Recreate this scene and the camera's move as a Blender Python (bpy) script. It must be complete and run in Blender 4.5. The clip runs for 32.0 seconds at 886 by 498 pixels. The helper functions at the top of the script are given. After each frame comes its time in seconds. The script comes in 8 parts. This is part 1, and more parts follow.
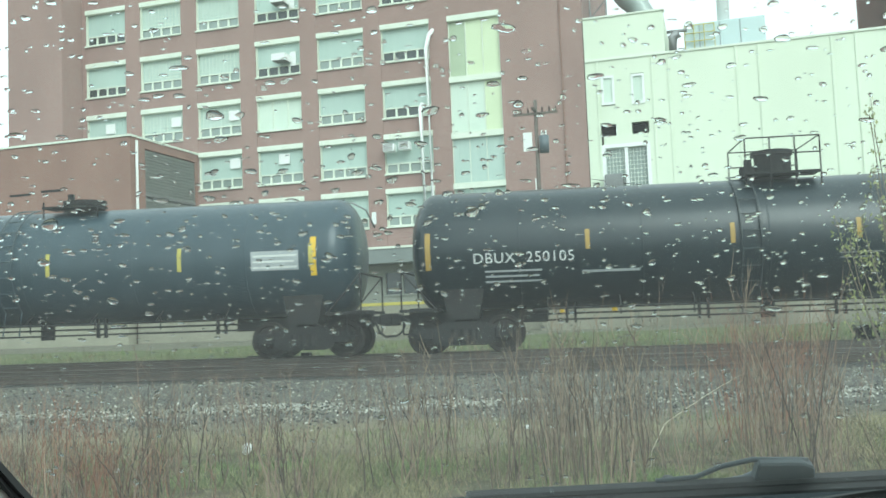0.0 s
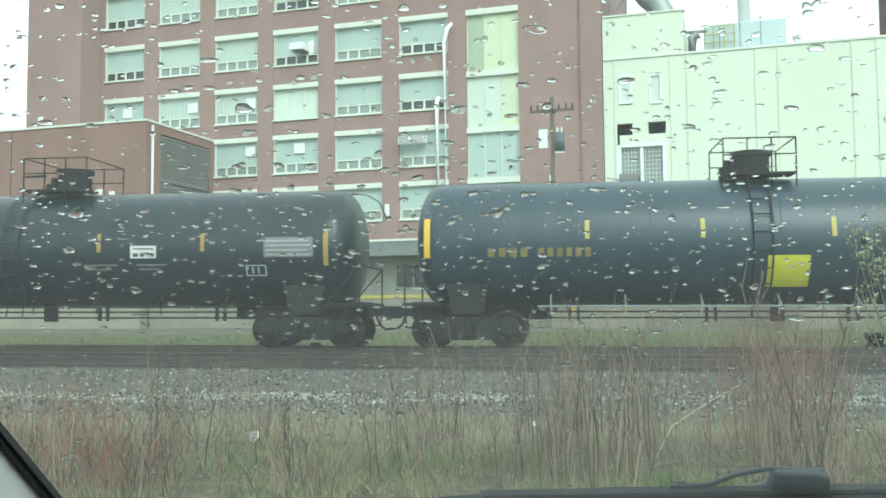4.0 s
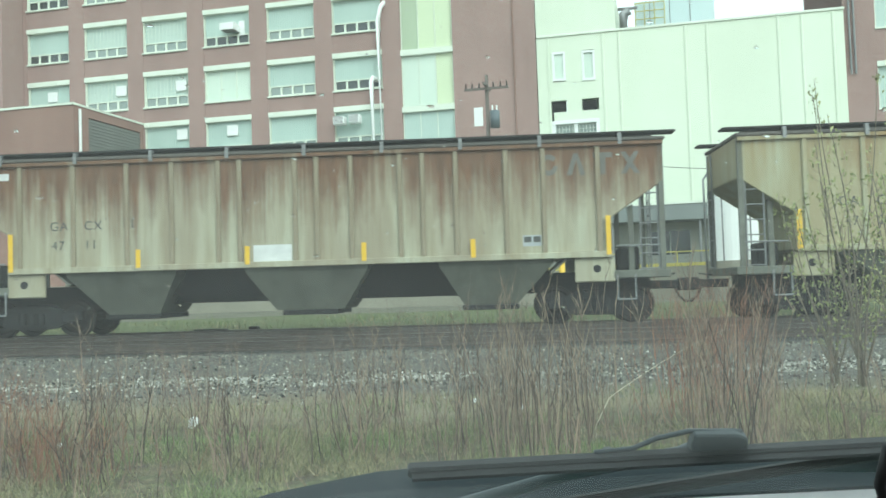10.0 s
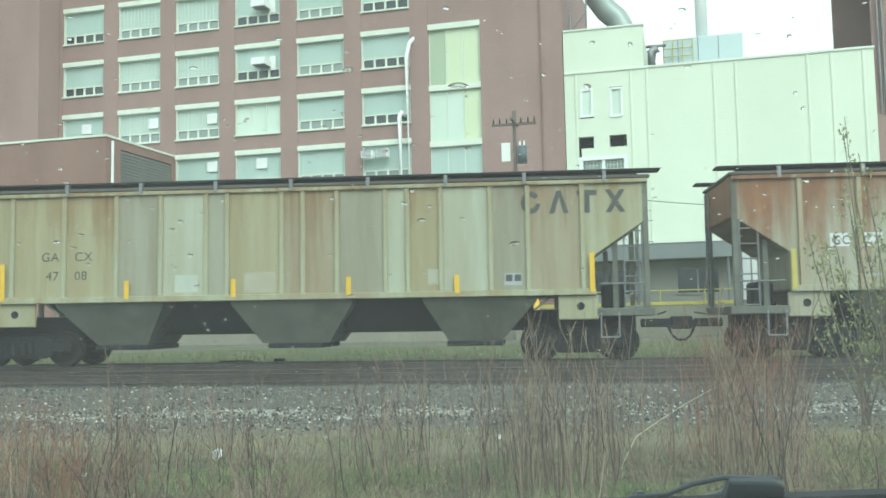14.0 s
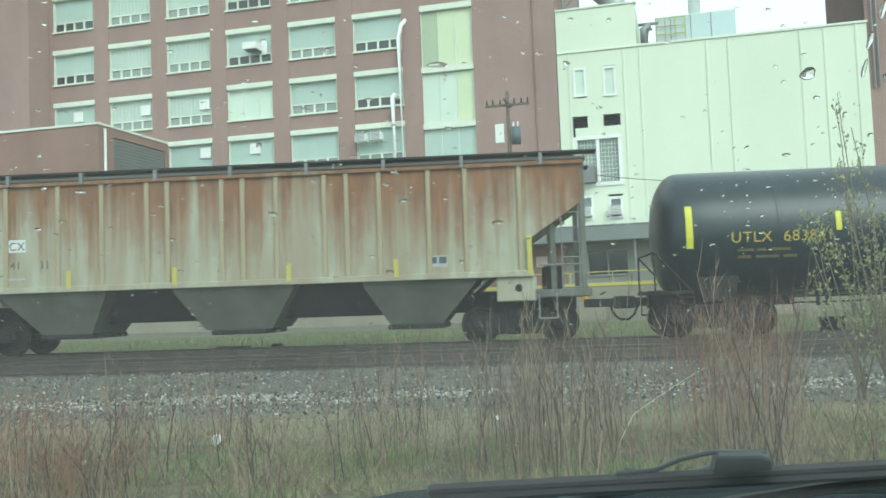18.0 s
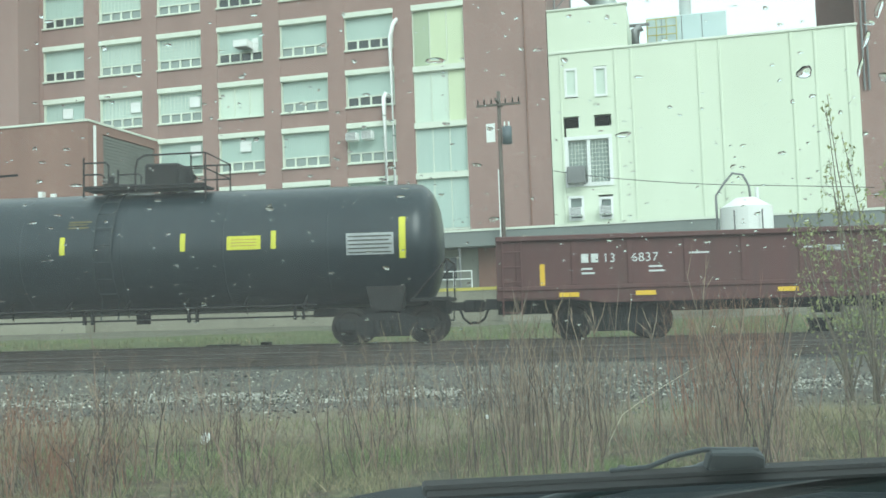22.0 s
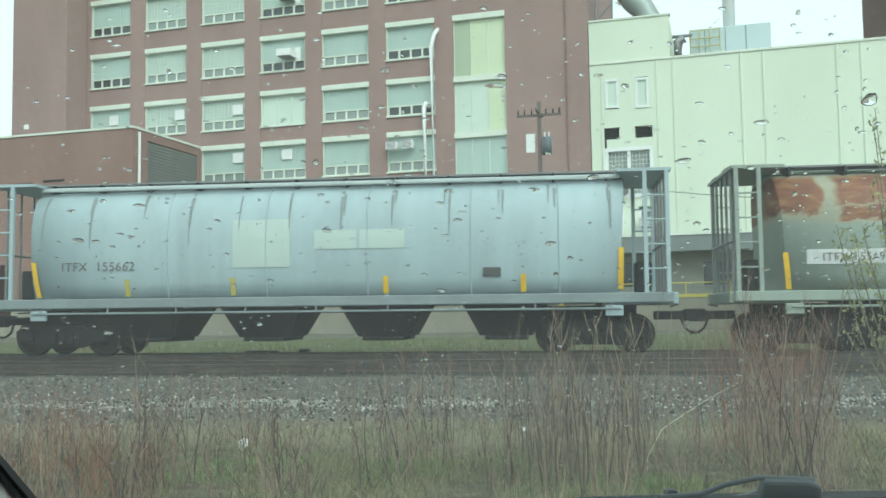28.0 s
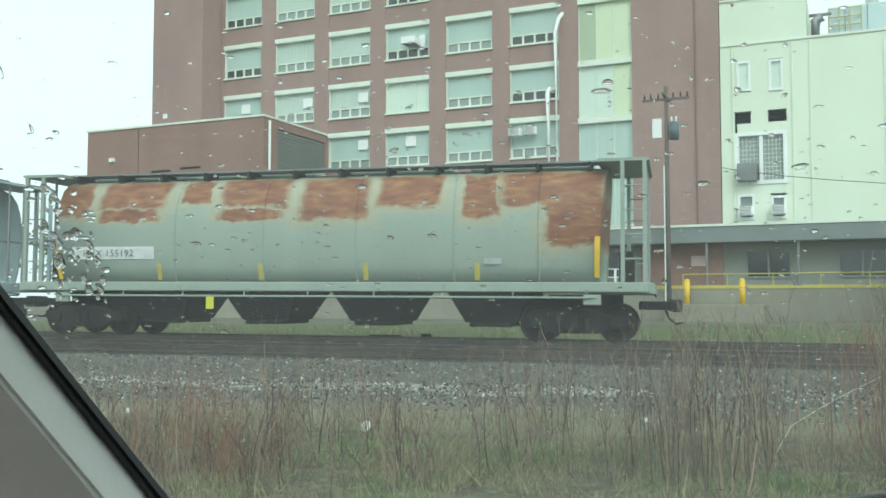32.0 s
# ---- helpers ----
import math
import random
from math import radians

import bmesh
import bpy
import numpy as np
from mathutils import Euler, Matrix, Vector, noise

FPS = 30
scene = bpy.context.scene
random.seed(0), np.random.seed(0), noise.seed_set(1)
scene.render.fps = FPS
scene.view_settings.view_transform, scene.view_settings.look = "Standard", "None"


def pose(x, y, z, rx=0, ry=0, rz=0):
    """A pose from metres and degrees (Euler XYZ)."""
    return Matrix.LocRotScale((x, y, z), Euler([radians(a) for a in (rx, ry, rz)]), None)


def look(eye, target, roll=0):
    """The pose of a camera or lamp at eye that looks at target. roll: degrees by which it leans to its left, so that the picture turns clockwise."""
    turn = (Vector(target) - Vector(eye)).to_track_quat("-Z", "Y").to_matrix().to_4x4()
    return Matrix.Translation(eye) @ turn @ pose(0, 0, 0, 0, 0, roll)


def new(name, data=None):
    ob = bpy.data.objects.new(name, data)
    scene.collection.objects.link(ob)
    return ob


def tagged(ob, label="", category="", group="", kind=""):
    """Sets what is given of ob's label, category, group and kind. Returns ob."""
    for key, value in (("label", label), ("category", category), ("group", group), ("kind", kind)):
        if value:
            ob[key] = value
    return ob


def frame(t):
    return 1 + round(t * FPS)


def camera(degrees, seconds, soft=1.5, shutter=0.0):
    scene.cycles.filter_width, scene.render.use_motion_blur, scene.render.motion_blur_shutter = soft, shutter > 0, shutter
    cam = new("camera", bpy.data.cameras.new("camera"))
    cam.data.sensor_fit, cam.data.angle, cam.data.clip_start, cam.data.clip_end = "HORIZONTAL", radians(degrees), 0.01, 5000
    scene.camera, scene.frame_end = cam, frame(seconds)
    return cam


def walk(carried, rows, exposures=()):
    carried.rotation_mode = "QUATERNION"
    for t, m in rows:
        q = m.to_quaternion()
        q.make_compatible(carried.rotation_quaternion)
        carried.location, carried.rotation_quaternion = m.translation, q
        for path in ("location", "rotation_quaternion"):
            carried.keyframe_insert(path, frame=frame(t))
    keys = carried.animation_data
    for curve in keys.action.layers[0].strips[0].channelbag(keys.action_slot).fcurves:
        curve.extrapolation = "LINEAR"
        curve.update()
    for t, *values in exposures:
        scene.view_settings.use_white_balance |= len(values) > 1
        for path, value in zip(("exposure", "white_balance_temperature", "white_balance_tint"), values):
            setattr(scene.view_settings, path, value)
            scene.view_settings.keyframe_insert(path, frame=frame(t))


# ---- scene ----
cam = camera(50.4, 32.0, soft=1.6, shutter=0.2)


def gaze(yaw, pitch, roll, sway=0.0, lift=0.0):
    """The seated eye: yaw to the left, pitch up, roll, in degrees; its drift sideways and upwards."""
    y, p = radians(yaw), radians(pitch)
    eye = Vector((sway, 0, EYE + lift))
    return look(eye, eye + Vector((-math.sin(y) * math.cos(p), math.cos(y) * math.cos(p), math.sin(p))), roll)


EYE = 1.25
PATH = [
    (0.0, gaze(-0.41, 4.12, -2.34, -0.018, 0.005)),
    (0.5, gaze(-0.64, 4.18, -2.14, -0.018, 0.006)),
    (1.0, gaze(-0.81, 4.20, -1.58, -0.022, 0.005)),
    (1.5, gaze(-0.80, 4.17, -1.26, -0.022, 0.007)),
    (2.0, gaze(-0.68, 4.10, -1.12, -0.024, 0.006)),
    (2.5, gaze(-0.41, 3.94, -1.06, -0.024, 0.007)),
    (3.0, gaze(-0.19, 3.85, -0.93, -0.027, 0.005)),
    (3.5, gaze(0.10, 3.75, -0.74, -0.025, 0.007)),
    (5.5, gaze(0.56, 3.88, 0.04, -0.027, 0.018)),
    (6.0, gaze(0.16, 3.48, -0.48, -0.008, 0.031)),
    (6.5, gaze(-0.25, 2.95, -0.97, -0.006, 0.029)),
    (7.0, gaze(-0.43, 2.63, -1.32, -0.012, 0.026)),
    (7.5, gaze(-0.52, 3.02, -1.39, -0.017, 0.028)),
    (8.0, gaze(-0.43, 4.34, -1.11, -0.015, 0.031)),
    (8.5, gaze(1.52, 4.93, -0.87, 0.019, 0.024)),
    (9.0, gaze(1.41, 5.00, -1.19, 0.016, 0.024)),
    (9.5, gaze(-1.58, 3.83, -1.95, -0.034, 0.011)),
    (10.0, gaze(-3.40, 2.45, -2.02, -0.013, 0.004)),
    (10.5, gaze(-4.49, 1.92, -2.61, -0.003, 0.002)),
    (11.0, gaze(-5.09, 1.74, -3.51, -0.002, 0.004)),
    (11.5, gaze(-5.24, 1.74, -3.85, -0.002, 0.004)),
    (12.0, gaze(-5.35, 2.46, -3.37, -0.011, 0.011)),
    (12.5, gaze(-3.63, 3.99, -1.89, -0.015, 0.009)),
    (13.0, gaze(-2.68, 4.38, -1.28, -0.016, 0.008)),
    (13.5, gaze(-2.27, 4.50, -1.18, -0.019, 0.008)),
    (15.5, gaze(-1.08, 4.65, -1.36, -0.019, 0.011)),
    (16.0, gaze(-1.06, 4.66, -1.32, -0.018, 0.009)),
    (16.5, gaze(-1.13, 4.34, -1.28, -0.018, 0.008)),
    (17.0, gaze(-1.37, 3.89, -1.12, -0.016, 0.008)),
    (17.5, gaze(-1.72, 3.62, -1.92, -0.011, 0.007)),
    (18.0, gaze(-2.11, 3.50, -2.22, -0.011, 0.007)),
    (18.5, gaze(-2.37, 3.51, -2.56, -0.010, 0.007)),
    (19.0, gaze(-2.60, 3.59, -2.69, -0.010, 0.006)),
    (19.5, gaze(-2.72, 3.60, -2.73, -0.010, 0.006)),
    (20.0, gaze(-2.86, 3.63, -2.78, -0.010, 0.007)),
    (20.5, gaze(-2.92, 3.64, -2.69, -0.010, 0.006)),
    (21.0, gaze(-2.95, 3.66, -2.72, -0.010, 0.006)),
    (21.5, gaze(-2.83, 3.59, -2.57, -0.013, 0.005)),
    (22.0, gaze(-2.70, 3.44, -1.94, -0.015, 0.005)),
    (22.5, gaze(-2.49, 3.20, -1.29, -0.019, 0.004)),
    (23.0, gaze(-2.25, 2.82, -0.99, -0.019, 0.004)),
    (23.5, gaze(-2.06, 2.51, -1.13, -0.018, 0.003)),
    (24.0, gaze(-1.96, 2.36, -1.07, -0.019, 0.003)),
    (24.5, gaze(-1.86, 2.34, -1.36, -0.017, 0.004)),
    (26.5, gaze(-1.65, 2.99, -0.99, -0.019, 0.004)),
    (27.0, gaze(-1.49, 3.23, -0.88, -0.022, 0.008)),
    (27.5, gaze(-1.07, 3.77, -0.54, -0.026, 0.010)),
    (28.0, gaze(-0.40, 4.07, -0.95, -0.026, 0.014)),
    (28.5, gaze(0.05, 4.27, -1.05, -0.027, 0.011)),
    (29.0, gaze(0.32, 4.36, -1.14, -0.025, 0.011)),
    (29.5, gaze(0.38, 4.35, -0.94, -0.025, 0.008)),
    (30.0, gaze(0.36, 4.19, -0.95, -0.025, 0.007)),
    (30.5, gaze(0.57, 4.04, -0.77, -0.029, 0.009)),
    (31.0, gaze(2.88, 3.99, 0.05, -0.018, 0.021)),
    (31.5, gaze(5.37, 3.64, 0.50, -0.014, 0.026)),
    (32.0, gaze(7.05, 3.29, -0.01, -0.015, 0.026)),
]
walk(cam, PATH, ((0, 0.05), (6, 0.08), (12, 0.05), (13.5, 0.02), (16, -0.1), (24, -0.06), (27, -0.2), (29, -0.3), (30.5, -0.28), (32, -0.24)))

# metres the train has rolled at every half second
ROLLED = [-0.0, 2.22, 4.44, 6.66, 8.89, 11.13, 13.36, 15.6, 17.84, 20.09, 22.34, 24.58, 26.81, 29.04, 31.27, 33.5, 35.75, 38.03, 40.37, 42.72, 45.08, 47.43, 49.78, 52.14, 54.51, 56.88, 59.26, 61.67, 64.09, 66.53, 68.97, 71.42, 73.87, 76.32, 78.76, 81.21, 83.64, 86.06, 88.49, 90.93, 93.39, 95.88, 98.38, 100.89, 103.4, 105.92, 108.45, 110.98, 113.51, 116.05, 118.6, 121.14, 123.69, 126.23, 128.76, 131.28, 133.83, 136.39, 138.97, 141.58, 144.18, 146.78, 149.37, 151.97, 154.57]

# ---- light ----
world = bpy.data.worlds.new("overcast")
scene.world = world
world.use_nodes = True
wn, wl = world.node_tree.nodes, world.node_tree.links
wn.clear()
sky = wn.new("ShaderNodeTexSky")
sky.sky_type, sky.sun_disc = "NISHITA", False
sky.sun_elevation, sky.sun_rotation = radians(38), radians(158)
sky.air_density, sky.dust_density, sky.ozone_density = 1.0, 6.0, 1.0
grey = wn.new("ShaderNodeHueSaturation")
grey.inputs["Saturation"].default_value = 0.12
cloud = wn.new("ShaderNodeMix")
cloud.data_type = "RGBA"
cloud.inputs["Factor"].default_value = 0.75
cloud.inputs["B"].default_value = (9.2, 9.7, 10.0, 1)
back = wn.new("ShaderNodeBackground")
back.inputs["Strength"].default_value = 0.18
wl.new(sky.outputs["Color"], grey.inputs["Color"])
wl.new(grey.outputs["Color"], cloud.inputs["A"])
wl.new(cloud.outputs["Result"], back.inputs["Color"])
wl.new(back.outputs["Background"], wn.new("ShaderNodeOutputWorld").inputs["Surface"])
sun = new("sun", bpy.data.lights.new("sun", "SUN"))
sun.data.energy, sun.data.angle, sun.data.color = 1.5, radians(35), (1.0, 0.98, 0.94)
sun.matrix_world = look((20, -29, 42.4), (0, 20, 0))


# ---- materials ----
def material(name, rough=0.7, metal=0.0):
    m = bpy.data.materials.new(name)
    m.use_nodes = True
    b = m.node_tree.nodes["Principled BSDF"]
    b.inputs["Roughness"].default_value, b.inputs["Metallic"].default_value = rough, metal
    return m, m.node_tree.nodes, m.node_tree.links, b


def rgb(c):
    return (c[0], c[1], c[2], 1)


def coords(n, l, scale=(1, 1, 1), source="Object"):
    tc, mp = n.new("ShaderNodeTexCoord"), n.new("ShaderNodeMapping")
    mp.inputs["Scale"].default_value = scale
    l.new(tc.outputs[source], mp.inputs["Vector"])
    return mp.outputs["Vector"]


def noise_of(n, l, vec, scale, detail=5, rough=0.6):
    t = n.new("ShaderNodeTexNoise")
    t.inputs["Scale"].default_value, t.inputs["Detail"].default_value, t.inputs["Roughness"].default_value = scale, detail, rough
    l.new(vec, t.inputs["Vector"])
    return t.outputs["Fac"]


def ramp(n, l, fac, stops):
    r = n.new("ShaderNodeValToRGB")
    e = r.color_ramp.elements
    while len(e) < len(stops):
        e.new(0.5)
    for k, (p, c) in zip(e, stops):
        k.position, k.color = p, rgb(c) if len(c) == 3 else c
    l.new(fac, r.inputs["Fac"])
    return r.outputs["Color"]


def mixed(n, l, fac, a, b, mode="MIX"):
    x = n.new("ShaderNodeMix")
    x.data_type, x.blend_type = "RGBA", mode
    for key, v in (("Factor", fac), ("A", a), ("B", b)):
        if isinstance(v, (int, float)):
            x.inputs[key].default_value = v
        elif isinstance(v, tuple):
            x.inputs[key].default_value = rgb(v)
        else:
            l.new(v, x.inputs[key])
    return x.outputs["Result"]


def bump(n, l, b, height, strength=0.3, distance=0.02):
    k = n.new("ShaderNodeBump")
    k.inputs["Strength"].default_value, k.inputs["Distance"].default_value = strength, distance
    l.new(height, k.inputs["Height"])
    l.new(k.outputs["Normal"], b.inputs["Normal"])


def maths(n, l, op, a, b=0.5, clamp=True):
    x = n.new("ShaderNodeMath")
    x.operation, x.use_clamp = op, clamp
    for i, v in enumerate((a, b)):
        if isinstance(v, (int, float)):
            x.inputs[i].default_value = v
        else:
            l.new(v, x.inputs[i])
    return x.outputs["Value"]


def worn(name, base, dark, rough=0.65, metal=0.0, big=0.6, small=9.0, strength=0.25, scale=(1, 1, 1)):
    """Base colour varied by broad stains and fine grain."""
    m, n, l, b = material(name, rough, metal)
    v = coords(n, l, scale)
    f = noise_of(n, l, v, big, 6)
    g = noise_of(n, l, v, small, 4, 0.7)
    c = ramp(n, l, f, [(0.32, dark), (0.68, base)])
    c = mixed(n, l, 0.35, c, ramp(n, l, g, [(0.3, dark), (0.7, base)]))
    l.new(c, b.inputs["Base Color"])
    bump(n, l, b, g, strength, 0.01)
    return m


def speckle(n, l, c, fine, low=0.88, high=1.11):
    """Fine grain that only scales the paint."""
    return mixed(n, l, 1.0, c, ramp(n, l, fine, [(0.3, (low,) * 3), (0.7, (high,) * 3)]), "MULTIPLY")


def streaked(name, paint, grime, rust, top, run, cover, patch=0.5, rough=0.6, dirt=0.45, seed=0.0):
    """Weathered car paint: rust that runs down from the top edge in streaks of uneven length, loose rust patches, long grime streaks, grain. top: where the runs begin, over the rail; run: how far the longest reach; cover: share of the width that runs."""
    m, n, l, b = material(name, rough)
    v = coords(n, l)
    sep = n.new("ShaderNodeSeparateXYZ")
    l.new(v, sep.inputs["Vector"])
    along = n.new("ShaderNodeCombineXYZ")
    l.new(sep.outputs["X"], along.inputs["X"])
    along.inputs["Y"].default_value = seed
    wide, thin = noise_of(n, l, along.outputs["Vector"], 0.85, 2, 0.5), noise_of(n, l, along.outputs["Vector"], 4.5, 3, 0.6)
    vert = coords(n, l, (1, 1, 0.08))
    ragged = noise_of(n, l, coords(n, l, (1, 1, 0.22)), 6.0, 5, 0.7)
    broad = noise_of(n, l, v, 1.1, 5, 0.55)
    fine = noise_of(n, l, v, 22.0, 4, 0.7)
    # length of the run at this place along the car
    reach = maths(n, l, "ADD", maths(n, l, "MULTIPLY", wide, 0.8, False), maths(n, l, "MULTIPLY", thin, 0.95, False), False)
    reach = maths(n, l, "ADD", reach, maths(n, l, "MULTIPLY", maths(n, l, "SUBTRACT", ragged, 0.5, False), 0.45, False), False)
    reach = maths(n, l, "MULTIPLY", maths(n, l, "SUBTRACT", reach, 1.20 - cover, False), run * 4.0, False)
    depth = maths(n, l, "SUBTRACT", top, sep.outputs["Z"], False)
    left = maths(n, l, "SUBTRACT", reach, depth, False)
    stain = n.new("ShaderNodeMapRange")
    stain.inputs["From Min"].default_value, stain.inputs["From Max"].default_value, stain.inputs["To Max"].default_value = -0.5 * run, 1.1 * run, 0.92
    l.new(left, stain.inputs["Value"])
    # soft tan bleeding round the runs
    halo = n.new("ShaderNodeMapRange")
    halo.inputs["From Min"].default_value, halo.inputs["From Max"].default_value, halo.inputs["To Max"].default_value = -1.6 * run, 0.5 * run, patch
    l.new(left, halo.inputs["Value"])
    soft = maths(n, l, "MULTIPLY", halo.outputs["Result"], ramp(n, l, broad, [(0.3, (0.3, 0.3, 0.3)), (0.62, (1, 1, 1))]))
    # whole panels stained more than others
    bands = maths(n, l, "MULTIPLY", ramp(n, l, noise_of(n, l, coords(n, l, (1, 0.2, 0.13)), 0.9, 3, 0.6), [(0.46, (0, 0, 0)), (0.62, (1, 1, 1))]), 0.65 * patch)
    soft = maths(n, l, "MAXIMUM", soft, bands)
    c = mixed(n, l, maths(n, l, "MULTIPLY", ramp(n, l, noise_of(n, l, vert, 1.9, 6, 0.7), [(0.42, (0, 0, 0)), (0.64, (1, 1, 1))]), dirt), paint, grime)
    c = mixed(n, l, soft, c, tuple(0.45 * p + 0.55 * r for p, r in zip(paint, rust)))
    rusty = ramp(n, l, noise_of(n, l, coords(n, l, (1, 1, 0.25)), 4.0, 6, 0.7), [(0.3, tuple(x * 0.55 for x in rust)), (0.7, tuple(min(1, x * 1.25) for x in rust))])
    c = mixed(n, l, stain.outputs["Result"], c, rusty)
    c = speckle(n, l, c, fine)
    l.new(c, b.inputs["Base Color"])
    bump(n, l, b, fine, 0.2, 0.006)
    return m


def brick_paint(name, c1, c2, mortar):
    m, n, l, b = material(name, 0.85)
    tc, sep, com = n.new("ShaderNodeTexCoord"), n.new("ShaderNodeSeparateXYZ"), n.new("ShaderNodeCombineXYZ")
    l.new(tc.outputs["Object"], sep.inputs["Vector"])
    l.new(maths(n, l, "ADD", sep.outputs["X"], sep.outputs["Y"], False), com.inputs["X"])
    l.new(sep.outputs["Z"], com.inputs["Y"])
    t = n.new("ShaderNodeTexBrick")
    t.inputs["Scale"].default_value = 1.0
    t.inputs["Brick Width"].default_value, t.inputs["Row Height"].default_value, t.inputs["Mortar Size"].default_value = 0.22, 0.076, 0.007
    for key, c in (("Color1", c1), ("Color2", c2), ("Mortar", mortar)):
        t.inputs[key].default_value = rgb(c)
    l.new(com.outputs["Vector"], t.inputs["Vector"])
    st = noise_of(n, l, coords(n, l, (1, 1, 0.35)), 0.35, 6)
    c = mixed(n, l, maths(n, l, "MULTIPLY", ramp(n, l, st, [(0.35, (0, 0, 0)), (0.75, (1, 1, 1))]), 0.45), t.outputs["Color"], tuple(x * 0.55 for x in c1))
    l.new(c, b.inputs["Base Color"])
    bump(n, l, b, t.outputs["Fac"], -0.3, 0.01)
    return m


BRICK = brick_paint("red_brick", (0.36, 0.215, 0.19), (0.31, 0.175, 0.15), (0.40, 0.34, 0.31))
BRICK_LOW = brick_paint("orange_brick", (0.305, 0.162, 0.13), (0.26, 0.13, 0.102), (0.33, 0.265, 0.225))
PALE = worn("pale_green_render", (0.74, 0.80, 0.66), (0.64, 0.70, 0.56), 0.8, big=0.25, small=3.0, scale=(1, 1, 0.35))
PALE_TRIM = worn("cream_paint", (0.76, 0.80, 0.70), (0.62, 0.66, 0.56), 0.6, big=1.0)
BLIND = worn("pale_glazing_panel", (0.52, 0.63, 0.58), (0.42, 0.54, 0.49), 0.35, big=0.5, small=2.5, scale=(6, 1, 0.4))
BLIND_LIGHT = worn("light_panel", (0.66, 0.76, 0.66), (0.56, 0.66, 0.57), 0.4, big=0.6, small=3)
BLIND_OLIVE = worn("olive_panel", (0.44, 0.52, 0.37), (0.37, 0.45, 0.31), 0.4, big=0.6, small=3)
BLIND_YELLOW = worn("yellowed_panel", (0.66, 0.74, 0.52), (0.58, 0.66, 0.44), 0.4, big=0.6, small=3)
ROOF_GREY = worn("grey_roofing", (0.30, 0.31, 0.30), (0.20, 0.21, 0.20), 0.85)
LOUVRE = worn("grey_green_slat", (0.20, 0.21, 0.19), (0.14, 0.15, 0.135), 0.6)
STEEL = worn("dull_steel", (0.28, 0.29, 0.29), (0.17, 0.17, 0.17), 0.5, 0.5)
DARK = worn("black_grimy_steel", (0.016, 0.017, 0.017), (0.009, 0.009, 0.009), 0.85, 0.0, big=2.0)
WHEEL = worn("rusty_dark_wheel", (0.026, 0.021, 0.018), (0.013, 0.012, 0.011), 0.8, 0.1, big=3.0)
RAIL = worn("worn_rail_steel", (0.13, 0.115, 0.105), (0.075, 0.06, 0.05), 0.4, 0.6)
TIE = worn("creosoted_wood", (0.036, 0.032, 0.028), (0.02, 0.018, 0.016), 0.9, big=3)
AC_WHITE = worn("white_enamel", (0.84, 0.85, 0.83), (0.76, 0.77, 0.75), 0.45)
YELLOW = worn("yellow_reflector", (0.80, 0.50, 0.03), (0.68, 0.40, 0.03), 0.4, big=4)
YELLOW_OLD = worn("faded_yellow_reflector", (0.55, 0.47, 0.10), (0.42, 0.36, 0.09), 0.5, big=4)
LIME = worn("lime_yellow_placard", (0.68, 0.65, 0.045), (0.56, 0.54, 0.045), 0.5, big=3)
WHITE_MARK = worn("white_lettering", (0.70, 0.71, 0.69), (0.5, 0.51, 0.5), 0.6, big=4)
GREY_MARK = worn("grey_stencil", (0.40, 0.42, 0.42), (0.3, 0.32, 0.32), 0.6, big=4)
BLACK_MARK = worn("black_lettering", (0.045, 0.05, 0.05), (0.09, 0.09, 0.08), 0.6, big=4)
FADED_MARK = worn("faded_dark_lettering", (0.10, 0.095, 0.085), (0.17, 0.155, 0.13), 0.7, big=3)
DIM_YELLOW = worn("faded_yellow_print", (0.16, 0.13, 0.045), (0.09, 0.08, 0.04), 0.6, big=5)
OLD_LETTERS = worn("old_yellow_lettering", (0.27, 0.205, 0.06), (0.15, 0.125, 0.05), 0.6, big=5)
ORANGE_OLD = worn("dirty_orange_reflector", (0.44, 0.27, 0.05), (0.30, 0.19, 0.05), 0.5, big=4)
YELLOW_MARK = worn("yellow_lettering", (0.55, 0.42, 0.06), (0.38, 0.29, 0.05), 0.6, big=5)
TANK_BLACK = streaked("black_tank_paint", (0.007, 0.018, 0.024), (0.014, 0.027, 0.034), (0.03, 0.042, 0.045), 1.5, 1.0, 0.2, 0.3, 0.30, 0.4, 3.0)
TANK_BLUE = streaked("slate_tank_paint", (0.022, 0.048, 0.064), (0.042, 0.070, 0.086), (0.055, 0.08, 0.088), 1.5, 1.0, 0.2, 0.3, 0.31, 0.6, 6.0)
HOP_A = streaked("rust_streaked_cream_paint", (0.41, 0.405, 0.30), (0.225, 0.16, 0.085), (0.145, 0.062, 0.029), 4.15, 0.85, 0.66, 0.95, 0.7, 0.6, 1.0)
HOP_B = streaked("tan_stained_grey_paint", (0.365, 0.37, 0.255), (0.26, 0.205, 0.085), (0.26, 0.15, 0.05), 4.15, 1.3, 0.32, 0.95, 0.7, 0.75, 4.0)
SIDE_PALE = streaked("washed_pale_side", (0.41, 0.435, 0.335), (0.31, 0.29, 0.19), (0.25, 0.17, 0.085), 4.15, 0.6, 0.25, 0.5, 0.7, 0.6, 14.0)
SIDE_GREY = streaked("dull_grey_side", (0.315, 0.315, 0.235), (0.225, 0.195, 0.13), (0.20, 0.145, 0.085), 4.15, 0.8, 0.35, 0.7, 0.7, 0.7, 17.0)
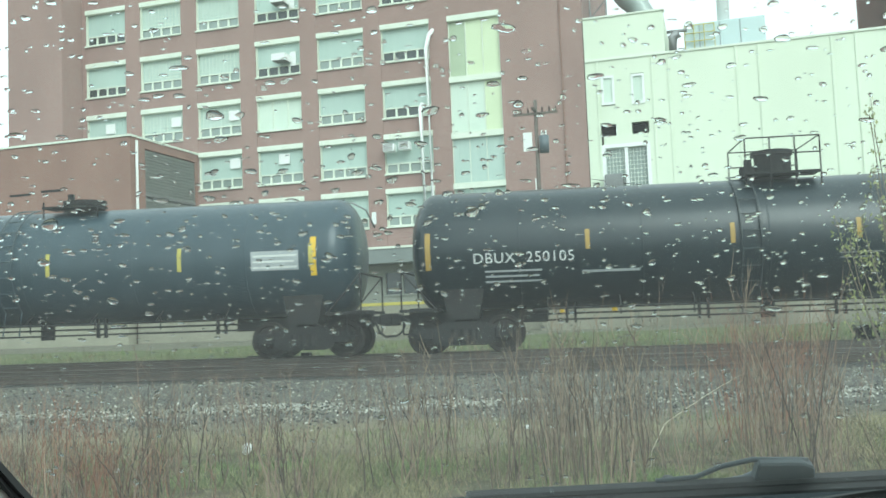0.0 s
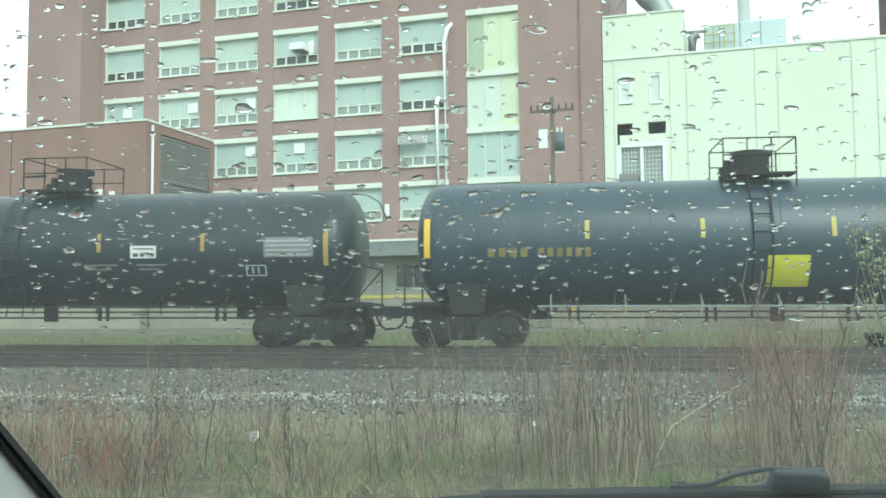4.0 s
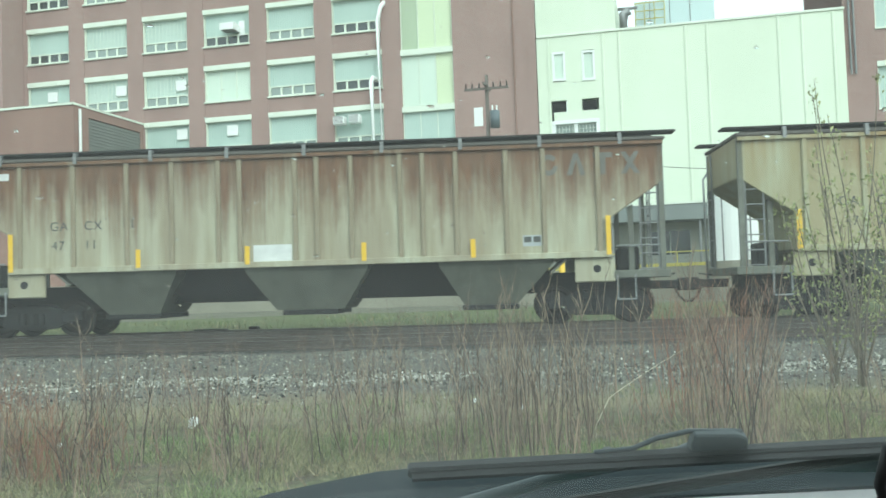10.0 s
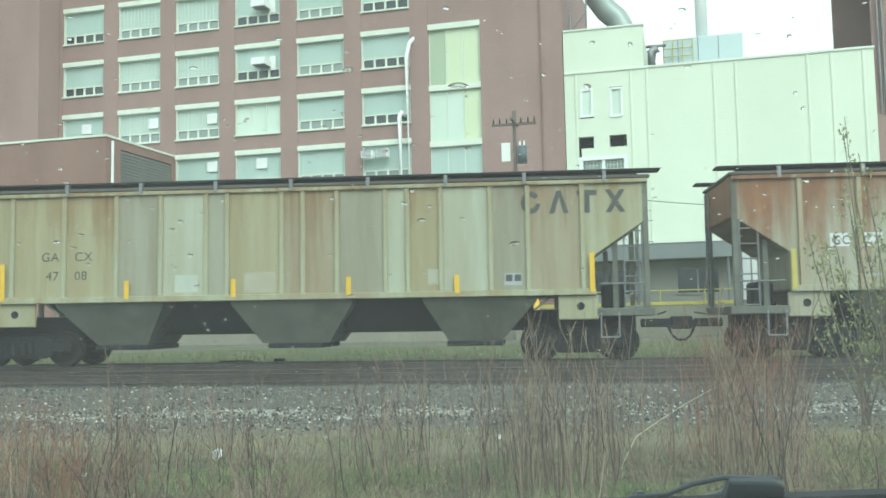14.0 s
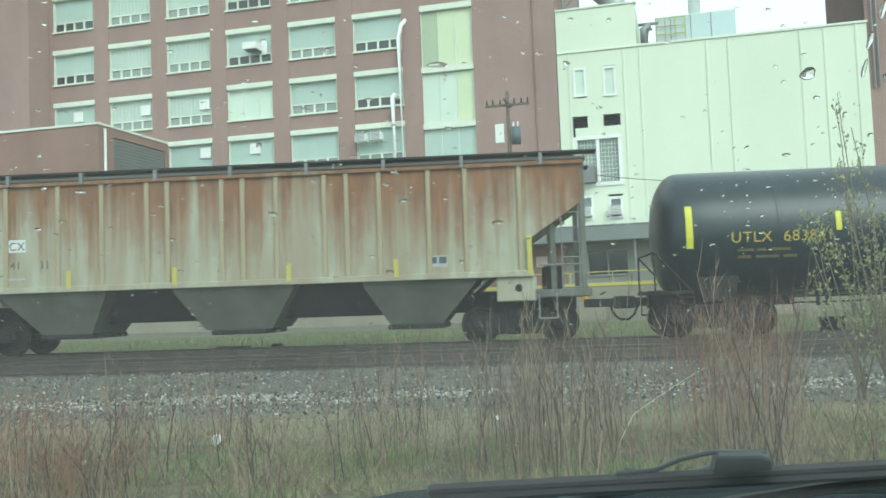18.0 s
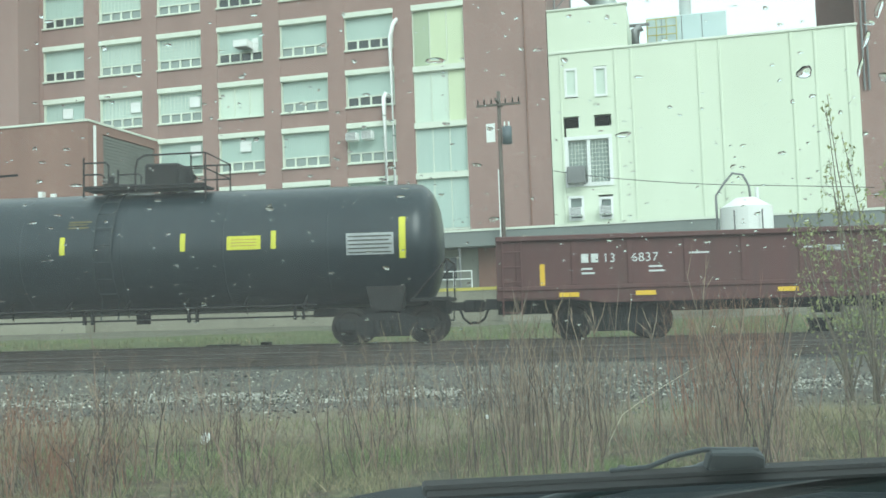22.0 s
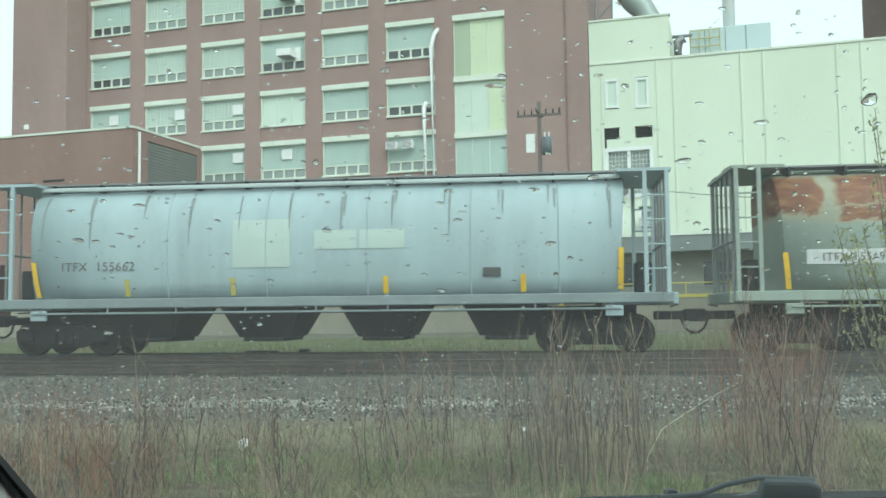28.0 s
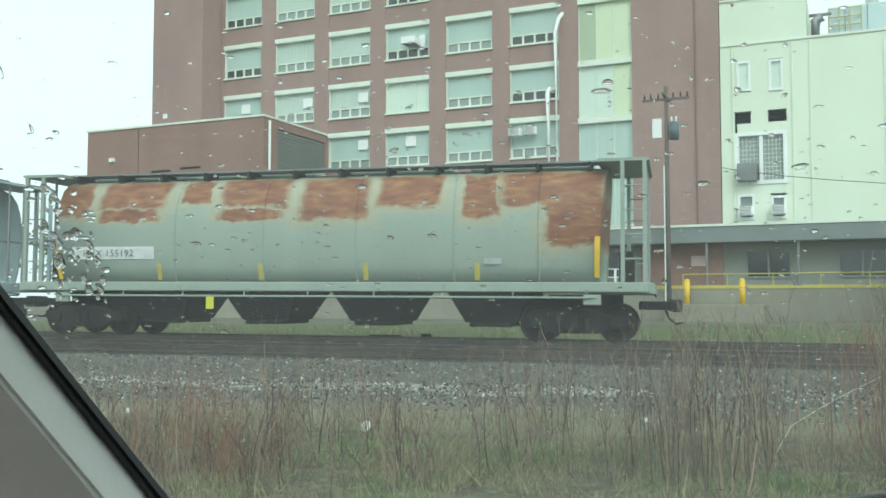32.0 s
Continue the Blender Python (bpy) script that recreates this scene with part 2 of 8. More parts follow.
SIDE_TAN = streaked("tan_side", (0.35, 0.325, 0.20), (0.28, 0.225, 0.115), (0.25, 0.15, 0.065), 4.15, 1.1, 0.4, 0.8, 0.7, 0.7, 21.0)
SIDE_RUST = streaked("rusty_side", (0.33, 0.295, 0.20), (0.26, 0.195, 0.11), (0.225, 0.125, 0.055), 4.15, 1.3, 0.45, 0.8, 0.7, 0.8, 26.0)
HOP_C = streaked("rust_streaked_white_paint", (0.38, 0.395, 0.305), (0.26, 0.20, 0.115), (0.235, 0.095, 0.038), 4.15, 1.0, 0.67, 0.95, 0.7, 0.6, 9.0)
# darker than the body sides, for the bays and slope sheets below
HOP_UNDER = worn("dark_grey_green_underside", (0.145, 0.15, 0.12), (0.08, 0.082, 0.066), 0.8, big=1.2)
# darker than the body paint, for corner posts, end sills and braces
HOP_END = worn("dark_grey_green_end", (0.17, 0.18, 0.15), (0.075, 0.075, 0.06), 0.75, big=1.5)
GOND = streaked("oxide_brown_paint", (0.104, 0.038, 0.036), (0.070, 0.034, 0.032), (0.085, 0.05, 0.04), 2.6, 0.8, 0.1, 0.4, 0.65, 0.5, 2.0)
FLOW_GREY = streaked("blue_grey_paint", (0.385, 0.485, 0.505), (0.31, 0.385, 0.405), (0.24, 0.25, 0.235), 4.4, 0.7, 0.1, 0.3, 0.5, 0.6, 5.0)


def flow_rust():
    """Sage paint with big ragged rust patches below the roof line, deeper towards one end."""
    m, n, l, b = material("sage_paint_with_rust_patches", 0.6)
    v = coords(n, l)
    sep = n.new("ShaderNodeSeparateXYZ")
    l.new(v, sep.inputs["Vector"])

    def ranged(value, a, b2, lo=0.0, hi=1.0):
        r = n.new("ShaderNodeMapRange")
        for key, x in (("From Min", a), ("From Max", b2), ("To Min", lo), ("To Max", hi)):
            r.inputs[key].default_value = x
        l.new(value, r.inputs["Value"])
        return r.outputs["Result"]
    # patches along the car, each with a ragged edge: middle, half length, middle height, half height
    warp = maths(n, l, "MULTIPLY", maths(n, l, "SUBTRACT", noise_of(n, l, coords(n, l, (1, 0.3, 1)), 1.7, 6, 0.62), 0.5, False), 0.62, False)
    warp2 = maths(n, l, "MULTIPLY", maths(n, l, "SUBTRACT", noise_of(n, l, coords(n, l, (1, 0.3, 1.6)), 2.3, 6, 0.66), 0.5, False), 0.55, False)
    px, pz = maths(n, l, "ADD", sep.outputs["X"], warp, False), maths(n, l, "ADD", sep.outputs["Z"], warp2, False)
    k = None
    for cx, hx, cz, hz in ((-6.7, 0.55, 3.5, 0.46), (-4.87, 1.0, 3.62, 0.40), (-4.9, 0.85, 3.05, 0.16), (-3.1, 0.38, 3.64, 0.30), (-1.5, 0.95, 3.62, 0.40), (-1.6, 0.85, 3.02, 0.14), (0.6, 0.85, 3.42, 0.55), (2.5, 0.82, 3.56, 0.42), (4.2, 0.45, 3.38, 0.52), (5.9, 1.25, 3.58, 0.46), (6.45, 0.72, 2.75, 0.58)):
        u = maths(n, l, "DIVIDE", maths(n, l, "ABSOLUTE", maths(n, l, "SUBTRACT", px, cx, False), 0.0, False), hx, False)
        w = maths(n, l, "DIVIDE", maths(n, l, "ABSOLUTE", maths(n, l, "SUBTRACT", pz, cz, False), 0.0, False), hz, False)
        d = maths(n, l, "SUBTRACT", 1.0, maths(n, l, "MAXIMUM", u, w, False), False)
        k = d if k is None else maths(n, l, "MAXIMUM", k, d, False)
    top = ranged(sep.outputs["Z"], 4.05, 3.9)
    top = maths(n, l, "MULTIPLY", top, maths(n, l, "MULTIPLY", ranged(sep.outputs["X"], 7.2, 7.1), ranged(sep.outputs["X"], -7.2, -7.1)))
    mask = maths(n, l, "MULTIPLY", ranged(k, -0.06, 0.16), top)
    rim = maths(n, l, "MULTIPLY", ranged(k, -0.55, 0.0), 0.5)
    fine = noise_of(n, l, v, 14.0, 5, 0.7)
    paint = mixed(n, l, noise_of(n, l, coords(n, l, (1, 1, 0.12)), 1.2, 6), (0.325, 0.385, 0.33), (0.25, 0.29, 0.25))
    paint = mixed(n, l, maths(n, l, "MULTIPLY", rim, top), paint, (0.44, 0.34, 0.18))
    rust = ramp(n, l, noise_of(n, l, coords(n, l, (0.8, 1, 3)), 2.2, 6, 0.7), [(0.34, (0.15, 0.050, 0.032)), (0.5, (0.235, 0.090, 0.046)), (0.70, (0.37, 0.195, 0.085))])
    c = speckle(n, l, mixed(n, l, mask, paint, rust), fine)
    l.new(c, b.inputs["Base Color"])
    bump(n, l, b, fine, 0.2, 0.006)
    return m


FLOW_SAGE = flow_rust()


def glassy(name, colour, rough=0.12):
    m, n, l, b = material(name, rough)
    v = coords(n, l)
    l.new(mixed(n, l, noise_of(n, l, v, 1.3, 4), colour, tuple(x * 0.5 for x in colour)), b.inputs["Base Color"])
    b.inputs["Specular IOR Level"].default_value = 0.8
    return m


PANE_DARK = glassy("dark_window_pane", (0.05, 0.065, 0.065))
PANE_PALE = glassy("pale_window_pane", (0.31, 0.38, 0.355))
BLACKISH = worn("black_rubber", (0.018, 0.02, 0.021), (0.011, 0.012, 0.013), 0.55, big=6)
PLASTIC = worn("black_cowl_plastic", (0.062, 0.079, 0.087), (0.046, 0.060, 0.067), 0.5, big=5)
TRIM = worn("grey_cabin_trim", (0.72, 0.74, 0.68), (0.66, 0.68, 0.62), 0.8, big=8, small=60)
DASH = worn("light_grey_dashboard", (0.78, 0.80, 0.80), (0.70, 0.72, 0.72), 0.6, big=8, small=60)


# ---- building blocks ----
def part(name, bm, mat, parent=None, label="", smooth=False, m=None):
    """Links a bmesh as one mesh object under a thing or a part."""
    me = bpy.data.meshes.new(name)
    bm.to_mesh(me)
    bm.free()
    for mt in mat if isinstance(mat, (list, tuple)) else (mat,):
        me.materials.append(mt)
    if smooth:
        me.shade_smooth()
    return piece(name, me, parent, label, m)


def piece(name, me, parent=None, label="", m=None):
    """Another object on a mesh that exists."""
    ob = new(name, me)
    if parent is not None:
        ob.parent = parent
    if m is not None:
        ob.matrix_basis = m
    return tagged(ob, label)


def thing(name, m, label, category, group="", kind=""):
    return tagged(place(new(name), m), label, category, group, kind)


def place(ob, m):
    ob.matrix_basis = m
    return ob


def box(bm, x0, x1, y0, y1, z0, z1, bevel=0.0, mi=0):
    r = bmesh.ops.create_cube(bm, size=1, matrix=Matrix.LocRotScale(((x0 + x1) / 2, (y0 + y1) / 2, (z0 + z1) / 2), None, (x1 - x0, y1 - y0, z1 - z0)))
    vs = r["verts"]
    if mi:
        for f in {f for v in vs for f in v.link_faces}:
            f.material_index = mi
    if bevel:
        bmesh.ops.bevel(bm, geom=list({e for v in vs for e in v.link_edges}), offset=bevel, segments=1, affect="EDGES")
    return bm


def boxes(*rows, bevel=0.0):
    bm = bmesh.new()
    for r in rows:
        box(bm, *r, bevel=bevel)
    return bm


def rod(bm, a, b, r, seg=8, r2=None):
    a, b = Vector(a), Vector(b)
    m = Matrix.Translation((a + b) / 2) @ (b - a).to_track_quat("Z", "Y").to_matrix().to_4x4()
    bmesh.ops.create_cone(bm, cap_ends=True, segments=seg, radius1=r, radius2=r if r2 is None else r2, depth=(b - a).length, matrix=m)
    return bm


def tube(bm, pts, r, seg=8):
    """A bent pipe through points."""
    pts = [Vector(p) for p in pts]
    rings = []
    for i, p in enumerate(pts):
        d = (pts[min(i + 1, len(pts) - 1)] - pts[max(i - 1, 0)]).normalized()
        q = d.to_track_quat("Z", "Y")
        rings.append([bm.verts.new(p + q @ Vector((r * math.cos(k * math.tau / seg), r * math.sin(k * math.tau / seg), 0))) for k in range(seg)])
    for a, b in zip(rings, rings[1:]):
        for k in range(seg):
            bm.faces.new((a[k], a[(k + 1) % seg], b[(k + 1) % seg], b[k]))
    bm.faces.new(rings[0][::-1])
    bm.faces.new(rings[-1])
    return bm


def prism(bm, outline, y0, y1):
    """An outline in x and z, drawn out from y0 to y1."""
    a = [bm.verts.new((x, y0, z)) for x, z in outline]
    b = [bm.verts.new((x, y1, z)) for x, z in outline]
    bm.faces.new(a)
    bm.faces.new(b[::-1])
    n = len(a)
    for i in range(n):
        bm.faces.new((a[(i + 1) % n], a[i], b[i], b[(i + 1) % n]))
    bmesh.ops.recalc_face_normals(bm, faces=bm.faces)
    return bm


def letters(parent, text, x, y, z, size, mat, label=""):
    """Painted characters on a side that faces -y."""
    cu = bpy.data.curves.new("lettering", "FONT")
    cu.body, cu.size, cu.extrude = text, size, 0.002
    cu.space_character = 1.1
    cu.materials.append(mat)
    ob = new("lettering", cu)
    ob.parent = parent
    ob.matrix_basis = pose(x, y, z, 90, 0, 0)
    return tagged(ob, label)


def bars(parent, x, y, z, widths, h, gap, mat, name="lettering", label=""):
    """Plain bars that stand for characters."""
    bm = bmesh.new()
    for w in widths:
        if w > 0:
            box(bm, x, x + w, y - 0.003, y, z, z + h)
        x += abs(w) + gap
    return part(name, bm, mat, parent, label)


# ---- ground ----
TRACK = pose(0, 21.5, 0.38, 0, 0.386, -6.76)  # x along the near side of the cars, y away, z over the rail


def rise(x, y):
    """Height of the ground: flat verge, low track bed, low bank up to the works yard."""
    d = y - 21.5 + 0.1185 * x
    h = 0.0
    bed = min(1, max(0, (d + 6.6) / 1.2)) * min(1, max(0, (6.0 - d) / 1.5))
    h += 0.19 * bed
    h += 0.36 * min(1, max(0, (d - 4.5) / 6)) ** 0.8
    return h - 0.0067 * x * bed


def ground():
    xs = sorted({*(-3000, -900, -300, -120, -70), *np.arange(-48, 48.1, 0.8).round(2).tolist(), *(70, 120, 300, 900, 3000)})
    ys = sorted({*(-3000, -500, -60, -15), *np.arange(-4, 50.1, 0.5).round(2).tolist(), *(60, 80, 120, 300, 900, 4500)})
    vs = []
    for y in ys:
        for x in xs:
            near = abs(x) < 60 and -15 < y < 60
            z = rise(x, y) if near else (0.36 if y > 45 else 0.0)
            if near:
                z += 0.07 * noise.noise((x * 0.35, y * 0.35, 3)) + 0.025 * noise.noise((x * 1.7, y * 1.7, 7))
                d = y - 21.5 + 0.1185 * x
                if -5.2 < d < 4.5:
                    z = rise(x, y) + 0.012 * noise.noise((x * 2, y * 2, 1))
            vs.append((x, y, z))
    nx = len(xs)
    fs = [(j * nx + i, j * nx + i + 1, (j + 1) * nx + i + 1, (j + 1) * nx + i) for j in range(len(ys) - 1) for i in range(nx - 1)]
    me = bpy.data.meshes.new("ground")
    me.from_pydata(vs, [], fs)
    me.shade_smooth()
    m, n, l, b = material("verge_and_ballast", 0.9)
    v = coords(n, l)
    sep = n.new("ShaderNodeSeparateXYZ")
    l.new(v, sep.inputs["Vector"])
    d = maths(n, l, "ADD", maths(n, l, "MULTIPLY", sep.outputs["X"], 0.1185, False), sep.outputs["Y"], False)
    wob = noise_of(n, l, v, 0.5, 5)
    d = maths(n, l, "ADD", d, maths(n, l, "MULTIPLY", maths(n, l, "SUBTRACT", wob, 0.5, False), 3.2, False), False)
    fine, mid = noise_of(n, l, v, 26, 4, 0.75), noise_of(n, l, v, 1.6, 6, 0.7)
    clod = noise_of(n, l, v, 5.5, 6, 0.7)
    grass = mixed(n, l, ramp(n, l, mid, [(0.36, (0, 0, 0)), (0.64, (1, 1, 1))]), (0.075, 0.105, 0.036), (0.185, 0.145, 0.085))
    grass = mixed(n, l, ramp(n, l, clod, [(0.40, (0.85, 0.85, 0.85)), (0.58, (0, 0, 0))]), grass, (0.062, 0.046, 0.030))
    grass = mixed(n, l, ramp(n, l, clod, [(0.56, (0, 0, 0)), (0.72, (0.7, 0.7, 0.7))]), grass, (0.31, 0.255, 0.16))
    stone = ramp(n, l, fine, [(0.32, (0.025, 0.025, 0.022)), (0.5, (0.085, 0.081, 0.07)), (0.70, (0.25, 0.24, 0.205))])
    stone = mixed(n, l, ramp(n, l, mid, [(0.45, (0, 0, 0)), (0.65, (0.75, 0.75, 0.75))]), stone, (0.13, 0.12, 0.09))
    pale = ramp(n, l, fine, [(0.3, (0.20, 0.197, 0.175)), (0.6, (0.48, 0.47, 0.42))])
    bed = ramp(n, l, fine, [(0.3, (0.013, 0.012, 0.011)), (0.7, (0.055, 0.050, 0.044))])
    lawn = mixed(n, l, mid, (0.070, 0.105, 0.034), (0.125, 0.125, 0.060))

    def step(at, width=0.8):
        r = n.new("ShaderNodeMapRange")
        r.inputs["From Min"].default_value, r.inputs["From Max"].default_value = at, at + width
        l.new(d, r.inputs["Value"])
        return r.outputs["Result"]
    c = mixed(n, l, maths(n, l, "MULTIPLY", step(9.0, 1.2), 0.75), grass, (0.24, 0.205, 0.135))
    c = mixed(n, l, step(10.8, 1.4), c, stone)
    strip = maths(n, l, "MULTIPLY", step(13.2, 0.3), maths(n, l, "SUBTRACT", 1.0, step(14.1, 0.4)))
    c = mixed(n, l, maths(n, l, "MULTIPLY", strip, ramp(n, l, noise_of(n, l, v, 0.55, 4), [(0.42, (0, 0, 0)), (0.58, (1, 1, 1))])), c, pale)
    c = mixed(n, l, step(16.6), c, bed)
    c = mixed(n, l, step(25.4, 0.9), c, lawn)
    yard = ramp(n, l, noise_of(n, l, v, 0.8, 5), [(0.3, (0.105, 0.10, 0.072)), (0.7, (0.165, 0.155, 0.115))])
    c = mixed(n, l, step(39.5, 0.6), c, yard)
    l.new(c, b.inputs["Base Color"])
    bump(n, l, b, fine, 0.8, 0.05)
    me.materials.append(m)
    tagged(new("ground", me), "weedy verge, grey gravel and dark ballast", "ground", kind="structure")


ground()


# ---- tracks ----
def tracks():
    prof = [(-0.07, 0), (0.07, 0), (0.07, 0.02), (0.012, 0.05), (0.012, 0.125), (0.036, 0.135), (0.036, 0.17), (-0.036, 0.17), (-0.036, 0.135), (-0.012, 0.125), (-0.012, 0.05), (-0.07, 0.02)]
    for mid, gauge_label in ((1.55, "rails under the train"), (-2.95, "rails of the empty siding")):
        line = thing("railway_track", TRACK @ pose(0, mid, -0.17), "rusty steel rails on dark wooden sleepers, " + gauge_label, "railway track", kind="structure")
        for side in (-0.7525, 0.7525):
            bm = bmesh.new()
            a = [bm.verts.new((-110, side + y, z)) for y, z in prof]
            c = [bm.verts.new((110, side + y, z)) for y, z in prof]
            bm.faces.new(a)
            bm.faces.new(c[::-1])
            for i in range(len(prof)):
                bm.faces.new((a[i], c[i], c[(i + 1) % len(prof)], a[(i + 1) % len(prof)]))
            bmesh.ops.recalc_face_normals(bm, faces=bm.faces)
            part("rail", bm, RAIL, line)
        me = boxes((-0.115, 0.115, -1.3, 1.3, -0.16, -0.002), bevel=0.012)
        first = part("sleeper", me, TIE, line, m=pose(-40, 0, 0))
        rnd = random.Random(5)
        for i in range(1, 146):
            piece("sleeper", first.data, line, m=pose(-40 + i * 0.55 + rnd.uniform(-0.03, 0.03), rnd.uniform(-0.05, 0.05), rnd.uniform(-0.012, 0), 0, 0, rnd.uniform(-1.5, 1.5)))


tracks()

# ---- the works ----
FACADE = pose(0, 60, 1.25, 0, 0, math.degrees(-0.293))  # x along the front, y into the building, z over the eye
ROWS = ((23.35, 20.6), (19.37, 16.75), (15.55, 13.0), (12.05, 9.32), (8.45, 5.88))
COLUMNS = (-26.1, -21.55, -17.0, -12.45, -7.87, -3.3)
BASE = -0.95


def air_conditioner(parent, x, z, w=0.85, h=0.6, tilt=0):
    unit = part("air_conditioner", boxes((-w / 2, w / 2, -0.62, 0, -h / 2, h / 2), bevel=0.03), AC_WHITE, parent, "white window air conditioner", m=pose(x, -0.02, z, tilt))
    bm = bmesh.new()
    for i in range(6):
        box(bm, -w / 2 + 0.06, w / 2 - 0.06, -0.634, -0.624, -h / 2 + 0.07 + i * 0.085, -h / 2 + 0.11 + i * 0.085)
    part("grille", bm, STEEL, unit)


def window_hood(parent, x, z, w=1.0, h=0.46, out=0.9):
    """A boxy vent hood that stands out of a window: white sheet metal, open dark underside."""
    t = 0.025
    hood = part("vent_hood", boxes((-w / 2, w / 2, -out, 0.1, h - t, h), (-w / 2, w / 2, -out, -out + t, 0, h - t), (-w / 2, -w / 2 + t, -out + t, 0.1, 0, h - t), (w / 2 - t, w / 2, -out + t, 0.1, 0, h - t)), AC_WHITE, parent, "white sheet metal vent hood", m=pose(x, 0, z - h / 2))
    bm = bmesh.new()
    for k in range(7):
        y = -out + 0.1 + k * 0.13
        box(bm, -w / 2 + t, w / 2 - t, y, y + 0.075, 0.03, 0.045)
    box(bm, -w / 2 + t, w / 2 - t, -out + t, 0.1, 0.12, 0.13)
    part("grille", bm, ROOF_GREY, hood)
    part("board", boxes((w / 2 - 0.1, w / 2 + 0.32, 0.13, 0.2, -0.2, h + 0.3)), AC_WHITE, hood)


def blank_panel(parent, x, z, w=0.78, h=0.7):
    """A flat white board set in a window."""
    part("blank_panel", boxes((x - w / 2, x + w / 2, 0.14, 0.24, z - h / 2, z + h / 2), bevel=0.015), AC_WHITE, parent, "flat white board in the glazing")


def factory_window(parent, x, top, sill, style="panel", w=3.35):
    """A wide factory opening: pale panel above, a row of four small lights below, cream head and sill."""
    win = part("window", boxes((0.05, w - 0.05, 0.30, 0.36, sill + 0.1, top - 0.3)), BLIND if style != "light" else BLIND_LIGHT, parent, m=pose(x, 0, 0))
    part("window_head", boxes((-0.02, w + 0.02, -0.03, 0.30, top - 0.34, top), bevel=0.015), PALE_TRIM, win)
    part("window_sill", boxes((-0.04, w + 0.04, -0.09, 0.30, sill, sill + 0.1), bevel=0.015), PALE_TRIM, win)
    for a in (0.0, w - 0.06):
        part("jamb", boxes((a, a + 0.06, 0.10, 0.30, sill + 0.1, top - 0.34)), PALE_TRIM, win)
    if style == "light":
        for k in (1, 2):
            part("mullion", boxes((k * w / 3 - 0.03, k * w / 3 + 0.03, 0.22, 0.30, sill + 0.1, top - 0.34)), PALE_TRIM, win)
        return win
    band = sill + 0.78
    pane = None
    for k in range(4):
        a = 0.08 + k * (w - 0.16) / 4
        if pane is None:
            pane = part("pane", boxes((0.07, (w - 0.16) / 4 - 0.07, 0.24, 0.27, 0, 0.56)), PANE_DARK if style == "panel" else PANE_PALE, win, m=pose(a, 0, sill + 0.16))
            b = part("pane_frame", boxes((0, (w - 0.16) / 4, 0.16, 0.30, -0.04, 0.04), (0, (w - 0.16) / 4, 0.16, 0.30, 0.56, 0.64), (0, 0.06, 0.16, 0.30, 0.04, 0.56), ((w - 0.16) / 4 - 0.06, (w - 0.16) / 4, 0.16, 0.30, 0.04, 0.56)), PALE_TRIM, win, m=pose(a, 0, sill + 0.16))
        else:
            piece("pane", pane.data, win, m=pose(a, 0, sill + 0.16))
            piece("pane_frame", b.data, win, m=pose(a, 0, sill + 0.16))
    if style == "grid":
        bm = bmesh.new()
        for k in range(1, 12):
            box(bm, k * w / 12 - 0.012, k * w / 12 + 0.012, 0.275, 0.30, band, top - 0.34)
        for k in range(1, 6):
            z = band + k * (top - 0.34 - band) / 6
            box(bm, 0.06, w - 0.06, 0.276, 0.299, z - 0.012, z + 0.012)
        part("glazing_bars", bm, PALE_TRIM, win)
    else:
        bm = bmesh.new()
        for k in range(24):
            box(bm, 0.1 + k * 0.133, 0.16 + k * 0.133, 0.27, 0.30, band, top - 0.36)
        part("fluted_panel", bm, BLIND, win)
    return win


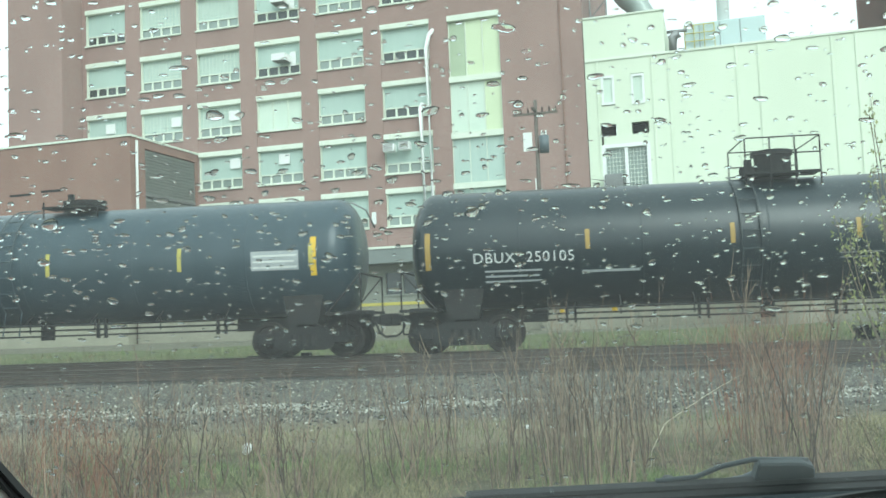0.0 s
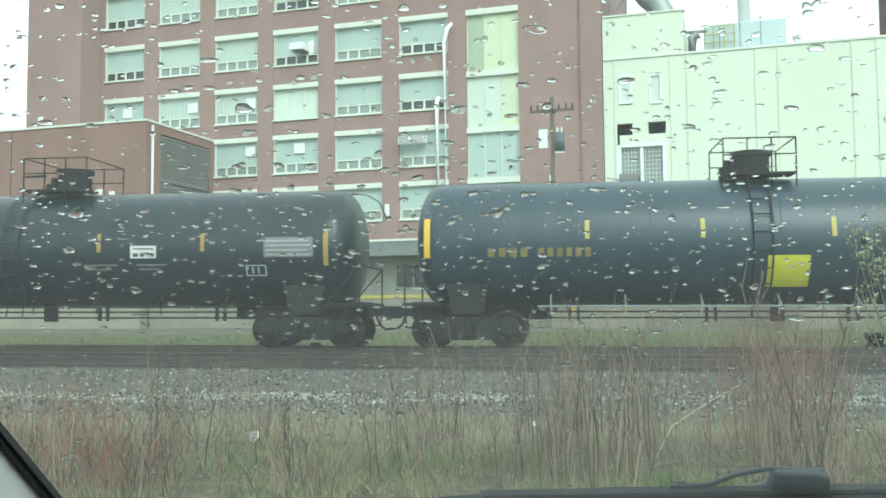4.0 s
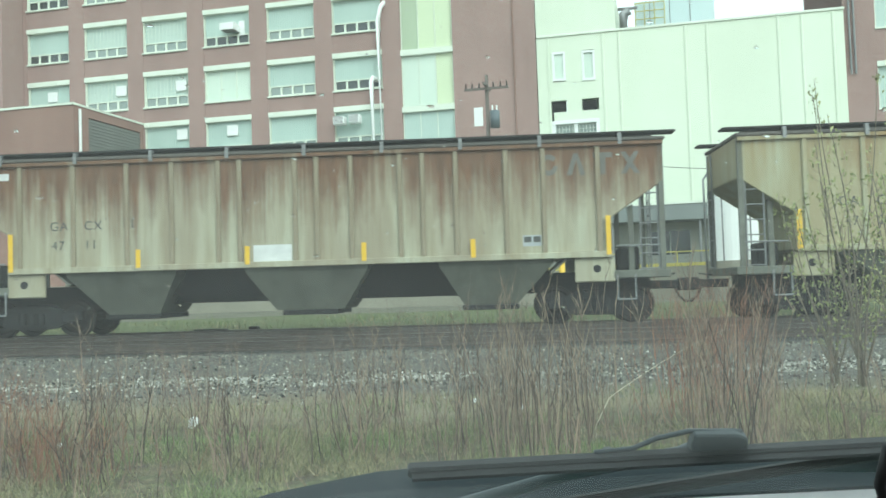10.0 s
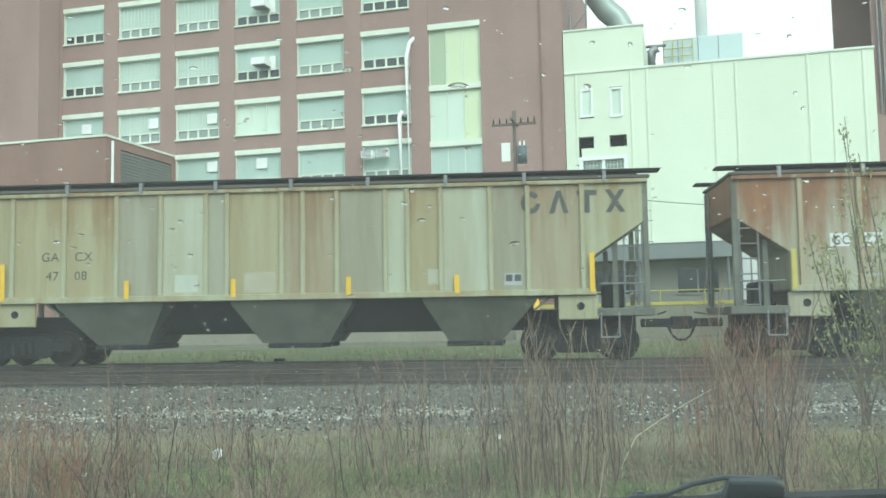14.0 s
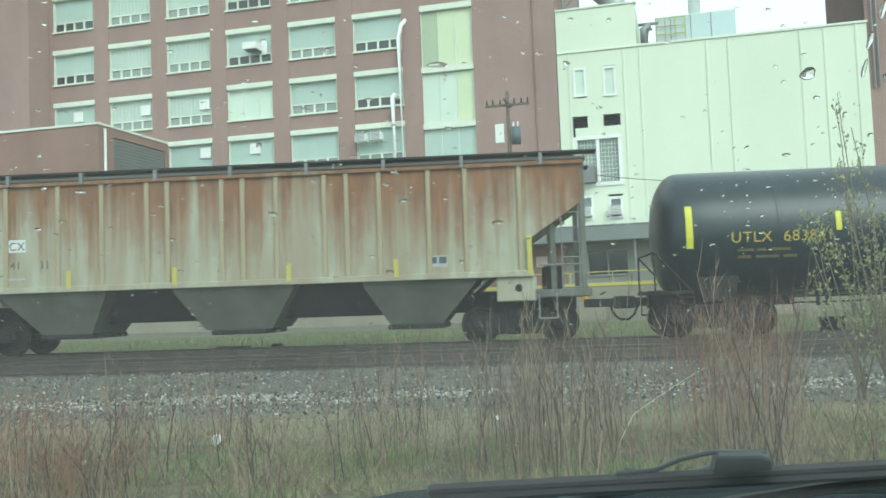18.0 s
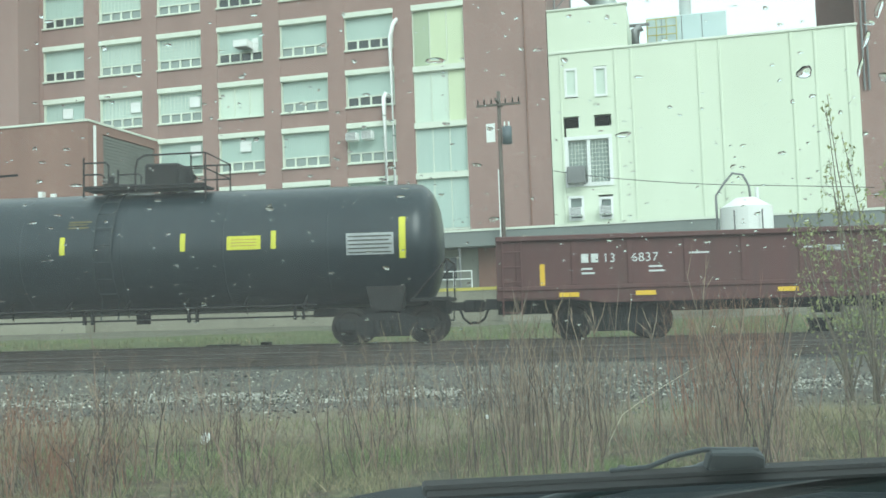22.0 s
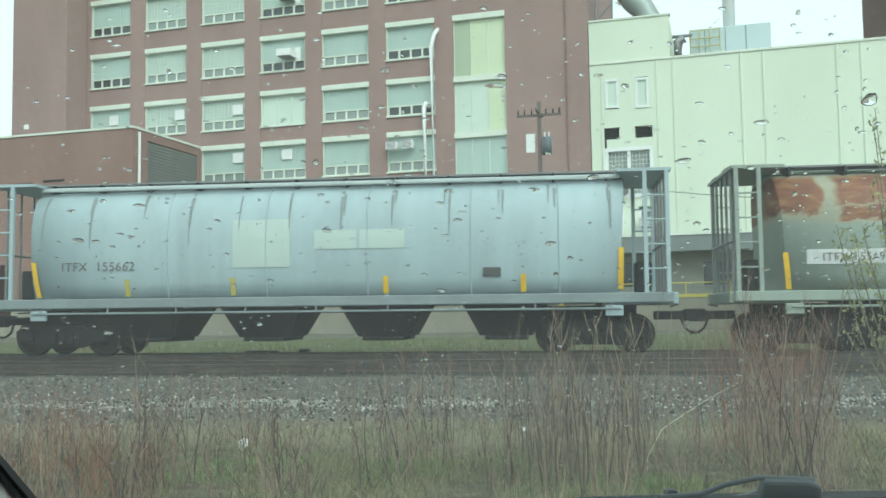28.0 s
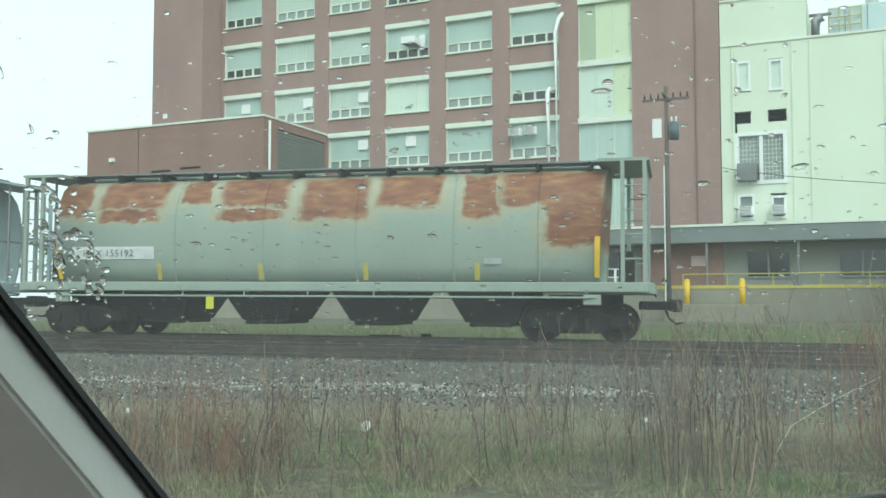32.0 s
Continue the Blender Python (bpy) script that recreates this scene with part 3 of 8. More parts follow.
def factory():
    f = thing("factory_building", FACADE, "six-storey red brick factory with wide pale windows", "building")
    left, right, top = -31.0, 9.97, 24.6
    W, thick = 3.35, 0.45
    bm = bmesh.new()
    edges = [-26.4] + [c for x in COLUMNS for c in (x, x + W)] + [1.3, 4.72, right]
    for a, b in zip(edges[::2], edges[1::2]):  # piers
        box(bm, a, b, 0, thick, BASE, top)
    for x in COLUMNS:  # spandrels
        zs = [top] + [z for r in ROWS for z in r] + [BASE]
        for hi, lo in zip(zs[::2], zs[1::2]):
            box(bm, x, x + W, 0.04, thick, lo, hi)
    box(bm, 1.3, 4.72, 0.04, thick, 19.4, top)
    box(bm, 1.3, 4.72, 0.04, thick, BASE, 4.85)
    part("wall", bm, BRICK, f, "weathered red brick front")
    part("wall", boxes((-31, -30.5, 0.5, 16, BASE, top), (right - 0.5, right - 0.02, 0.5, 16, BASE, top), (-30.5, right - 0.5, 15.5, 16, BASE, top)), BRICK, f)
    part("roof", boxes((-30.5, right - 0.5, 0.5, 15.5, top - 0.6, top - 0.35)), ROOF_GREY, f)
    part("coping", boxes((-26.4, right + 0.05, -0.06, 0.5, top, top + 0.14), bevel=0.02), PALE_TRIM, f, "pale coping stones")
    tower = part("stair_tower", boxes((left, -26.4, -2.22, 0.0, BASE, 24.9), bevel=0.02), BRICK, f, "plain brick stair tower")
    part("coping", boxes((left - 0.05, -26.35, -2.27, 0.3, 24.9, 25.02)), ROOF_GREY, tower)
    part("lamp_box", boxes((-29.9, -29.5, -2.3, -2.22, 13.75, 14.1), bevel=0.02), AC_WHITE, tower)
    for r, (hi, lo) in enumerate(ROWS):
        for c, x in enumerate(COLUMNS):
            if c < 2 and r > 2:
                continue
            s = "light" if (r, c) == (2, 3) else "grid" if c == 1 or (c == 2 and r < 3) else "pale" if c == 4 or r > 2 else "panel"
            w = factory_window(f, x, hi, lo, s)
            if (r, c) in ((1, 3), (0, 3)):
                window_hood(w, 2.15, hi - 1.5)
            if (r, c) == (3, 5):
                air_conditioner(w, 0.5, hi - 1.0, 0.75, 0.5)
                air_conditioner(w, 1.55, hi - 0.95, 0.7, 0.55)
            if (r, c) in ((2, 0), (2, 1), (2, 2), (3, 2), (3, 3)):
                blank_panel(w, 1.9 if c in (0, 3) else 2.75, hi - 0.95 if r == 3 else hi - 1.1)
    # tall stair window
    stair = part("stair_window", boxes((1.35, 4.67, 0.30, 0.36, 4.9, 19.35)), BLIND_LIGHT, f)
    levels = (19.38, 15.35, 11.7, 8.45, 4.85)
    for i, (hi, lo) in enumerate(zip(levels, levels[1:])):
        part("window_head", boxes((1.28, 4.74, -0.02, 0.30, hi - 0.38, hi), bevel=0.015), PALE_TRIM, stair)
        tints = ((BLIND_OLIVE, BLIND_YELLOW, BLIND_YELLOW), (BLIND_LIGHT, BLIND_LIGHT, BLIND_YELLOW), (BLIND, BLIND, BLIND), (BLIND, BLIND, BLIND))[i]
        for k in range(3):
            a = 1.36 + k * 1.11
            bm = boxes((a, a + 1.06, 0.24, 0.29, lo + 0.06, hi - 0.4))
            if i > 1:
                for q in range(7):
                    box(bm, a + 0.08 + q * 0.14, a + 0.13 + q * 0.14, 0.22, 0.24, lo + 0.08, hi - 0.45)
            part("pane", bm, tints[k], stair)
            part("mullion", boxes((a + 1.06, a + 1.11, 0.18, 0.30, lo, hi - 0.38)), PALE_TRIM, stair)
        part("mullion", boxes((1.30, 1.36, 0.18, 0.30, lo, hi - 0.38)), PALE_TRIM, stair)
    part("window_sill", boxes((1.25, 4.77, -0.06, 0.30, 4.75, 4.85)), PALE_TRIM, stair)
    # white pipes down the front
    bm = bmesh.new()
    tube(bm, [(0.3, 0.1, 18.6), (0.12, -0.25, 18.2), (-0.05, -0.35, 17.3), (0.0, -0.35, 5.2), (0.2, -0.35, 4.5), (0.4, -0.4, 4.4)], 0.15, 10)
    part("pipe", bm, AC_WHITE, f, "tall white vent pipe", True)
    bm = bmesh.new()
    tube(bm, [(-0.35, 0.1, 13.6), (-0.5, -0.3, 13.7), (-0.6, -0.35, 13.4), (-0.52, -0.35, 4.6)], 0.15, 10)
    part("pipe", bm, AC_WHITE, f, "white vent pipe", True)
    bm = bmesh.new()
    tube(bm, [(8.6, -0.06, 23.5), (8.6, -0.06, 3.0)], 0.05, 6)
    part("conduit", bm, BRICK_LOW, f)
    # lamp arm on the front
    bm = bmesh.new()
    tube(bm, [(-4.15, 0, 6.0), (-4.5, -0.6, 7.1), (-5.2, -1.0, 7.55), (-5.9, -1.2, 7.6)], 0.05, 8)
    lamp = part("wall_lamp", bm, STEEL, f, "curved lamp arm", True)
    part("lamp_head", boxes((-6.2, -5.75, -1.3, -1.1, 7.55, 7.7), bevel=0.04), STEEL, lamp)
    part("lamp_box", boxes((-4.3, -4.0, -0.12, 0, 6.2, 7.0), bevel=0.02), AC_WHITE, f)


factory()


def brick_wing():
    w = thing("brick_annexe", FACADE, "low red brick annexe with a louvred side wall", "building")
    x0, x1, y0, top = -31.7, -17.05, -7.85, 11.9
    bm = boxes((x0, x1, y0, y0 + 0.4, BASE, top), (x0, x0 + 0.4, y0 + 0.4, -2.3, BASE, top), (x1 - 0.4, x1, y0 + 0.4, -0.03, 11.35, top), (x1 - 0.4, x1, y0 + 0.4, -6.3, BASE, 11.35), (x1 - 0.4, x1, -0.4, -0.03, BASE, 11.35), (x1 - 0.4, x1, -6.3, -0.4, BASE, 3.2))
    part("wall", bm, BRICK_LOW, w, "plain brick walls")
    part("roof", boxes((x0 + 0.4, x1 - 0.4, y0 + 0.4, -2.3, top - 0.5, top - 0.3), (-26.35, x1 - 0.4, -2.3, -0.03, top - 0.5, top - 0.3)), ROOF_GREY, w)
    part("coping", boxes((x0 - 0.06, x1 + 0.06, y0 - 0.08, y0 + 0.46, top, top + 0.13), (x1 - 0.46, x1 + 0.06, y0 + 0.46, -0.03, top, top + 0.13)), PALE_TRIM, w, "thin white metal coping")
    part("louvre_rail", boxes((x1 - 0.3, x1 - 0.02, -6.3, -0.4, 8.35, 8.5)), STEEL, w)
    for z0, z1 in ((8.5, 11.35), (3.2, 8.35)):
        lv = part("louvre_panel", boxes((x1 - 0.3, x1 - 0.2, -6.3, -0.4, z0, z1)), ROOF_GREY, w, "grey slatted louvre")
        me = None
        n = int((z1 - z0) / 0.2)
        for i in range(n):
            m = pose(x1 - 0.08, -3.35, z0 + 0.1 + i * 0.2, 0, 68, 0)
            if me is None:
                me = part("slat", boxes((-0.1, 0.1, -2.95, 2.95, -0.012, 0.012)), LOUVRE, lv, m=m).data
            else:
                piece("slat", me, lv, m=m)
    bm = bmesh.new()
    rod(bm, (x1 + 0.12, y0 + 0.5, BASE), (x1 + 0.12, y0 + 0.5, top - 0.2), 0.09)
    part("downpipe", bm, AC_WHITE, w, "pale downpipe at the corner")
    bm = bmesh.new()
    rod(bm, (-20.2, y0 - 0.15, 2.0), (-20.2, y0 - 0.15, 7.2), 0.06)
    part("vent_pipe", bm, STEEL, w)
    part("lamp_box", boxes((-19.6, -19.25, y0 - 0.15, y0, 7.3, 7.6), (-20.35, -20.05, y0 - 0.3, y0, 7.4, 7.75)), AC_WHITE, w)
    for a, z in ((-30.3, 8.6), (-26.0, 8.75), (-23.6, 8.85)):
        part("vent_slot", boxes((a, a + 1.6, y0 - 0.03, y0 - 0.002, z, z + 0.14)), DARK, w)
    part("lamp_box", boxes((-29.6, -29.2, y0 - 0.2, y0, 9.7, 9.95)), AC_WHITE, w)
    part("joint", boxes((-27.2, -27.15, y0 - 0.012, y0 - 0.002, 0.97, top)), DARK, w)
    part("plinth", boxes((x0 - 0.1, x1 + 0.3, y0 - 0.9, y0 - 0.02, BASE, 0.95), bevel=0.03), worn("pale_plinth", (0.34, 0.325, 0.255), (0.24, 0.23, 0.18), 0.9, big=0.5), w, "stained concrete plinth")


brick_wing()


def white_block():
    w = thing("rendered_building", FACADE, "pale green rendered works building with few windows", "building")
    x0, x1, top = 10.02, 27.75, 15.25
    holes = [(10.95, 11.75, 12.5, 14.3, "small"), (12.75, 13.55, 12.4, 14.25, "small"), (10.8, 11.75, 10.6, 11.3, "vent"), (12.67, 13.6, 10.55, 11.25, "vent"), (10.8, 13.7, 6.95, 10.05, "big"), (10.9, 11.85, 4.9, 6.4, "small"), (12.75, 13.6, 4.9, 6.25, "small")]
    bm = bmesh.new()
    box(bm, 14.6, x1, 0, 0.4, BASE, top)
    box(bm, x0, 10.8, 0, 0.4, BASE, top)
    for a, b in ((10.8, 10.95),):
        box(bm, a, b, 0, 0.4, 11.3, top)
    box(bm, 13.7, 14.6, 0, 0.4, BASE, top)
    # bay between the two uprights, opened for its windows
    zs = [(14.3, top), (11.3, 12.45), (10.05, 10.58), (6.4, 6.95), (BASE, 4.9)]
    for lo, hi in zs:
        box(bm, 10.95, 13.7, 0.0, 0.4, lo, hi)
    box(bm, 11.75, 12.75, 0, 0.4, 12.45, 14.3)
    box(bm, 13.55, 13.7, 0, 0.4, 12.45, 14.3)
    box(bm, 11.75, 12.67, 0, 0.4, 10.58, 11.3)
    box(bm, 11.85, 12.75, 0, 0.4, 4.9, 6.4)
    box(bm, 13.6, 13.7, 0, 0.4, 4.9, 6.4)
    box(bm, 10.8, 10.95, 0, 0.4, BASE, 6.95)
    part("wall", bm, PALE, w, "pale green rendered wall")
    part("wall", boxes((x0, 14.87, 0.02, 0.4, top + 0.16, 17.95), (14.5, 14.87, 0.42, 9, top + 0.16, 17.95)), PALE, w, "raised end of the wall")
    part("wall", boxes((x1 - 0.4, x1 - 0.01, 0.42, 16, BASE, top), (x0 + 0.4, x1 - 0.4, 15.6, 16, BASE, top)), PALE, w)
    part("roof", boxes((x0 + 0.1, x1 - 0.4, 0.42, 15.6, top - 0.5, top - 0.3)), ROOF_GREY, w)
    part("coping", boxes((x0, x1 + 0.06, -0.08, 0.5, top, top + 0.15), bevel=0.02), PALE_TRIM, w)
    part("coping", boxes((x0, 14.95, -0.06, 0.5, 17.95, 18.07), bevel=0.02), PALE_TRIM, w)
    for a in (10.66, 13.98, 14.95, 18.85, 20.1, 24.1, 25.4, 27.1):
        part("rib", boxes((a, a + 0.14, -0.06, -0.002, BASE, top - 0.02), bevel=0.02), PALE, w, "shallow upright seam")
    for a, b, lo, hi, kind in holes:
        y1 = 0.06 if hi > 12 else 0.25
        win = part("window", boxes((a + 0.05, b - 0.05, y1, y1 + 0.05, lo + 0.02, hi - 0.02)), DARK if kind == "vent" else BLIND_LIGHT if hi > 12 else PANE_PALE, w)
        if kind == "vent":
            for i in range(4):
                part("slat", boxes((a + 0.05, b - 0.05, 0.10, 0.2, lo + 0.08 + i * 0.16, lo + 0.1 + i * 0.16)), DARK, win)
            continue
        t = 0.22 if kind == "big" else 0.14
        part("frame", boxes((a, b, -0.05, y1, hi - t, hi), (a, b, -0.08, y1, lo, lo + t), (a, a + t, -0.04, y1, lo + t, hi - t), (b - t, b, -0.04, y1, lo + t, hi - t)), AC_WHITE, win, "white window frame")
        if kind == "big":
            part("mullion", boxes(((a + b) / 2 - 0.1, (a + b) / 2 + 0.1, 0.0, 0.25, lo + t, hi - t)), AC_WHITE, win)
            bm = bmesh.new()
            for k in range(1, 14):
                x = a + k * (b - a) / 14
                box(bm, x - 0.012, x + 0.012, 0.225, 0.25, lo + t, hi - t)
            for k in range(1, 12):
                z = lo + k * (hi - lo) / 12
                box(bm, a + t, b - t, 0.226, 0.249, z - 0.012, z + 0.012)
            part("glazing_bars", bm, PALE_TRIM, win)
            part("vent_hood", boxes((a + 0.15, a + 1.25, -0.7, 0.2, lo + 0.15, lo + 1.2), bevel=0.04), STEEL, win, "grey metal vent hood")
        if hi < 7:
            air_conditioner(win, (a + b) / 2, lo + 0.5, 0.75, 0.55)
    # cabinet with railings, stack and ducts on the roof
    unit = part("roof_unit", boxes((16.0, 20.75, 1.5, 4.5, top + 0.35, 17.35), bevel=0.03), worn("pale_blue_steel", (0.58, 0.70, 0.70), (0.50, 0.62, 0.62), 0.6), w, "pale blue-grey roof plant unit")
    for a in (16.9, 18.1, 19.3):
        part("seam", boxes((a, a + 0.04, 1.47, 1.498, top + 0.4, 17.3)), STEEL, unit)
    part("skid", boxes((15.9, 20.85, 1.4, 4.6, top + 0.1, top + 0.33)), STEEL, unit)
    bm = bmesh.new()
    for a in (16.05, 16.6, 17.2, 17.8):
        rod(bm, (a, 1.35, top + 0.3), (a, 1.35, 17.2), 0.03, 6)
    for z in (16.2, 16.7, 17.2):
        rod(bm, (16.05, 1.35, z), (17.8, 1.35, z), 0.03, 6)
    part("railing", bm, YELLOW_OLD, unit)
    bm = bmesh.new()
    rod(bm, (18.4, 3, 17.3), (18.4, 3, 24), 0.38, 14)
    part("stack", bm, AC_WHITE, unit, "pale metal stack", True)
    duct = bmesh.new()
    tube(duct, [(13.9, 2.2, 17.0), (13.7, 2.2, 18.2), (13.2, 2.2, 19.2), (12.6, 2.2, 19.8), (12.0, 2.2, 20.6), (12.0, 2.2, 24)], 0.75, 14)
    part("duct", duct, worn("galvanised_duct", (0.36, 0.41, 0.38), (0.28, 0.32, 0.30), 0.45, 0.3), w, "large pale grey roof duct", True)
    bm = bmesh.new()
    tube(bm, [(15.35, 0.8, top), (15.35, 0.8, top + 1.2), (15.7, 0.8, top + 1.4)], 0.3, 12)
    rod(bm, (15.0, 1.0, top + 1.6), (16.2, 1.0, top + 1.6), 0.1)
    part("vent", bm, STEEL, w, smooth=True)
    bm = bmesh.new()
    rod(bm, (10.4, 1.0, 17.9), (10.4, 1.0, 19.6), 0.05)
    rod(bm, (10.4, 1.0, 18.3), (11.4, 1.0, 19.4), 0.04)
    rod(bm, (11.4, 1.0, 18.0), (11.4, 1.0, 24), 0.06)
    part("bracket", bm, STEEL, w)


white_block()


def far_wing():
    w = thing("brick_wing", FACADE, "red brick factory wing beside the rendered wall", "building")
    x0, x1, top, W = 27.8, 60.0, 24.6, 1.75
    rows, cols = ((21.0, 18.4), (16.6, 14.0), (12.15, 9.35), (8.4, 5.8)), (29.45, 33.0, 36.5, 40.0)
    bm = bmesh.new()
    edges = [x0] + [v for c in cols for v in (c, c + W)] + [x1]
    for a, b in zip(edges[::2], edges[1::2]):
        box(bm, a, b, 0.25, 0.7, BASE, top)
    for c in cols:
        zs = [top] + [z for r in rows for z in r] + [BASE]
        for hi, lo in zip(zs[::2], zs[1::2]):
            box(bm, c, c + W, 0.28, 0.7, lo, hi)
    part("wall", bm, BRICK, w)
    part("wall", boxes((x1 - 0.4, x1, 0.72, 15, BASE, top), (x0, x1 - 0.4, 14.6, 15, BASE, top)), BRICK, w)
    part("roof", boxes((x0, x1 - 0.4, 0.72, 14.6, top - 0.5, top - 0.3)), ROOF_GREY, w)
    for hi, lo in rows:
        for c in cols:
            win = part("window", boxes((c, c + W, 0.5, 0.55, lo, hi)), BLIND, w)
            part("frame", boxes((c, c + W, 0.2, 0.5, hi - 0.3, hi), (c - 0.03, c + W + 0.03, 0.18, 0.5, lo, lo + 0.1), (c, c + 0.08, 0.35, 0.5, lo + 0.1, hi - 0.3), (c + W - 0.08, c + W, 0.35, 0.5, lo + 0.1, hi - 0.3), (c + W / 2 - 0.03, c + W / 2 + 0.03, 0.38, 0.5, lo + 0.1, lo + 1.0)), PALE_TRIM, win)
    bm = bmesh.new()
    for a in (28.05, 28.3):
        rod(bm, (a, 0.12, 11.5), (a, 0.12, top), 0.06)
    part("downpipe", bm, STEEL, w)


far_wing()


def loading_dock():
    d = thing("loading_dock", FACADE, "long low dock building with a flat grey canopy", "building")
    y0, top = -7.85, 3.95
    x0, x1 = -16.6, 45.0
    part("canopy", boxes((x0, x1, y0 - 0.3, -0.45, top - 0.85, top), bevel=0.03), worn("grey_canopy_metal", (0.22, 0.245, 0.235), (0.16, 0.18, 0.175), 0.6, big=0.4), d, "grey sheet metal canopy")
    part("trim", boxes((x0, x1, y0 - 0.36, y0 - 0.305, top - 0.02, top + 0.1)), PALE_TRIM, d, "white roof edge")
    bm = bmesh.new()
    x = x0
    spans = []
    while x < x1 - 4:
        spans.append((x, x + 2.2))
        x += 4.4
    for a, b in spans:
        box(bm, a, b, y0 + 1.2, y0 + 1.45, BASE, top - 0.86)
        box(bm, b, b + 2.2, y0 + 1.2, y0 + 1.45, BASE, 1.3)
        box(bm, b, b + 2.2, y0 + 1.2, y0 + 1.45, 2.75, top - 0.86)
    part("wall", boxes((6.6, 10.9, y0 + 1.02, y0 + 1.18, 0.93, top - 0.86)), BRICK_LOW, d, "dark brick length of the dock wall")
    part("sign", boxes((9.25, 10.0, y0 + 0.97, y0 + 1.01, 1.95, 2.5), bevel=0.01), worn("faded_pink_sign", (0.62, 0.45, 0.42), (0.52, 0.38, 0.35), 0.6), d, "faded pinkish sign board")
    part("wall", bm, worn("dirty_beige_wall", (0.32, 0.33, 0.285), (0.22, 0.23, 0.20), 0.85, big=0.3), d)
    for i, (a, b) in enumerate(spans):
        win = part("window", boxes((b, b + 2.2, y0 + 1.36, y0 + 1.42, 1.3, 2.75)), PANE_DARK, d)
        part("frame", boxes((b, b + 2.2, y0 + 1.15, y0 + 1.36, 2.65, 2.75), (b, b + 2.2, y0 + 1.12, y0 + 1.36, 1.3, 1.4), (b, b + 0.08, y0 + 1.15, y0 + 1.36, 1.4, 2.65), (b + 1.06, b + 1.14, y0 + 1.15, y0 + 1.36, 1.4, 2.65), (b + 2.12, b + 2.2, y0 + 1.15, y0 + 1.36, 1.4, 2.65)), worn("grey_dock_frame", (0.30, 0.32, 0.28), (0.2, 0.21, 0.19), 0.7), win)
    part("dock_floor", boxes((x0, x1, y0 - 0.2, y0 + 1.15, BASE, 0.92), bevel=0.03), worn("stained_concrete", (0.30, 0.285, 0.225), (0.20, 0.19, 0.15), 0.9, big=0.5), d, "stained concrete dock edge")
    part("dock_edge", boxes((x0, x1, y0 - 0.235, y0 - 0.203, 0.76, 0.93)), YELLOW_OLD, d, "faded yellow safety edge")
    for i in range(14):
        a = x0 + 0.4 + i * 4.4
        bm = bmesh.new()
        rod(bm, (a, y0 - 0.05, 0.92), (a, y0 - 0.05, top - 0.85), 0.07)
        part("post", bm, STEEL, d)
    for i in range(5):
        a = 9 + i * 2.2
        bm = bmesh.new()
        rod(bm, (a, y0 - 0.12, 0.92), (a, y0 - 0.12, 1.5), 0.03)
        rod(bm, (a, y0 - 0.12, 1.5), (a + 2.2, y0 - 0.12, 1.5), 0.03)
        part("handrail", bm, YELLOW_OLD, d)
    for i in range(3):
        a = 3.5 + i * 1.0
        bm = bmesh.new()
        for q in (a, a + 0.94):
            rod(bm, (q, y0 - 0.12, 0.92), (q, y0 - 0.12, 1.85), 0.035, 6)
        for z in (1.4, 1.83):
            rod(bm, (a, y0 - 0.12, z), (a + 0.94, y0 - 0.12, z), 0.03, 6)
        part("handrail", bm, AC_WHITE, d, "white steel handrail")


loading_dock()


def power_pole():
    p = thing("power_pole", FACADE @ pose(8.42, -8.8, -0.43) @ Matrix.Scale(0.949, 4), "wooden power pole with transformer and crossarm", "utility pole")
    wood = worn("grey_pole_wood", (0.17, 0.14, 0.12), (0.10, 0.085, 0.075), 0.9, scale=(1, 1, 0.1))
    bm = bmesh.new()
    rod(bm, (0, 0, -0.6), (0, 0, 12.3), 0.15, 10, 0.1)
    part("pole", bm, wood, p, smooth=True)
    part("crossarm", boxes((-1.25, 1.25, -0.2, -0.1, 11.45, 11.58)), wood, p)
    part("crossarm", boxes((-0.06, 0.06, -1.0, 1.0, 11.6, 11.72)), wood, p)
    for x in (-1.15, -0.8, -0.4, 0.4, 0.8, 1.15):
        bm = bmesh.new()
        rod(bm, (x, -0.15, 11.58), (x, -0.15, 11.86), 0.05, 8, 0.03)
        part("insulator", bm, DARK, p)
    bm = bmesh.new()
    rod(bm, (0.42, -0.1, 9.3), (0.42, -0.1, 10.25), 0.27, 14)
    t = part("transformer", bm, worn("blue_grey_enamel", (0.12, 0.155, 0.17), (0.08, 0.1, 0.115), 0.5), p, "blue-grey transformer can", True)
    bm = bmesh.new()
    rod(bm, (0.3, -0.1, 10.25), (0.3, -0.1, 10.55), 0.045)
    rod(bm, (0.54, -0.1, 10.25), (0.54, -0.1, 10.55), 0.045)
    part("bushing", bm, AC_WHITE, t)
    part("notice_board", boxes((-0.75, -0.25, -0.12, -0.06, 9.45, 10.5), bevel=0.01), AC_WHITE, p, "white board on the pole")
    bm = bmesh.new()
    rod(bm, (-0.14, -0.12, 0.6), (-0.14, -0.12, 7.9), 0.035)
    part("cable_guard", bm, AC_WHITE, p)
    wire = thing("power_line", FACADE, "thin dark cable along the rendered wall", "cable")
    bm = bmesh.new()
    tube(bm, [(10.1, -0.3, 8.0), (11.3, -0.5, 7.7), (13.7, -0.7, 7.25), (16.2, -0.8, 6.88), (18.75, -0.8, 6.57), (22, -0.8, 6.28), (25.7, -0.7, 6.0), (28.2, -0.1, 5.85)], 0.02, 5)
    part("wire", bm, DARK, wire)


power_pole()


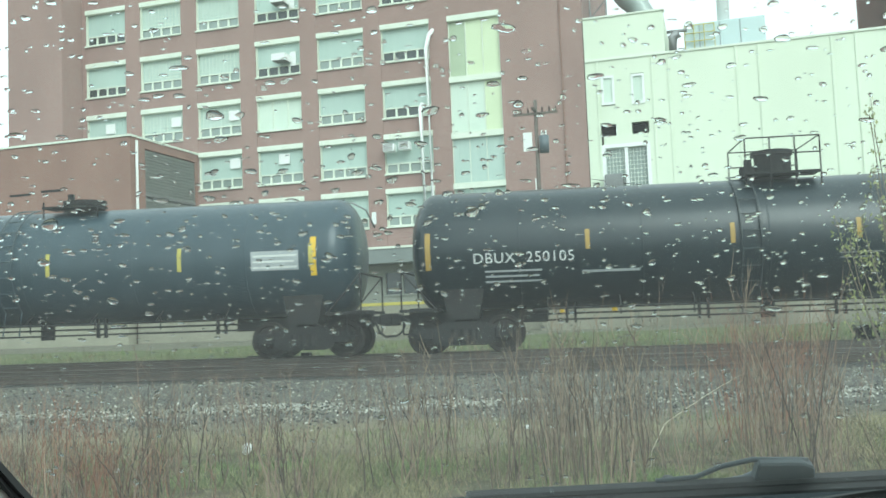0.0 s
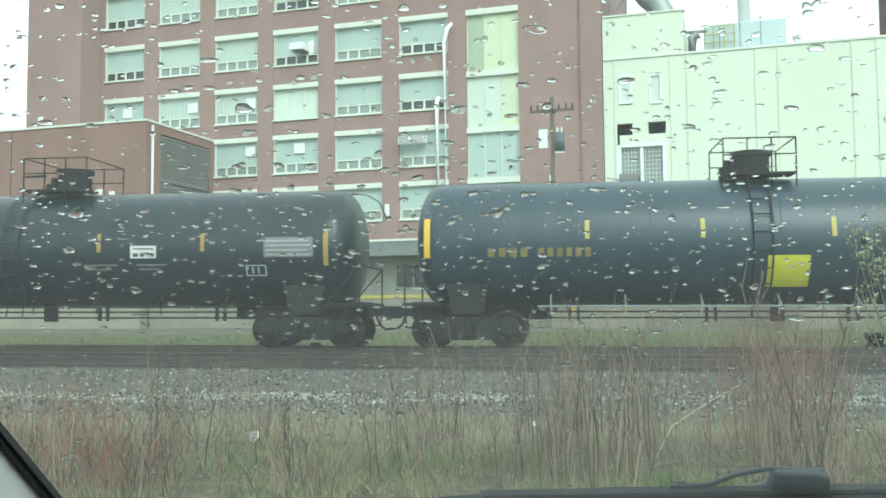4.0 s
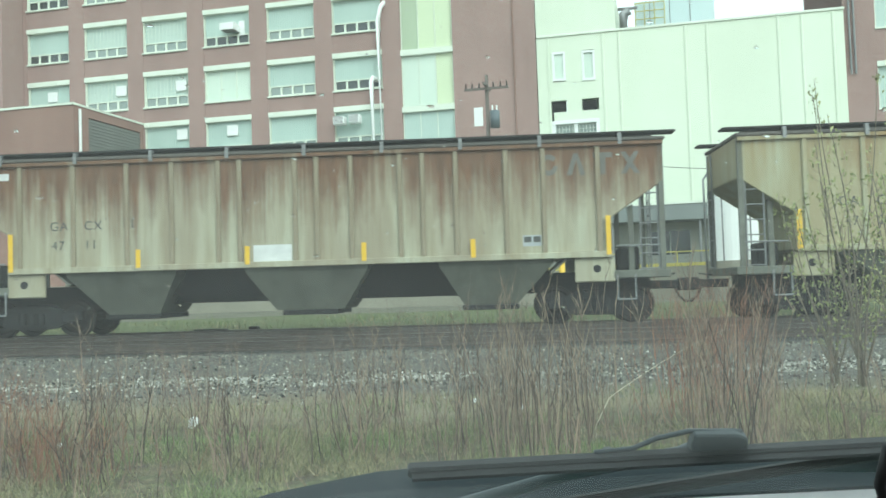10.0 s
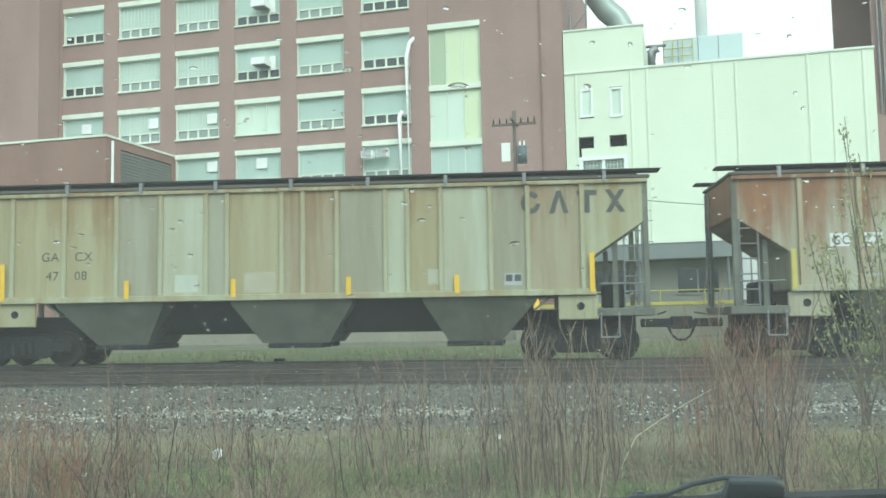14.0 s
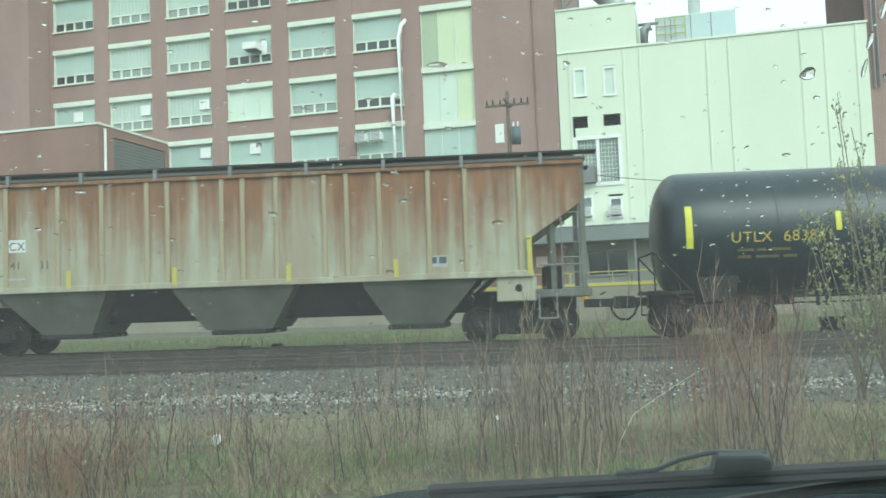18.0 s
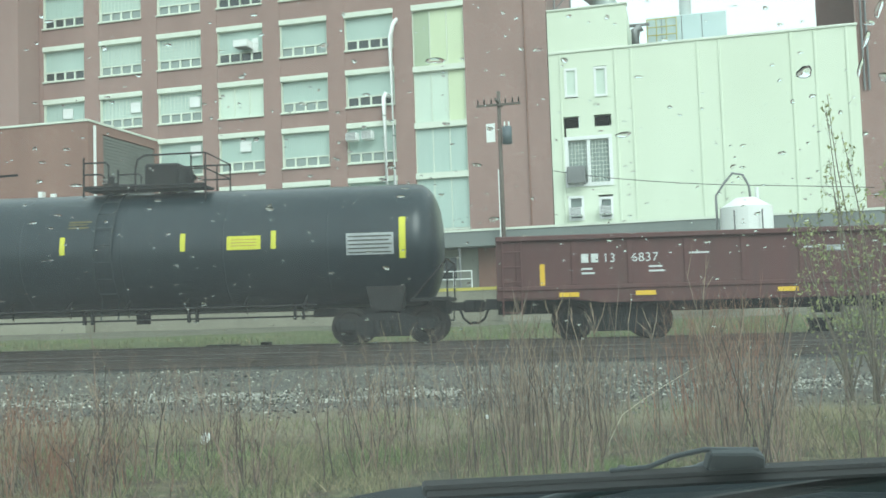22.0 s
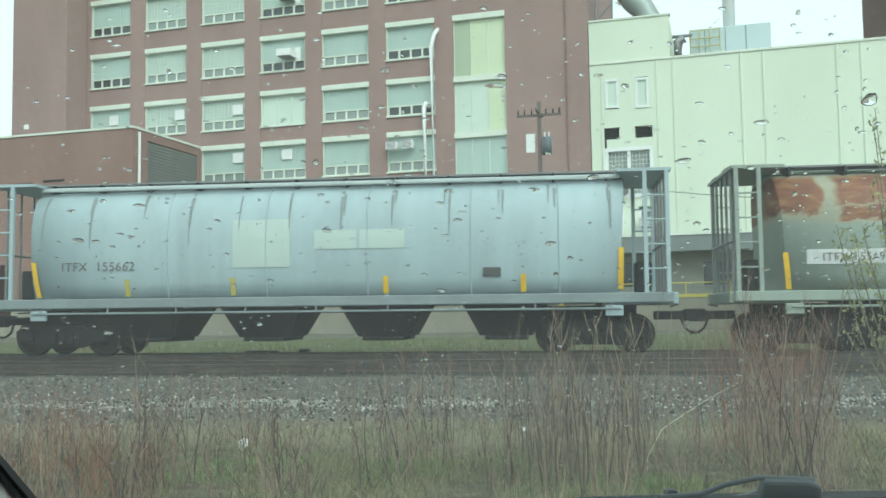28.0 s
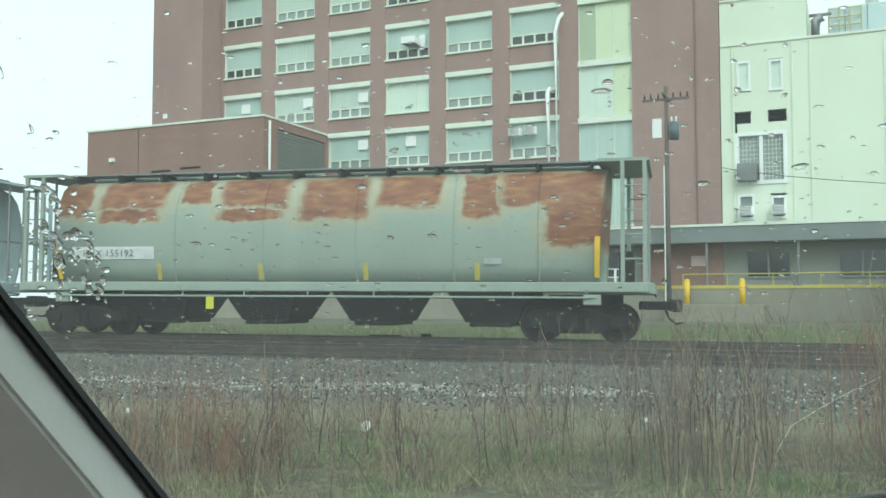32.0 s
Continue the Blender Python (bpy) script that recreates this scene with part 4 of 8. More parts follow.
def storage_tank():
    t = thing("storage_tank", FACADE @ pose(20.4, -12, -0.35 - 0.5), "white upright storage tank with a looped pipe", "tank")
    bm = bmesh.new()
    rod(bm, (0, 0, 1.7), (0, 0, 4.9), 1.18, 32)
    rod(bm, (0, 0, 4.9), (0, 0, 5.35), 1.18, 32, 0.45)
    part("shell", bm, AC_WHITE, t, "white tank shell")
    bm = bmesh.new()
    rod(bm, (0, 0, -0.1), (0, 0, 1.7), 1.3, 28)
    part("plinth", bm, worn("tank_plinth_concrete", (0.30, 0.285, 0.225), (0.20, 0.19, 0.15), 0.9, big=0.5), t, "stained concrete plinth")
    bm = bmesh.new()
    tube(bm, [(-1.32, -0.3, 0.3), (-1.32, -0.3, 5.5), (-0.9, -0.3, 6.1), (-0.55, -0.3, 6.5), (-0.1, -0.3, 6.4), (0.15, -0.3, 5.9), (0.2, -0.3, 5.2)], 0.055, 8)
    part("pipe", bm, STEEL, t, "bent fill pipe", True)
    bm = bmesh.new()
    rod(bm, (0.5, -0.2, 4.9), (0.5, -0.2, 5.8), 0.09)
    part("vent", bm, AC_WHITE, t)
    for a in (-0.6, 0.6):
        bm = bmesh.new()
        rod(bm, (a, -1.24, 1.7), (a, -1.24, 4.7), 0.035)
        part("ladder_rail", bm, STEEL, t)


storage_tank()


def bollard(x, y, h=1.13):
    b = thing("bollard", FACADE @ pose(x, y, -0.05), "yellow painted steel bollard on a concrete step", "bollard", "yard bollards")
    bm = bmesh.new()
    rod(bm, (0, 0, 0), (0, 0, h), 0.14, 14)
    bmesh.ops.create_uvsphere(bm, u_segments=14, v_segments=6, radius=0.14, matrix=Matrix.Translation((0, 0, h)))
    part("post", bm, YELLOW, b, smooth=True)


step = thing("loading_step", FACADE, "low stained concrete step before the dock", "step")
part("step", boxes((8.6, 13.2, -10.95, -8.35, BASE, -0.05), bevel=0.03), worn("step_concrete", (0.30, 0.285, 0.225), (0.20, 0.19, 0.15), 0.9, big=0.5), step)
for bx, by in ((9.6, -10.4), (12.2, -10.5)):
    bollard(bx, by)


# ---- verge plants ----
def twig_mesh(name, stems, mat):
    """Thin tapering three-sided stems: each a list of points and a radius."""
    vs, fs = [], []
    for pts, r in stems:
        base = len(vs)
        n = len(pts)
        for i, p in enumerate(pts):
            q = r * (1 - 0.75 * i / (n - 1))
            for k in range(3):
                a = k * math.tau / 3
                vs.append((p[0] + q * math.cos(a), p[1] + q * math.sin(a), p[2]))
        for i in range(n - 1):
            for k in range(3):
                a, b = base + i * 3 + k, base + i * 3 + (k + 1) % 3
                fs.append((a, b, b + 3, a + 3))
    me = bpy.data.meshes.new(name)
    me.from_pydata(vs, [], fs)
    me.materials.append(mat)
    return me


def stem(rnd, x, y, h, lean=0.12, twigs=3, r=0.006):
    """One dry stalk with side twigs near its top."""
    dx, dy = rnd.gauss(0, lean), rnd.gauss(0, lean * 0.6)
    bend = rnd.gauss(0, 0.05)
    line = [(x + dx * h * t + bend * math.sin(t * 3), y + dy * h * t, h * t) for t in (0, 0.25, 0.5, 0.75, 1.0)]
    out = [(line, r)]
    for _ in range(twigs):
        t = rnd.uniform(0.45, 0.95)
        i = min(3, int(t * 4))
        p = Vector(line[i]).lerp(Vector(line[i + 1]), t * 4 - i)
        a, ln = rnd.uniform(0, math.tau), rnd.uniform(0.08, 0.24) * h
        out.append(([tuple(p), tuple(p + Vector((math.cos(a) * ln * 0.35, math.sin(a) * ln * 0.35, ln * 0.5))), tuple(p + Vector((math.cos(a) * ln * 0.55, math.sin(a) * ln * 0.5, ln)))], r * 0.55))
    return out


def plant_paint(name, a, b, rough=0.8):
    m, n, l, bs = material(name, rough)
    info = n.new("ShaderNodeNewGeometry")
    l.new(ramp(n, l, info.outputs["Random Per Island"], [(0.0, a), (1.0, b)]), bs.inputs["Base Color"])
    return m


DRY = plant_paint("dry_stalk", (0.018, 0.013, 0.010), (0.33, 0.24, 0.17))
REDDISH = plant_paint("reddish_twig", (0.045, 0.031, 0.024), (0.26, 0.18, 0.135))
PALE_STALK = plant_paint("bleached_stalk", (0.50, 0.44, 0.33), (0.55, 0.48, 0.36))


def grass_paint():
    """Green, straw and brown blades that keep together in patches."""
    m, n, l, b = material("mixed_grass", 0.8)
    v = coords(n, l)
    blade = n.new("ShaderNodeNewGeometry").outputs["Random Per Island"]
    patch = ramp(n, l, noise_of(n, l, v, 0.55, 4, 0.6), [(0.36, (0, 0, 0)), (0.62, (1, 1, 1))])
    green = ramp(n, l, blade, [(0.0, (0.035, 0.072, 0.022)), (0.75, (0.18, 0.265, 0.085)), (1.0, (0.35, 0.345, 0.185))])
    straw = ramp(n, l, blade, [(0.0, (0.05, 0.036, 0.024)), (0.4, (0.23, 0.185, 0.108)), (1.0, (0.40, 0.335, 0.205))])
    l.new(mixed(n, l, patch, green, straw), b.inputs["Base Color"])
    return m


GRASS = grass_paint()
LEAF = plant_paint("young_leaf", (0.15, 0.18, 0.06), (0.37, 0.385, 0.16), 0.55)
RED_TWIG = plant_paint("red_brown_twig", (0.10, 0.046, 0.030), (0.32, 0.155, 0.10))
BARK = worn("grey_brown_bark", (0.20, 0.165, 0.12), (0.12, 0.10, 0.075), 0.9, big=6)


def brush(rnd, x, y, h, lean=0.12, twigs=4, r=0.006):
    """One dead stalk: bare below, a broom of fine forked twigs above."""
    dx, dy = rnd.gauss(0, lean), rnd.gauss(0, lean * 0.6)
    bend, turn = rnd.gauss(0, 0.05), rnd.uniform(2.0, 4.5)
    line = [(x + dx * h * t ** 1.3 + bend * math.sin(t * turn), y + dy * h * t, h * t) for t in (0, 0.18, 0.38, 0.58, 0.8, 1.0)]
    out = [(line, r)]
    for _ in range(twigs):
        t = rnd.uniform(0.5, 0.98)
        i = min(4, int(t * 5))
        p = Vector(line[i]).lerp(Vector(line[i + 1]), t * 5 - i)
        a, ln = rnd.uniform(0, math.tau), rnd.uniform(0.08, 0.26) * h
        mid = p + Vector((math.cos(a) * ln * 0.30, math.sin(a) * ln * 0.30, ln * 0.5))
        tip = p + Vector((math.cos(a) * ln * 0.5, math.sin(a) * ln * 0.45, ln))
        out.append(([tuple(p), tuple(mid), tuple(tip)], r * 0.5))
        for _ in range(rnd.randint(0, 2)):
            e = mid + Vector((rnd.gauss(0, 0.4) * ln, rnd.gauss(0, 0.3) * ln, rnd.uniform(0.15, 0.5) * ln))
            out.append(([tuple(mid), tuple((mid + e) / 2 + Vector((0, 0, 0.01))), tuple(e)], r * 0.36))
    return out


def weeds():
    rnd = random.Random(11)
    bases = []
    for k in range(16):
        stems = []
        for _ in range(rnd.randint(3, 7)):
            tall = rnd.choice((rnd.uniform(0.45, 0.8), rnd.uniform(0.75, 1.1)))
            stems += brush(rnd, rnd.gauss(0, 0.11), rnd.gauss(0, 0.13), tall, 0.13, rnd.randint(2, 6), rnd.uniform(0.0042, 0.0085))
        bases.append(twig_mesh("weed_clump", stems, DRY if k % 4 else REDDISH))
    # how tall and how thick the stalks stand along the verge, by bearing
    bearing = (-34, -24, -22, -20, -17.5, -16, -14, -13, -11.5, -9.6, -8.6, -5.6, -4.6, -2, 0, 2.5, 4.5, 5.6, 7, 8.2, 9.4, 11, 12.4, 13.6, 15, 17, 18.6, 20.5, 22.5, 26, 34)
    height = (0.6, 0.66, 0.72, 0.70, 0.8, 0.84, 0.86, 0.86, 0.8, 0.76, 0.6, 0.6, 0.82, 0.94, 1.0, 0.86, 0.8, 0.92, 1.05, 1.08, 1.0, 1.2, 1.32, 1.0, 0.8, 0.9, 1.3, 1.2, 0.8, 0.9, 0.9)
    amount = (0.4, 0.55, 0.7, 0.4, 0.7, 0.8, 0.22, 0.9, 0.9, 0.6, 0.04, 0.03, 0.85, 0.95, 0.4, 0.75, 0.2, 0.9, 1.0, 0.9, 0.18, 0.9, 1.0, 0.1, 0.06, 0.25, 0.9, 0.7, 0.25, 0.25, 0.35)
    spots = []
    while len(spots) < 150:
        az = rnd.uniform(-33, 31)
        if rnd.random() > float(np.interp(az, bearing, amount)):
            continue
        d = rnd.triangular(6.4, 9.8, 7.3)
        tall = float(np.interp(az, bearing, height))
        for _ in range(rnd.choice((1, 1, 2, 3))):
            spots.append((az + rnd.gauss(0, 0.5), d + rnd.gauss(0, 0.3), tall * rnd.uniform(0.72, 1.28), rnd.randrange(16)))
    for az, d, s, k in spots:
        x, y = d * math.sin(radians(az)), d * math.cos(radians(az))
        ob = new("weed_clump", bases[k])
        ob.matrix_basis = Matrix.LocRotScale((x, y, rise(x, y) - 0.06), Euler((0, 0, rnd.uniform(0, 6.28))), (1.0, 1.0, s))
        tagged(ob, "clump of thin dry brown weed stalks on the verge", "weeds", "dry weed clumps")
    # one long pale stalk blown over
    arch = [(tuple(Vector((1.75, 7.6, 0.0)).lerp(Vector((3.0, 8.0, 0.0)), t) + Vector((0, 0, 0.33 + 0.72 * t - 0.18 * t * t))), 0) for t in np.linspace(0, 1, 7)]
    ob = new("weed_clump", twig_mesh("weed_clump", [([p for p, _ in arch], 0.006), ([arch[0][0], (1.62, 7.55, 0.12), (1.6, 7.5, -0.05)], 0.006)], PALE_STALK))
    tagged(ob, "single long pale stalk arching over the verge", "weeds", "dry weed clumps")
    # fine twigs towards the gravel
    stems = []
    for _ in range(560):
        az, d = rnd.uniform(-36, 34), rnd.triangular(8.2, 14.0, 9.8)
        if rnd.random() > 0.1 + float(np.interp(az, bearing, amount)):
            continue
        x, y = d * math.sin(radians(az)), d * math.cos(radians(az))
        z = rise(x, y)
        for pts, r in brush(rnd, 0, 0, rnd.uniform(0.35, 0.98) * (0.85 if az < -12 else 1.0), 0.17, rnd.randint(3, 6), 0.0036):
            stems.append(([(p[0] + x, p[1] + y, p[2] + z - 0.03) for p in pts], r))
    tagged(new("twigs", twig_mesh("twigs", stems, REDDISH)), "thin reddish brown twigs between verge and gravel", "weeds", kind="stuff")
    # short broken stubble among the grass
    stems = []
    for _ in range(2600):
        az, d = rnd.uniform(-38, 36), rnd.triangular(5.0, 10.8, 7.6)
        x, y = d * math.sin(radians(az)), d * math.cos(radians(az))
        if noise.noise((x * 0.6, y * 0.6, 9)) < rnd.uniform(-0.5, 0.35):
            continue
        z = rise(x, y)
        for pts, r in stem(rnd, 0, 0, rnd.uniform(0.08, 0.36), 0.45, rnd.randint(0, 2), rnd.uniform(0.002, 0.004)):
            stems.append(([(p[0] + x, p[1] + y, p[2] + z) for p in pts], r))
    tagged(new("stubble", twig_mesh("stubble", stems, DRY)), "short broken dead stalks in the verge grass", "weeds", kind="stuff")
    # grass in uneven tufts, thick and green here, thin and dead there
    g = np.random.default_rng(4)
    n = 150000
    az, d = np.radians(g.uniform(-38, 36, n)), g.triangular(4.4, 6.8, 11.6, n)
    x, y = d * np.sin(az), d * np.cos(az)
    patch = np.array([0.75 * noise.noise((a * 0.7, b * 0.7, 5)) + 0.55 * noise.noise((a * 2.6, b * 2.6, 15)) + 0.3 * noise.noise((a * 8, b * 8, 25)) for a, b in zip(x, y)])
    keep = patch > g.uniform(-0.45, 0.45, n)
    x, y, patch = x[keep], y[keep], patch[keep]
    n = len(x)
    h = g.uniform(0.02, 0.085, n) * (1 + 1.5 * np.clip(patch, -0.4, 1)) * np.where(g.random(n) < 0.025, 2.6, 1)
    z = np.array([rise(a, b) + 0.07 * noise.noise((a * 0.35, b * 0.35, 3)) for a, b in zip(x, y)])
    a = g.uniform(0, math.tau, n)
    w = g.uniform(0.0015, 0.006, n)
    lean = g.normal(0, 0.75, (n, 2)) * h[:, None]
    co = np.empty((n, 3, 3))
    co[:, 0] = np.stack([x - w * np.cos(a), y - w * np.sin(a), z - 0.02], 1)
    co[:, 1] = np.stack([x + w * np.cos(a), y + w * np.sin(a), z - 0.02], 1)
    co[:, 2] = np.stack([x + lean[:, 0], y + lean[:, 1], z + h], 1)
    me = bpy.data.meshes.new("grass")
    me.from_pydata(co.reshape(-1, 3).tolist(), [], np.arange(n * 3).reshape(-1, 3).tolist())
    me.materials.append(GRASS)
    tagged(new("grass", me), "rough green and straw-coloured verge grass in tufts", "grass", kind="stuff")


weeds()


def bank_growth():
    """Rough tufts and dead stalks on the bank behind the rails."""
    g = np.random.default_rng(8)
    n = 26000
    x, d = g.uniform(-26, 26, n), g.triangular(4.2, 5.5, 13.0, n)
    y = 21.5 - 0.1185 * x + d
    tuft = np.array([noise.noise((a * 0.45, b * 0.9, 2)) + 0.6 * noise.noise((a * 1.9, b * 1.9, 6)) for a, b in zip(x, y)])
    keep = tuft > g.uniform(-0.55, 0.35, n)
    x, y, tuft = x[keep], y[keep], tuft[keep]
    n = len(x)
    h = g.uniform(0.05, 0.17, n) * (1 + 0.9 * np.clip(tuft, -0.5, 1)) * np.where(g.random(n) < 0.03, 2.6, 1)
    z = np.array([rise(a, b) + 0.07 * noise.noise((a * 0.35, b * 0.35, 3)) for a, b in zip(x, y)])
    a, w = g.uniform(0, math.tau, n), g.uniform(0.006, 0.018, n)
    lean = g.normal(0, 0.45, (n, 2)) * h[:, None]
    co = np.empty((n, 3, 3))
    co[:, 0] = np.stack([x - w * np.cos(a), y - w * np.sin(a), z - 0.04], 1)
    co[:, 1] = np.stack([x + w * np.cos(a), y + w * np.sin(a), z - 0.04], 1)
    co[:, 2] = np.stack([x + lean[:, 0], y + lean[:, 1], z + h], 1)
    me = bpy.data.meshes.new("bank_grass")
    me.from_pydata(co.reshape(-1, 3).tolist(), [], np.arange(n * 3).reshape(-1, 3).tolist())
    me.materials.append(GRASS)
    tagged(new("bank_grass", me), "rough green and straw grass on the bank behind the rails", "grass", kind="stuff")
    rnd = random.Random(31)
    stems = []
    for _ in range(420):
        x, d = rnd.uniform(-24, 24), rnd.triangular(4.3, 12.0, 6.0)
        y = 21.5 - 0.1185 * x + d
        if noise.noise((x * 0.3, y * 0.5, 4)) < rnd.uniform(-0.35, 0.4):
            continue
        z = rise(x, y)
        for pts, r in stem(rnd, 0, 0, rnd.uniform(0.2, 0.55), 0.25, rnd.randint(1, 4), 0.006):
            stems.append(([(p[0] + x, p[1] + y, p[2] + z - 0.03) for p in pts], r))
    tagged(new("bank_weeds", twig_mesh("bank_weeds", stems, REDDISH)), "dead brown weeds on the bank behind the rails", "weeds", kind="stuff")


bank_growth()


def red_bush(az, d, h, seed):
    rnd = random.Random(seed)
    x, y = d * math.sin(radians(az)), d * math.cos(radians(az))
    b = thing("twiggy_bush", pose(x, y, rise(x, y) - 0.05), "leafless reddish brown twiggy bush", "bush", "reddish bushes")
    for k in range(3):
        stems = []
        for _ in range(13):
            stems += stem(rnd, rnd.gauss(0, 0.25), rnd.gauss(0, 0.15), h * rnd.uniform(0.6, 1.05), 0.16, 5, 0.0042)
        me = twig_mesh("branches", stems, RED_TWIG)
        piece("branch_spray", me, b)


red_bush(19.0, 8.8, 1.4, 1)
red_bush(20.2, 9.4, 1.3, 2)
red_bush(17.9, 9.2, 1.25, 5)
red_bush(-22.0, 8.6, 0.8, 3)
red_bush(-20.4, 7.1, 0.62, 7)
red_bush(-18.9, 7.3, 0.5, 8)
red_bush(-25.0, 7.4, 0.6, 9)


def sapling(az, d, h, seed, stems_n=7):
    rnd = random.Random(seed)
    x, y = d * math.sin(radians(az)), d * math.cos(radians(az))
    t = thing("sapling", pose(x, y, rise(x, y) - 0.05), "young multi-stemmed sapling with small yellow-green leaves", "tree", "saplings")
    wood, leaves = [], []
    for i in range(stems_n):
        hh = h * rnd.uniform(0.6, 1.0)
        dx, dy = max(-0.42 if hh < 2.4 else -0.17, min(0.3, rnd.gauss(-0.06, 0.22))), max(-0.2, min(0.2, rnd.gauss(0, 0.13)))
        pts = [Vector((dx * hh * s ** 1.2 + 0.05 * math.sin(5 * s + i), dy * hh * s, hh * s)) for s in np.linspace(0, 1, 9)]
        wood.append(([tuple(p) for p in pts], 0.016))
        for k in range(13):
            s = rnd.uniform(0.14, 0.98)
            j = min(7, int(s * 8))
            p = pts[j].lerp(pts[j + 1], s * 8 - j)
            a, ln = rnd.uniform(0, math.tau), rnd.uniform(0.2, 0.55) * (1.2 - s)
            q = p + Vector((math.cos(a) * ln * 0.75, math.sin(a) * ln * 0.6, ln * 0.7))
            mid = p.lerp(q, 0.5) + Vector((0, 0, -0.03))
            wood.append(([tuple(p), tuple(mid), tuple(q)], 0.007))
            for _ in range(6):
                w = p.lerp(q, rnd.uniform(0.3, 1.1)) + Vector((rnd.gauss(0, 0.03), rnd.gauss(0, 0.03), rnd.gauss(0, 0.03)))
                leaves.append(w)
        for _ in range(10):
            leaves.append(pts[-1] - Vector((rnd.gauss(0, 0.03), rnd.gauss(0, 0.03), rnd.uniform(0, 0.25))))
    piece("trunk", twig_mesh("trunk", wood, BARK), t)
    vs, fs = [], []
    for p in leaves:
        r = rnd.uniform(0.013, 0.03)
        q = Euler((rnd.uniform(0, 6), rnd.uniform(0, 6), rnd.uniform(0, 6))).to_matrix()
        k = len(vs)
        for c in ((-r, 0, 0), (0, -r * 0.55, 0.003), (r * 1.2, 0, 0), (0, r * 0.55, 0.003)):
            vs.append(tuple(p + q @ Vector(c)))
        fs.append((k, k + 1, k + 2, k + 3))
    me = bpy.data.meshes.new("crown")
    me.from_pydata(vs, [], fs)
    me.materials.append(LEAF)
    piece("crown", me, t, "sparse small yellow-green leaves")


sapling(27.0, 11.8, 3.7, 1, 10)
sapling(25.6, 11.9, 2.5, 2, 9)
sapling(29.4, 11.2, 3.1, 3, 9)


def litter(x, y, s, seed):
    rnd = random.Random(seed)
    bm = bmesh.new()
    bmesh.ops.create_icosphere(bm, subdivisions=2, radius=s)
    for v in bm.verts:
        v.co = Vector((v.co.x * 0.7, v.co.y * 0.5, v.co.z)) * rnd.uniform(0.7, 1.25)
    ob = part("litter", bm, AC_WHITE, m=pose(x, y, rise(x, y) + s * 0.8, 10, 20, seed * 40))
    tagged(ob, "crumpled scrap of white litter in the grass", "litter", "scraps of litter")


for i, (lx, ly, ls) in enumerate(((-1.95, 9.35, 0.06), (-2.9, 8.4, 0.025), (1.3, 9.6, 0.03), (-5.0, 10.5, 0.035), (0.9, 10.4, 0.025))):
    litter(lx, ly, ls, i)


def trackside():
    """Dark timbers and a switch box behind the rails."""
    for az, d, w, h, turn in ((-10.6, 26.0, 0.9, 0.17, 8), (-8.1, 26.1, 0.24, 0.2, -12)):
        x, y = d * math.sin(radians(az)), d * math.cos(radians(az))
        ob = part("timber", boxes((-w / 2, w / 2, -0.13, 0.13, -0.05, h), bevel=0.015), TIE, m=pose(x, y, rise(x, y) + 0.02, 0, 1, turn))
        tagged(ob, "dark weathered timber lying beside the rails", "timber", "timbers beside the rails")
    x, y = 26.3 * math.sin(radians(24.3)), 26.3 * math.cos(radians(24.3))
    t = thing("switch_box", pose(x, y, rise(x, y), 0, 0, -7), "dark steel trackside switch box", "switch box")
    part("housing", boxes((-0.27, 0.27, -0.2, 0.2, 0.08, 0.46), bevel=0.03), DARK, t)
    part("lid", boxes((-0.29, 0.29, -0.22, 0.22, 0.462, 0.50), bevel=0.012), DARK, t)
    part("base_plate", boxes((-0.38, 0.38, -0.26, 0.26, -0.04, 0.078), bevel=0.012), TIE, t)


trackside()


def stones():
    """Loose gravel in front of the rails, joined."""
    g = random.Random(8)
    vs, fs = [], []
    for _ in range(21000):
        x = g.uniform(-11, 11.5)
        d = g.choice((g.uniform(-10.8, -4.9), g.uniform(-8.8, -6.8), g.uniform(-10, -5)))
        y = 21.5 - 0.1185 * x + d
        r = g.choice((g.uniform(0.008, 0.02), g.uniform(0.010, 0.026), g.uniform(0.014, 0.04)))
        k = len(vs)
        z = rise(x, y) + 0.055 * noise.noise((x * 0.35, y * 0.35, 3)) + 0.01
        for c in ((r, 0, 0), (-r * 0.5, r * 0.8, 0), (-r * 0.5, -r * 0.8, 0), (g.uniform(-0.3, 0.3) * r, g.uniform(-0.3, 0.3) * r, r * g.uniform(0.6, 1.1))):
            vs.append((x + c[0], y + c[1], z + c[2]))
        fs += [(k, k + 1, k + 3), (k + 1, k + 2, k + 3), (k + 2, k, k + 3)]
    me = bpy.data.meshes.new("gravel")
    me.from_pydata(vs, [], fs)
    m, n, l, b = material("grey_gravel", 0.85)
    l.new(ramp(n, l, n.new("ShaderNodeNewGeometry").outputs["Random Per Island"], [(0.0, (0.018, 0.018, 0.016)), (0.42, (0.07, 0.066, 0.055)), (0.74, (0.21, 0.20, 0.162)), (0.9, (0.33, 0.315, 0.26)), (1.0, (0.54, 0.525, 0.46))]), b.inputs["Base Color"])
    me.materials.append(m)
    tagged(new("gravel", me), "loose grey and white gravel beside the rails", "gravel", kind="stuff")


stones()


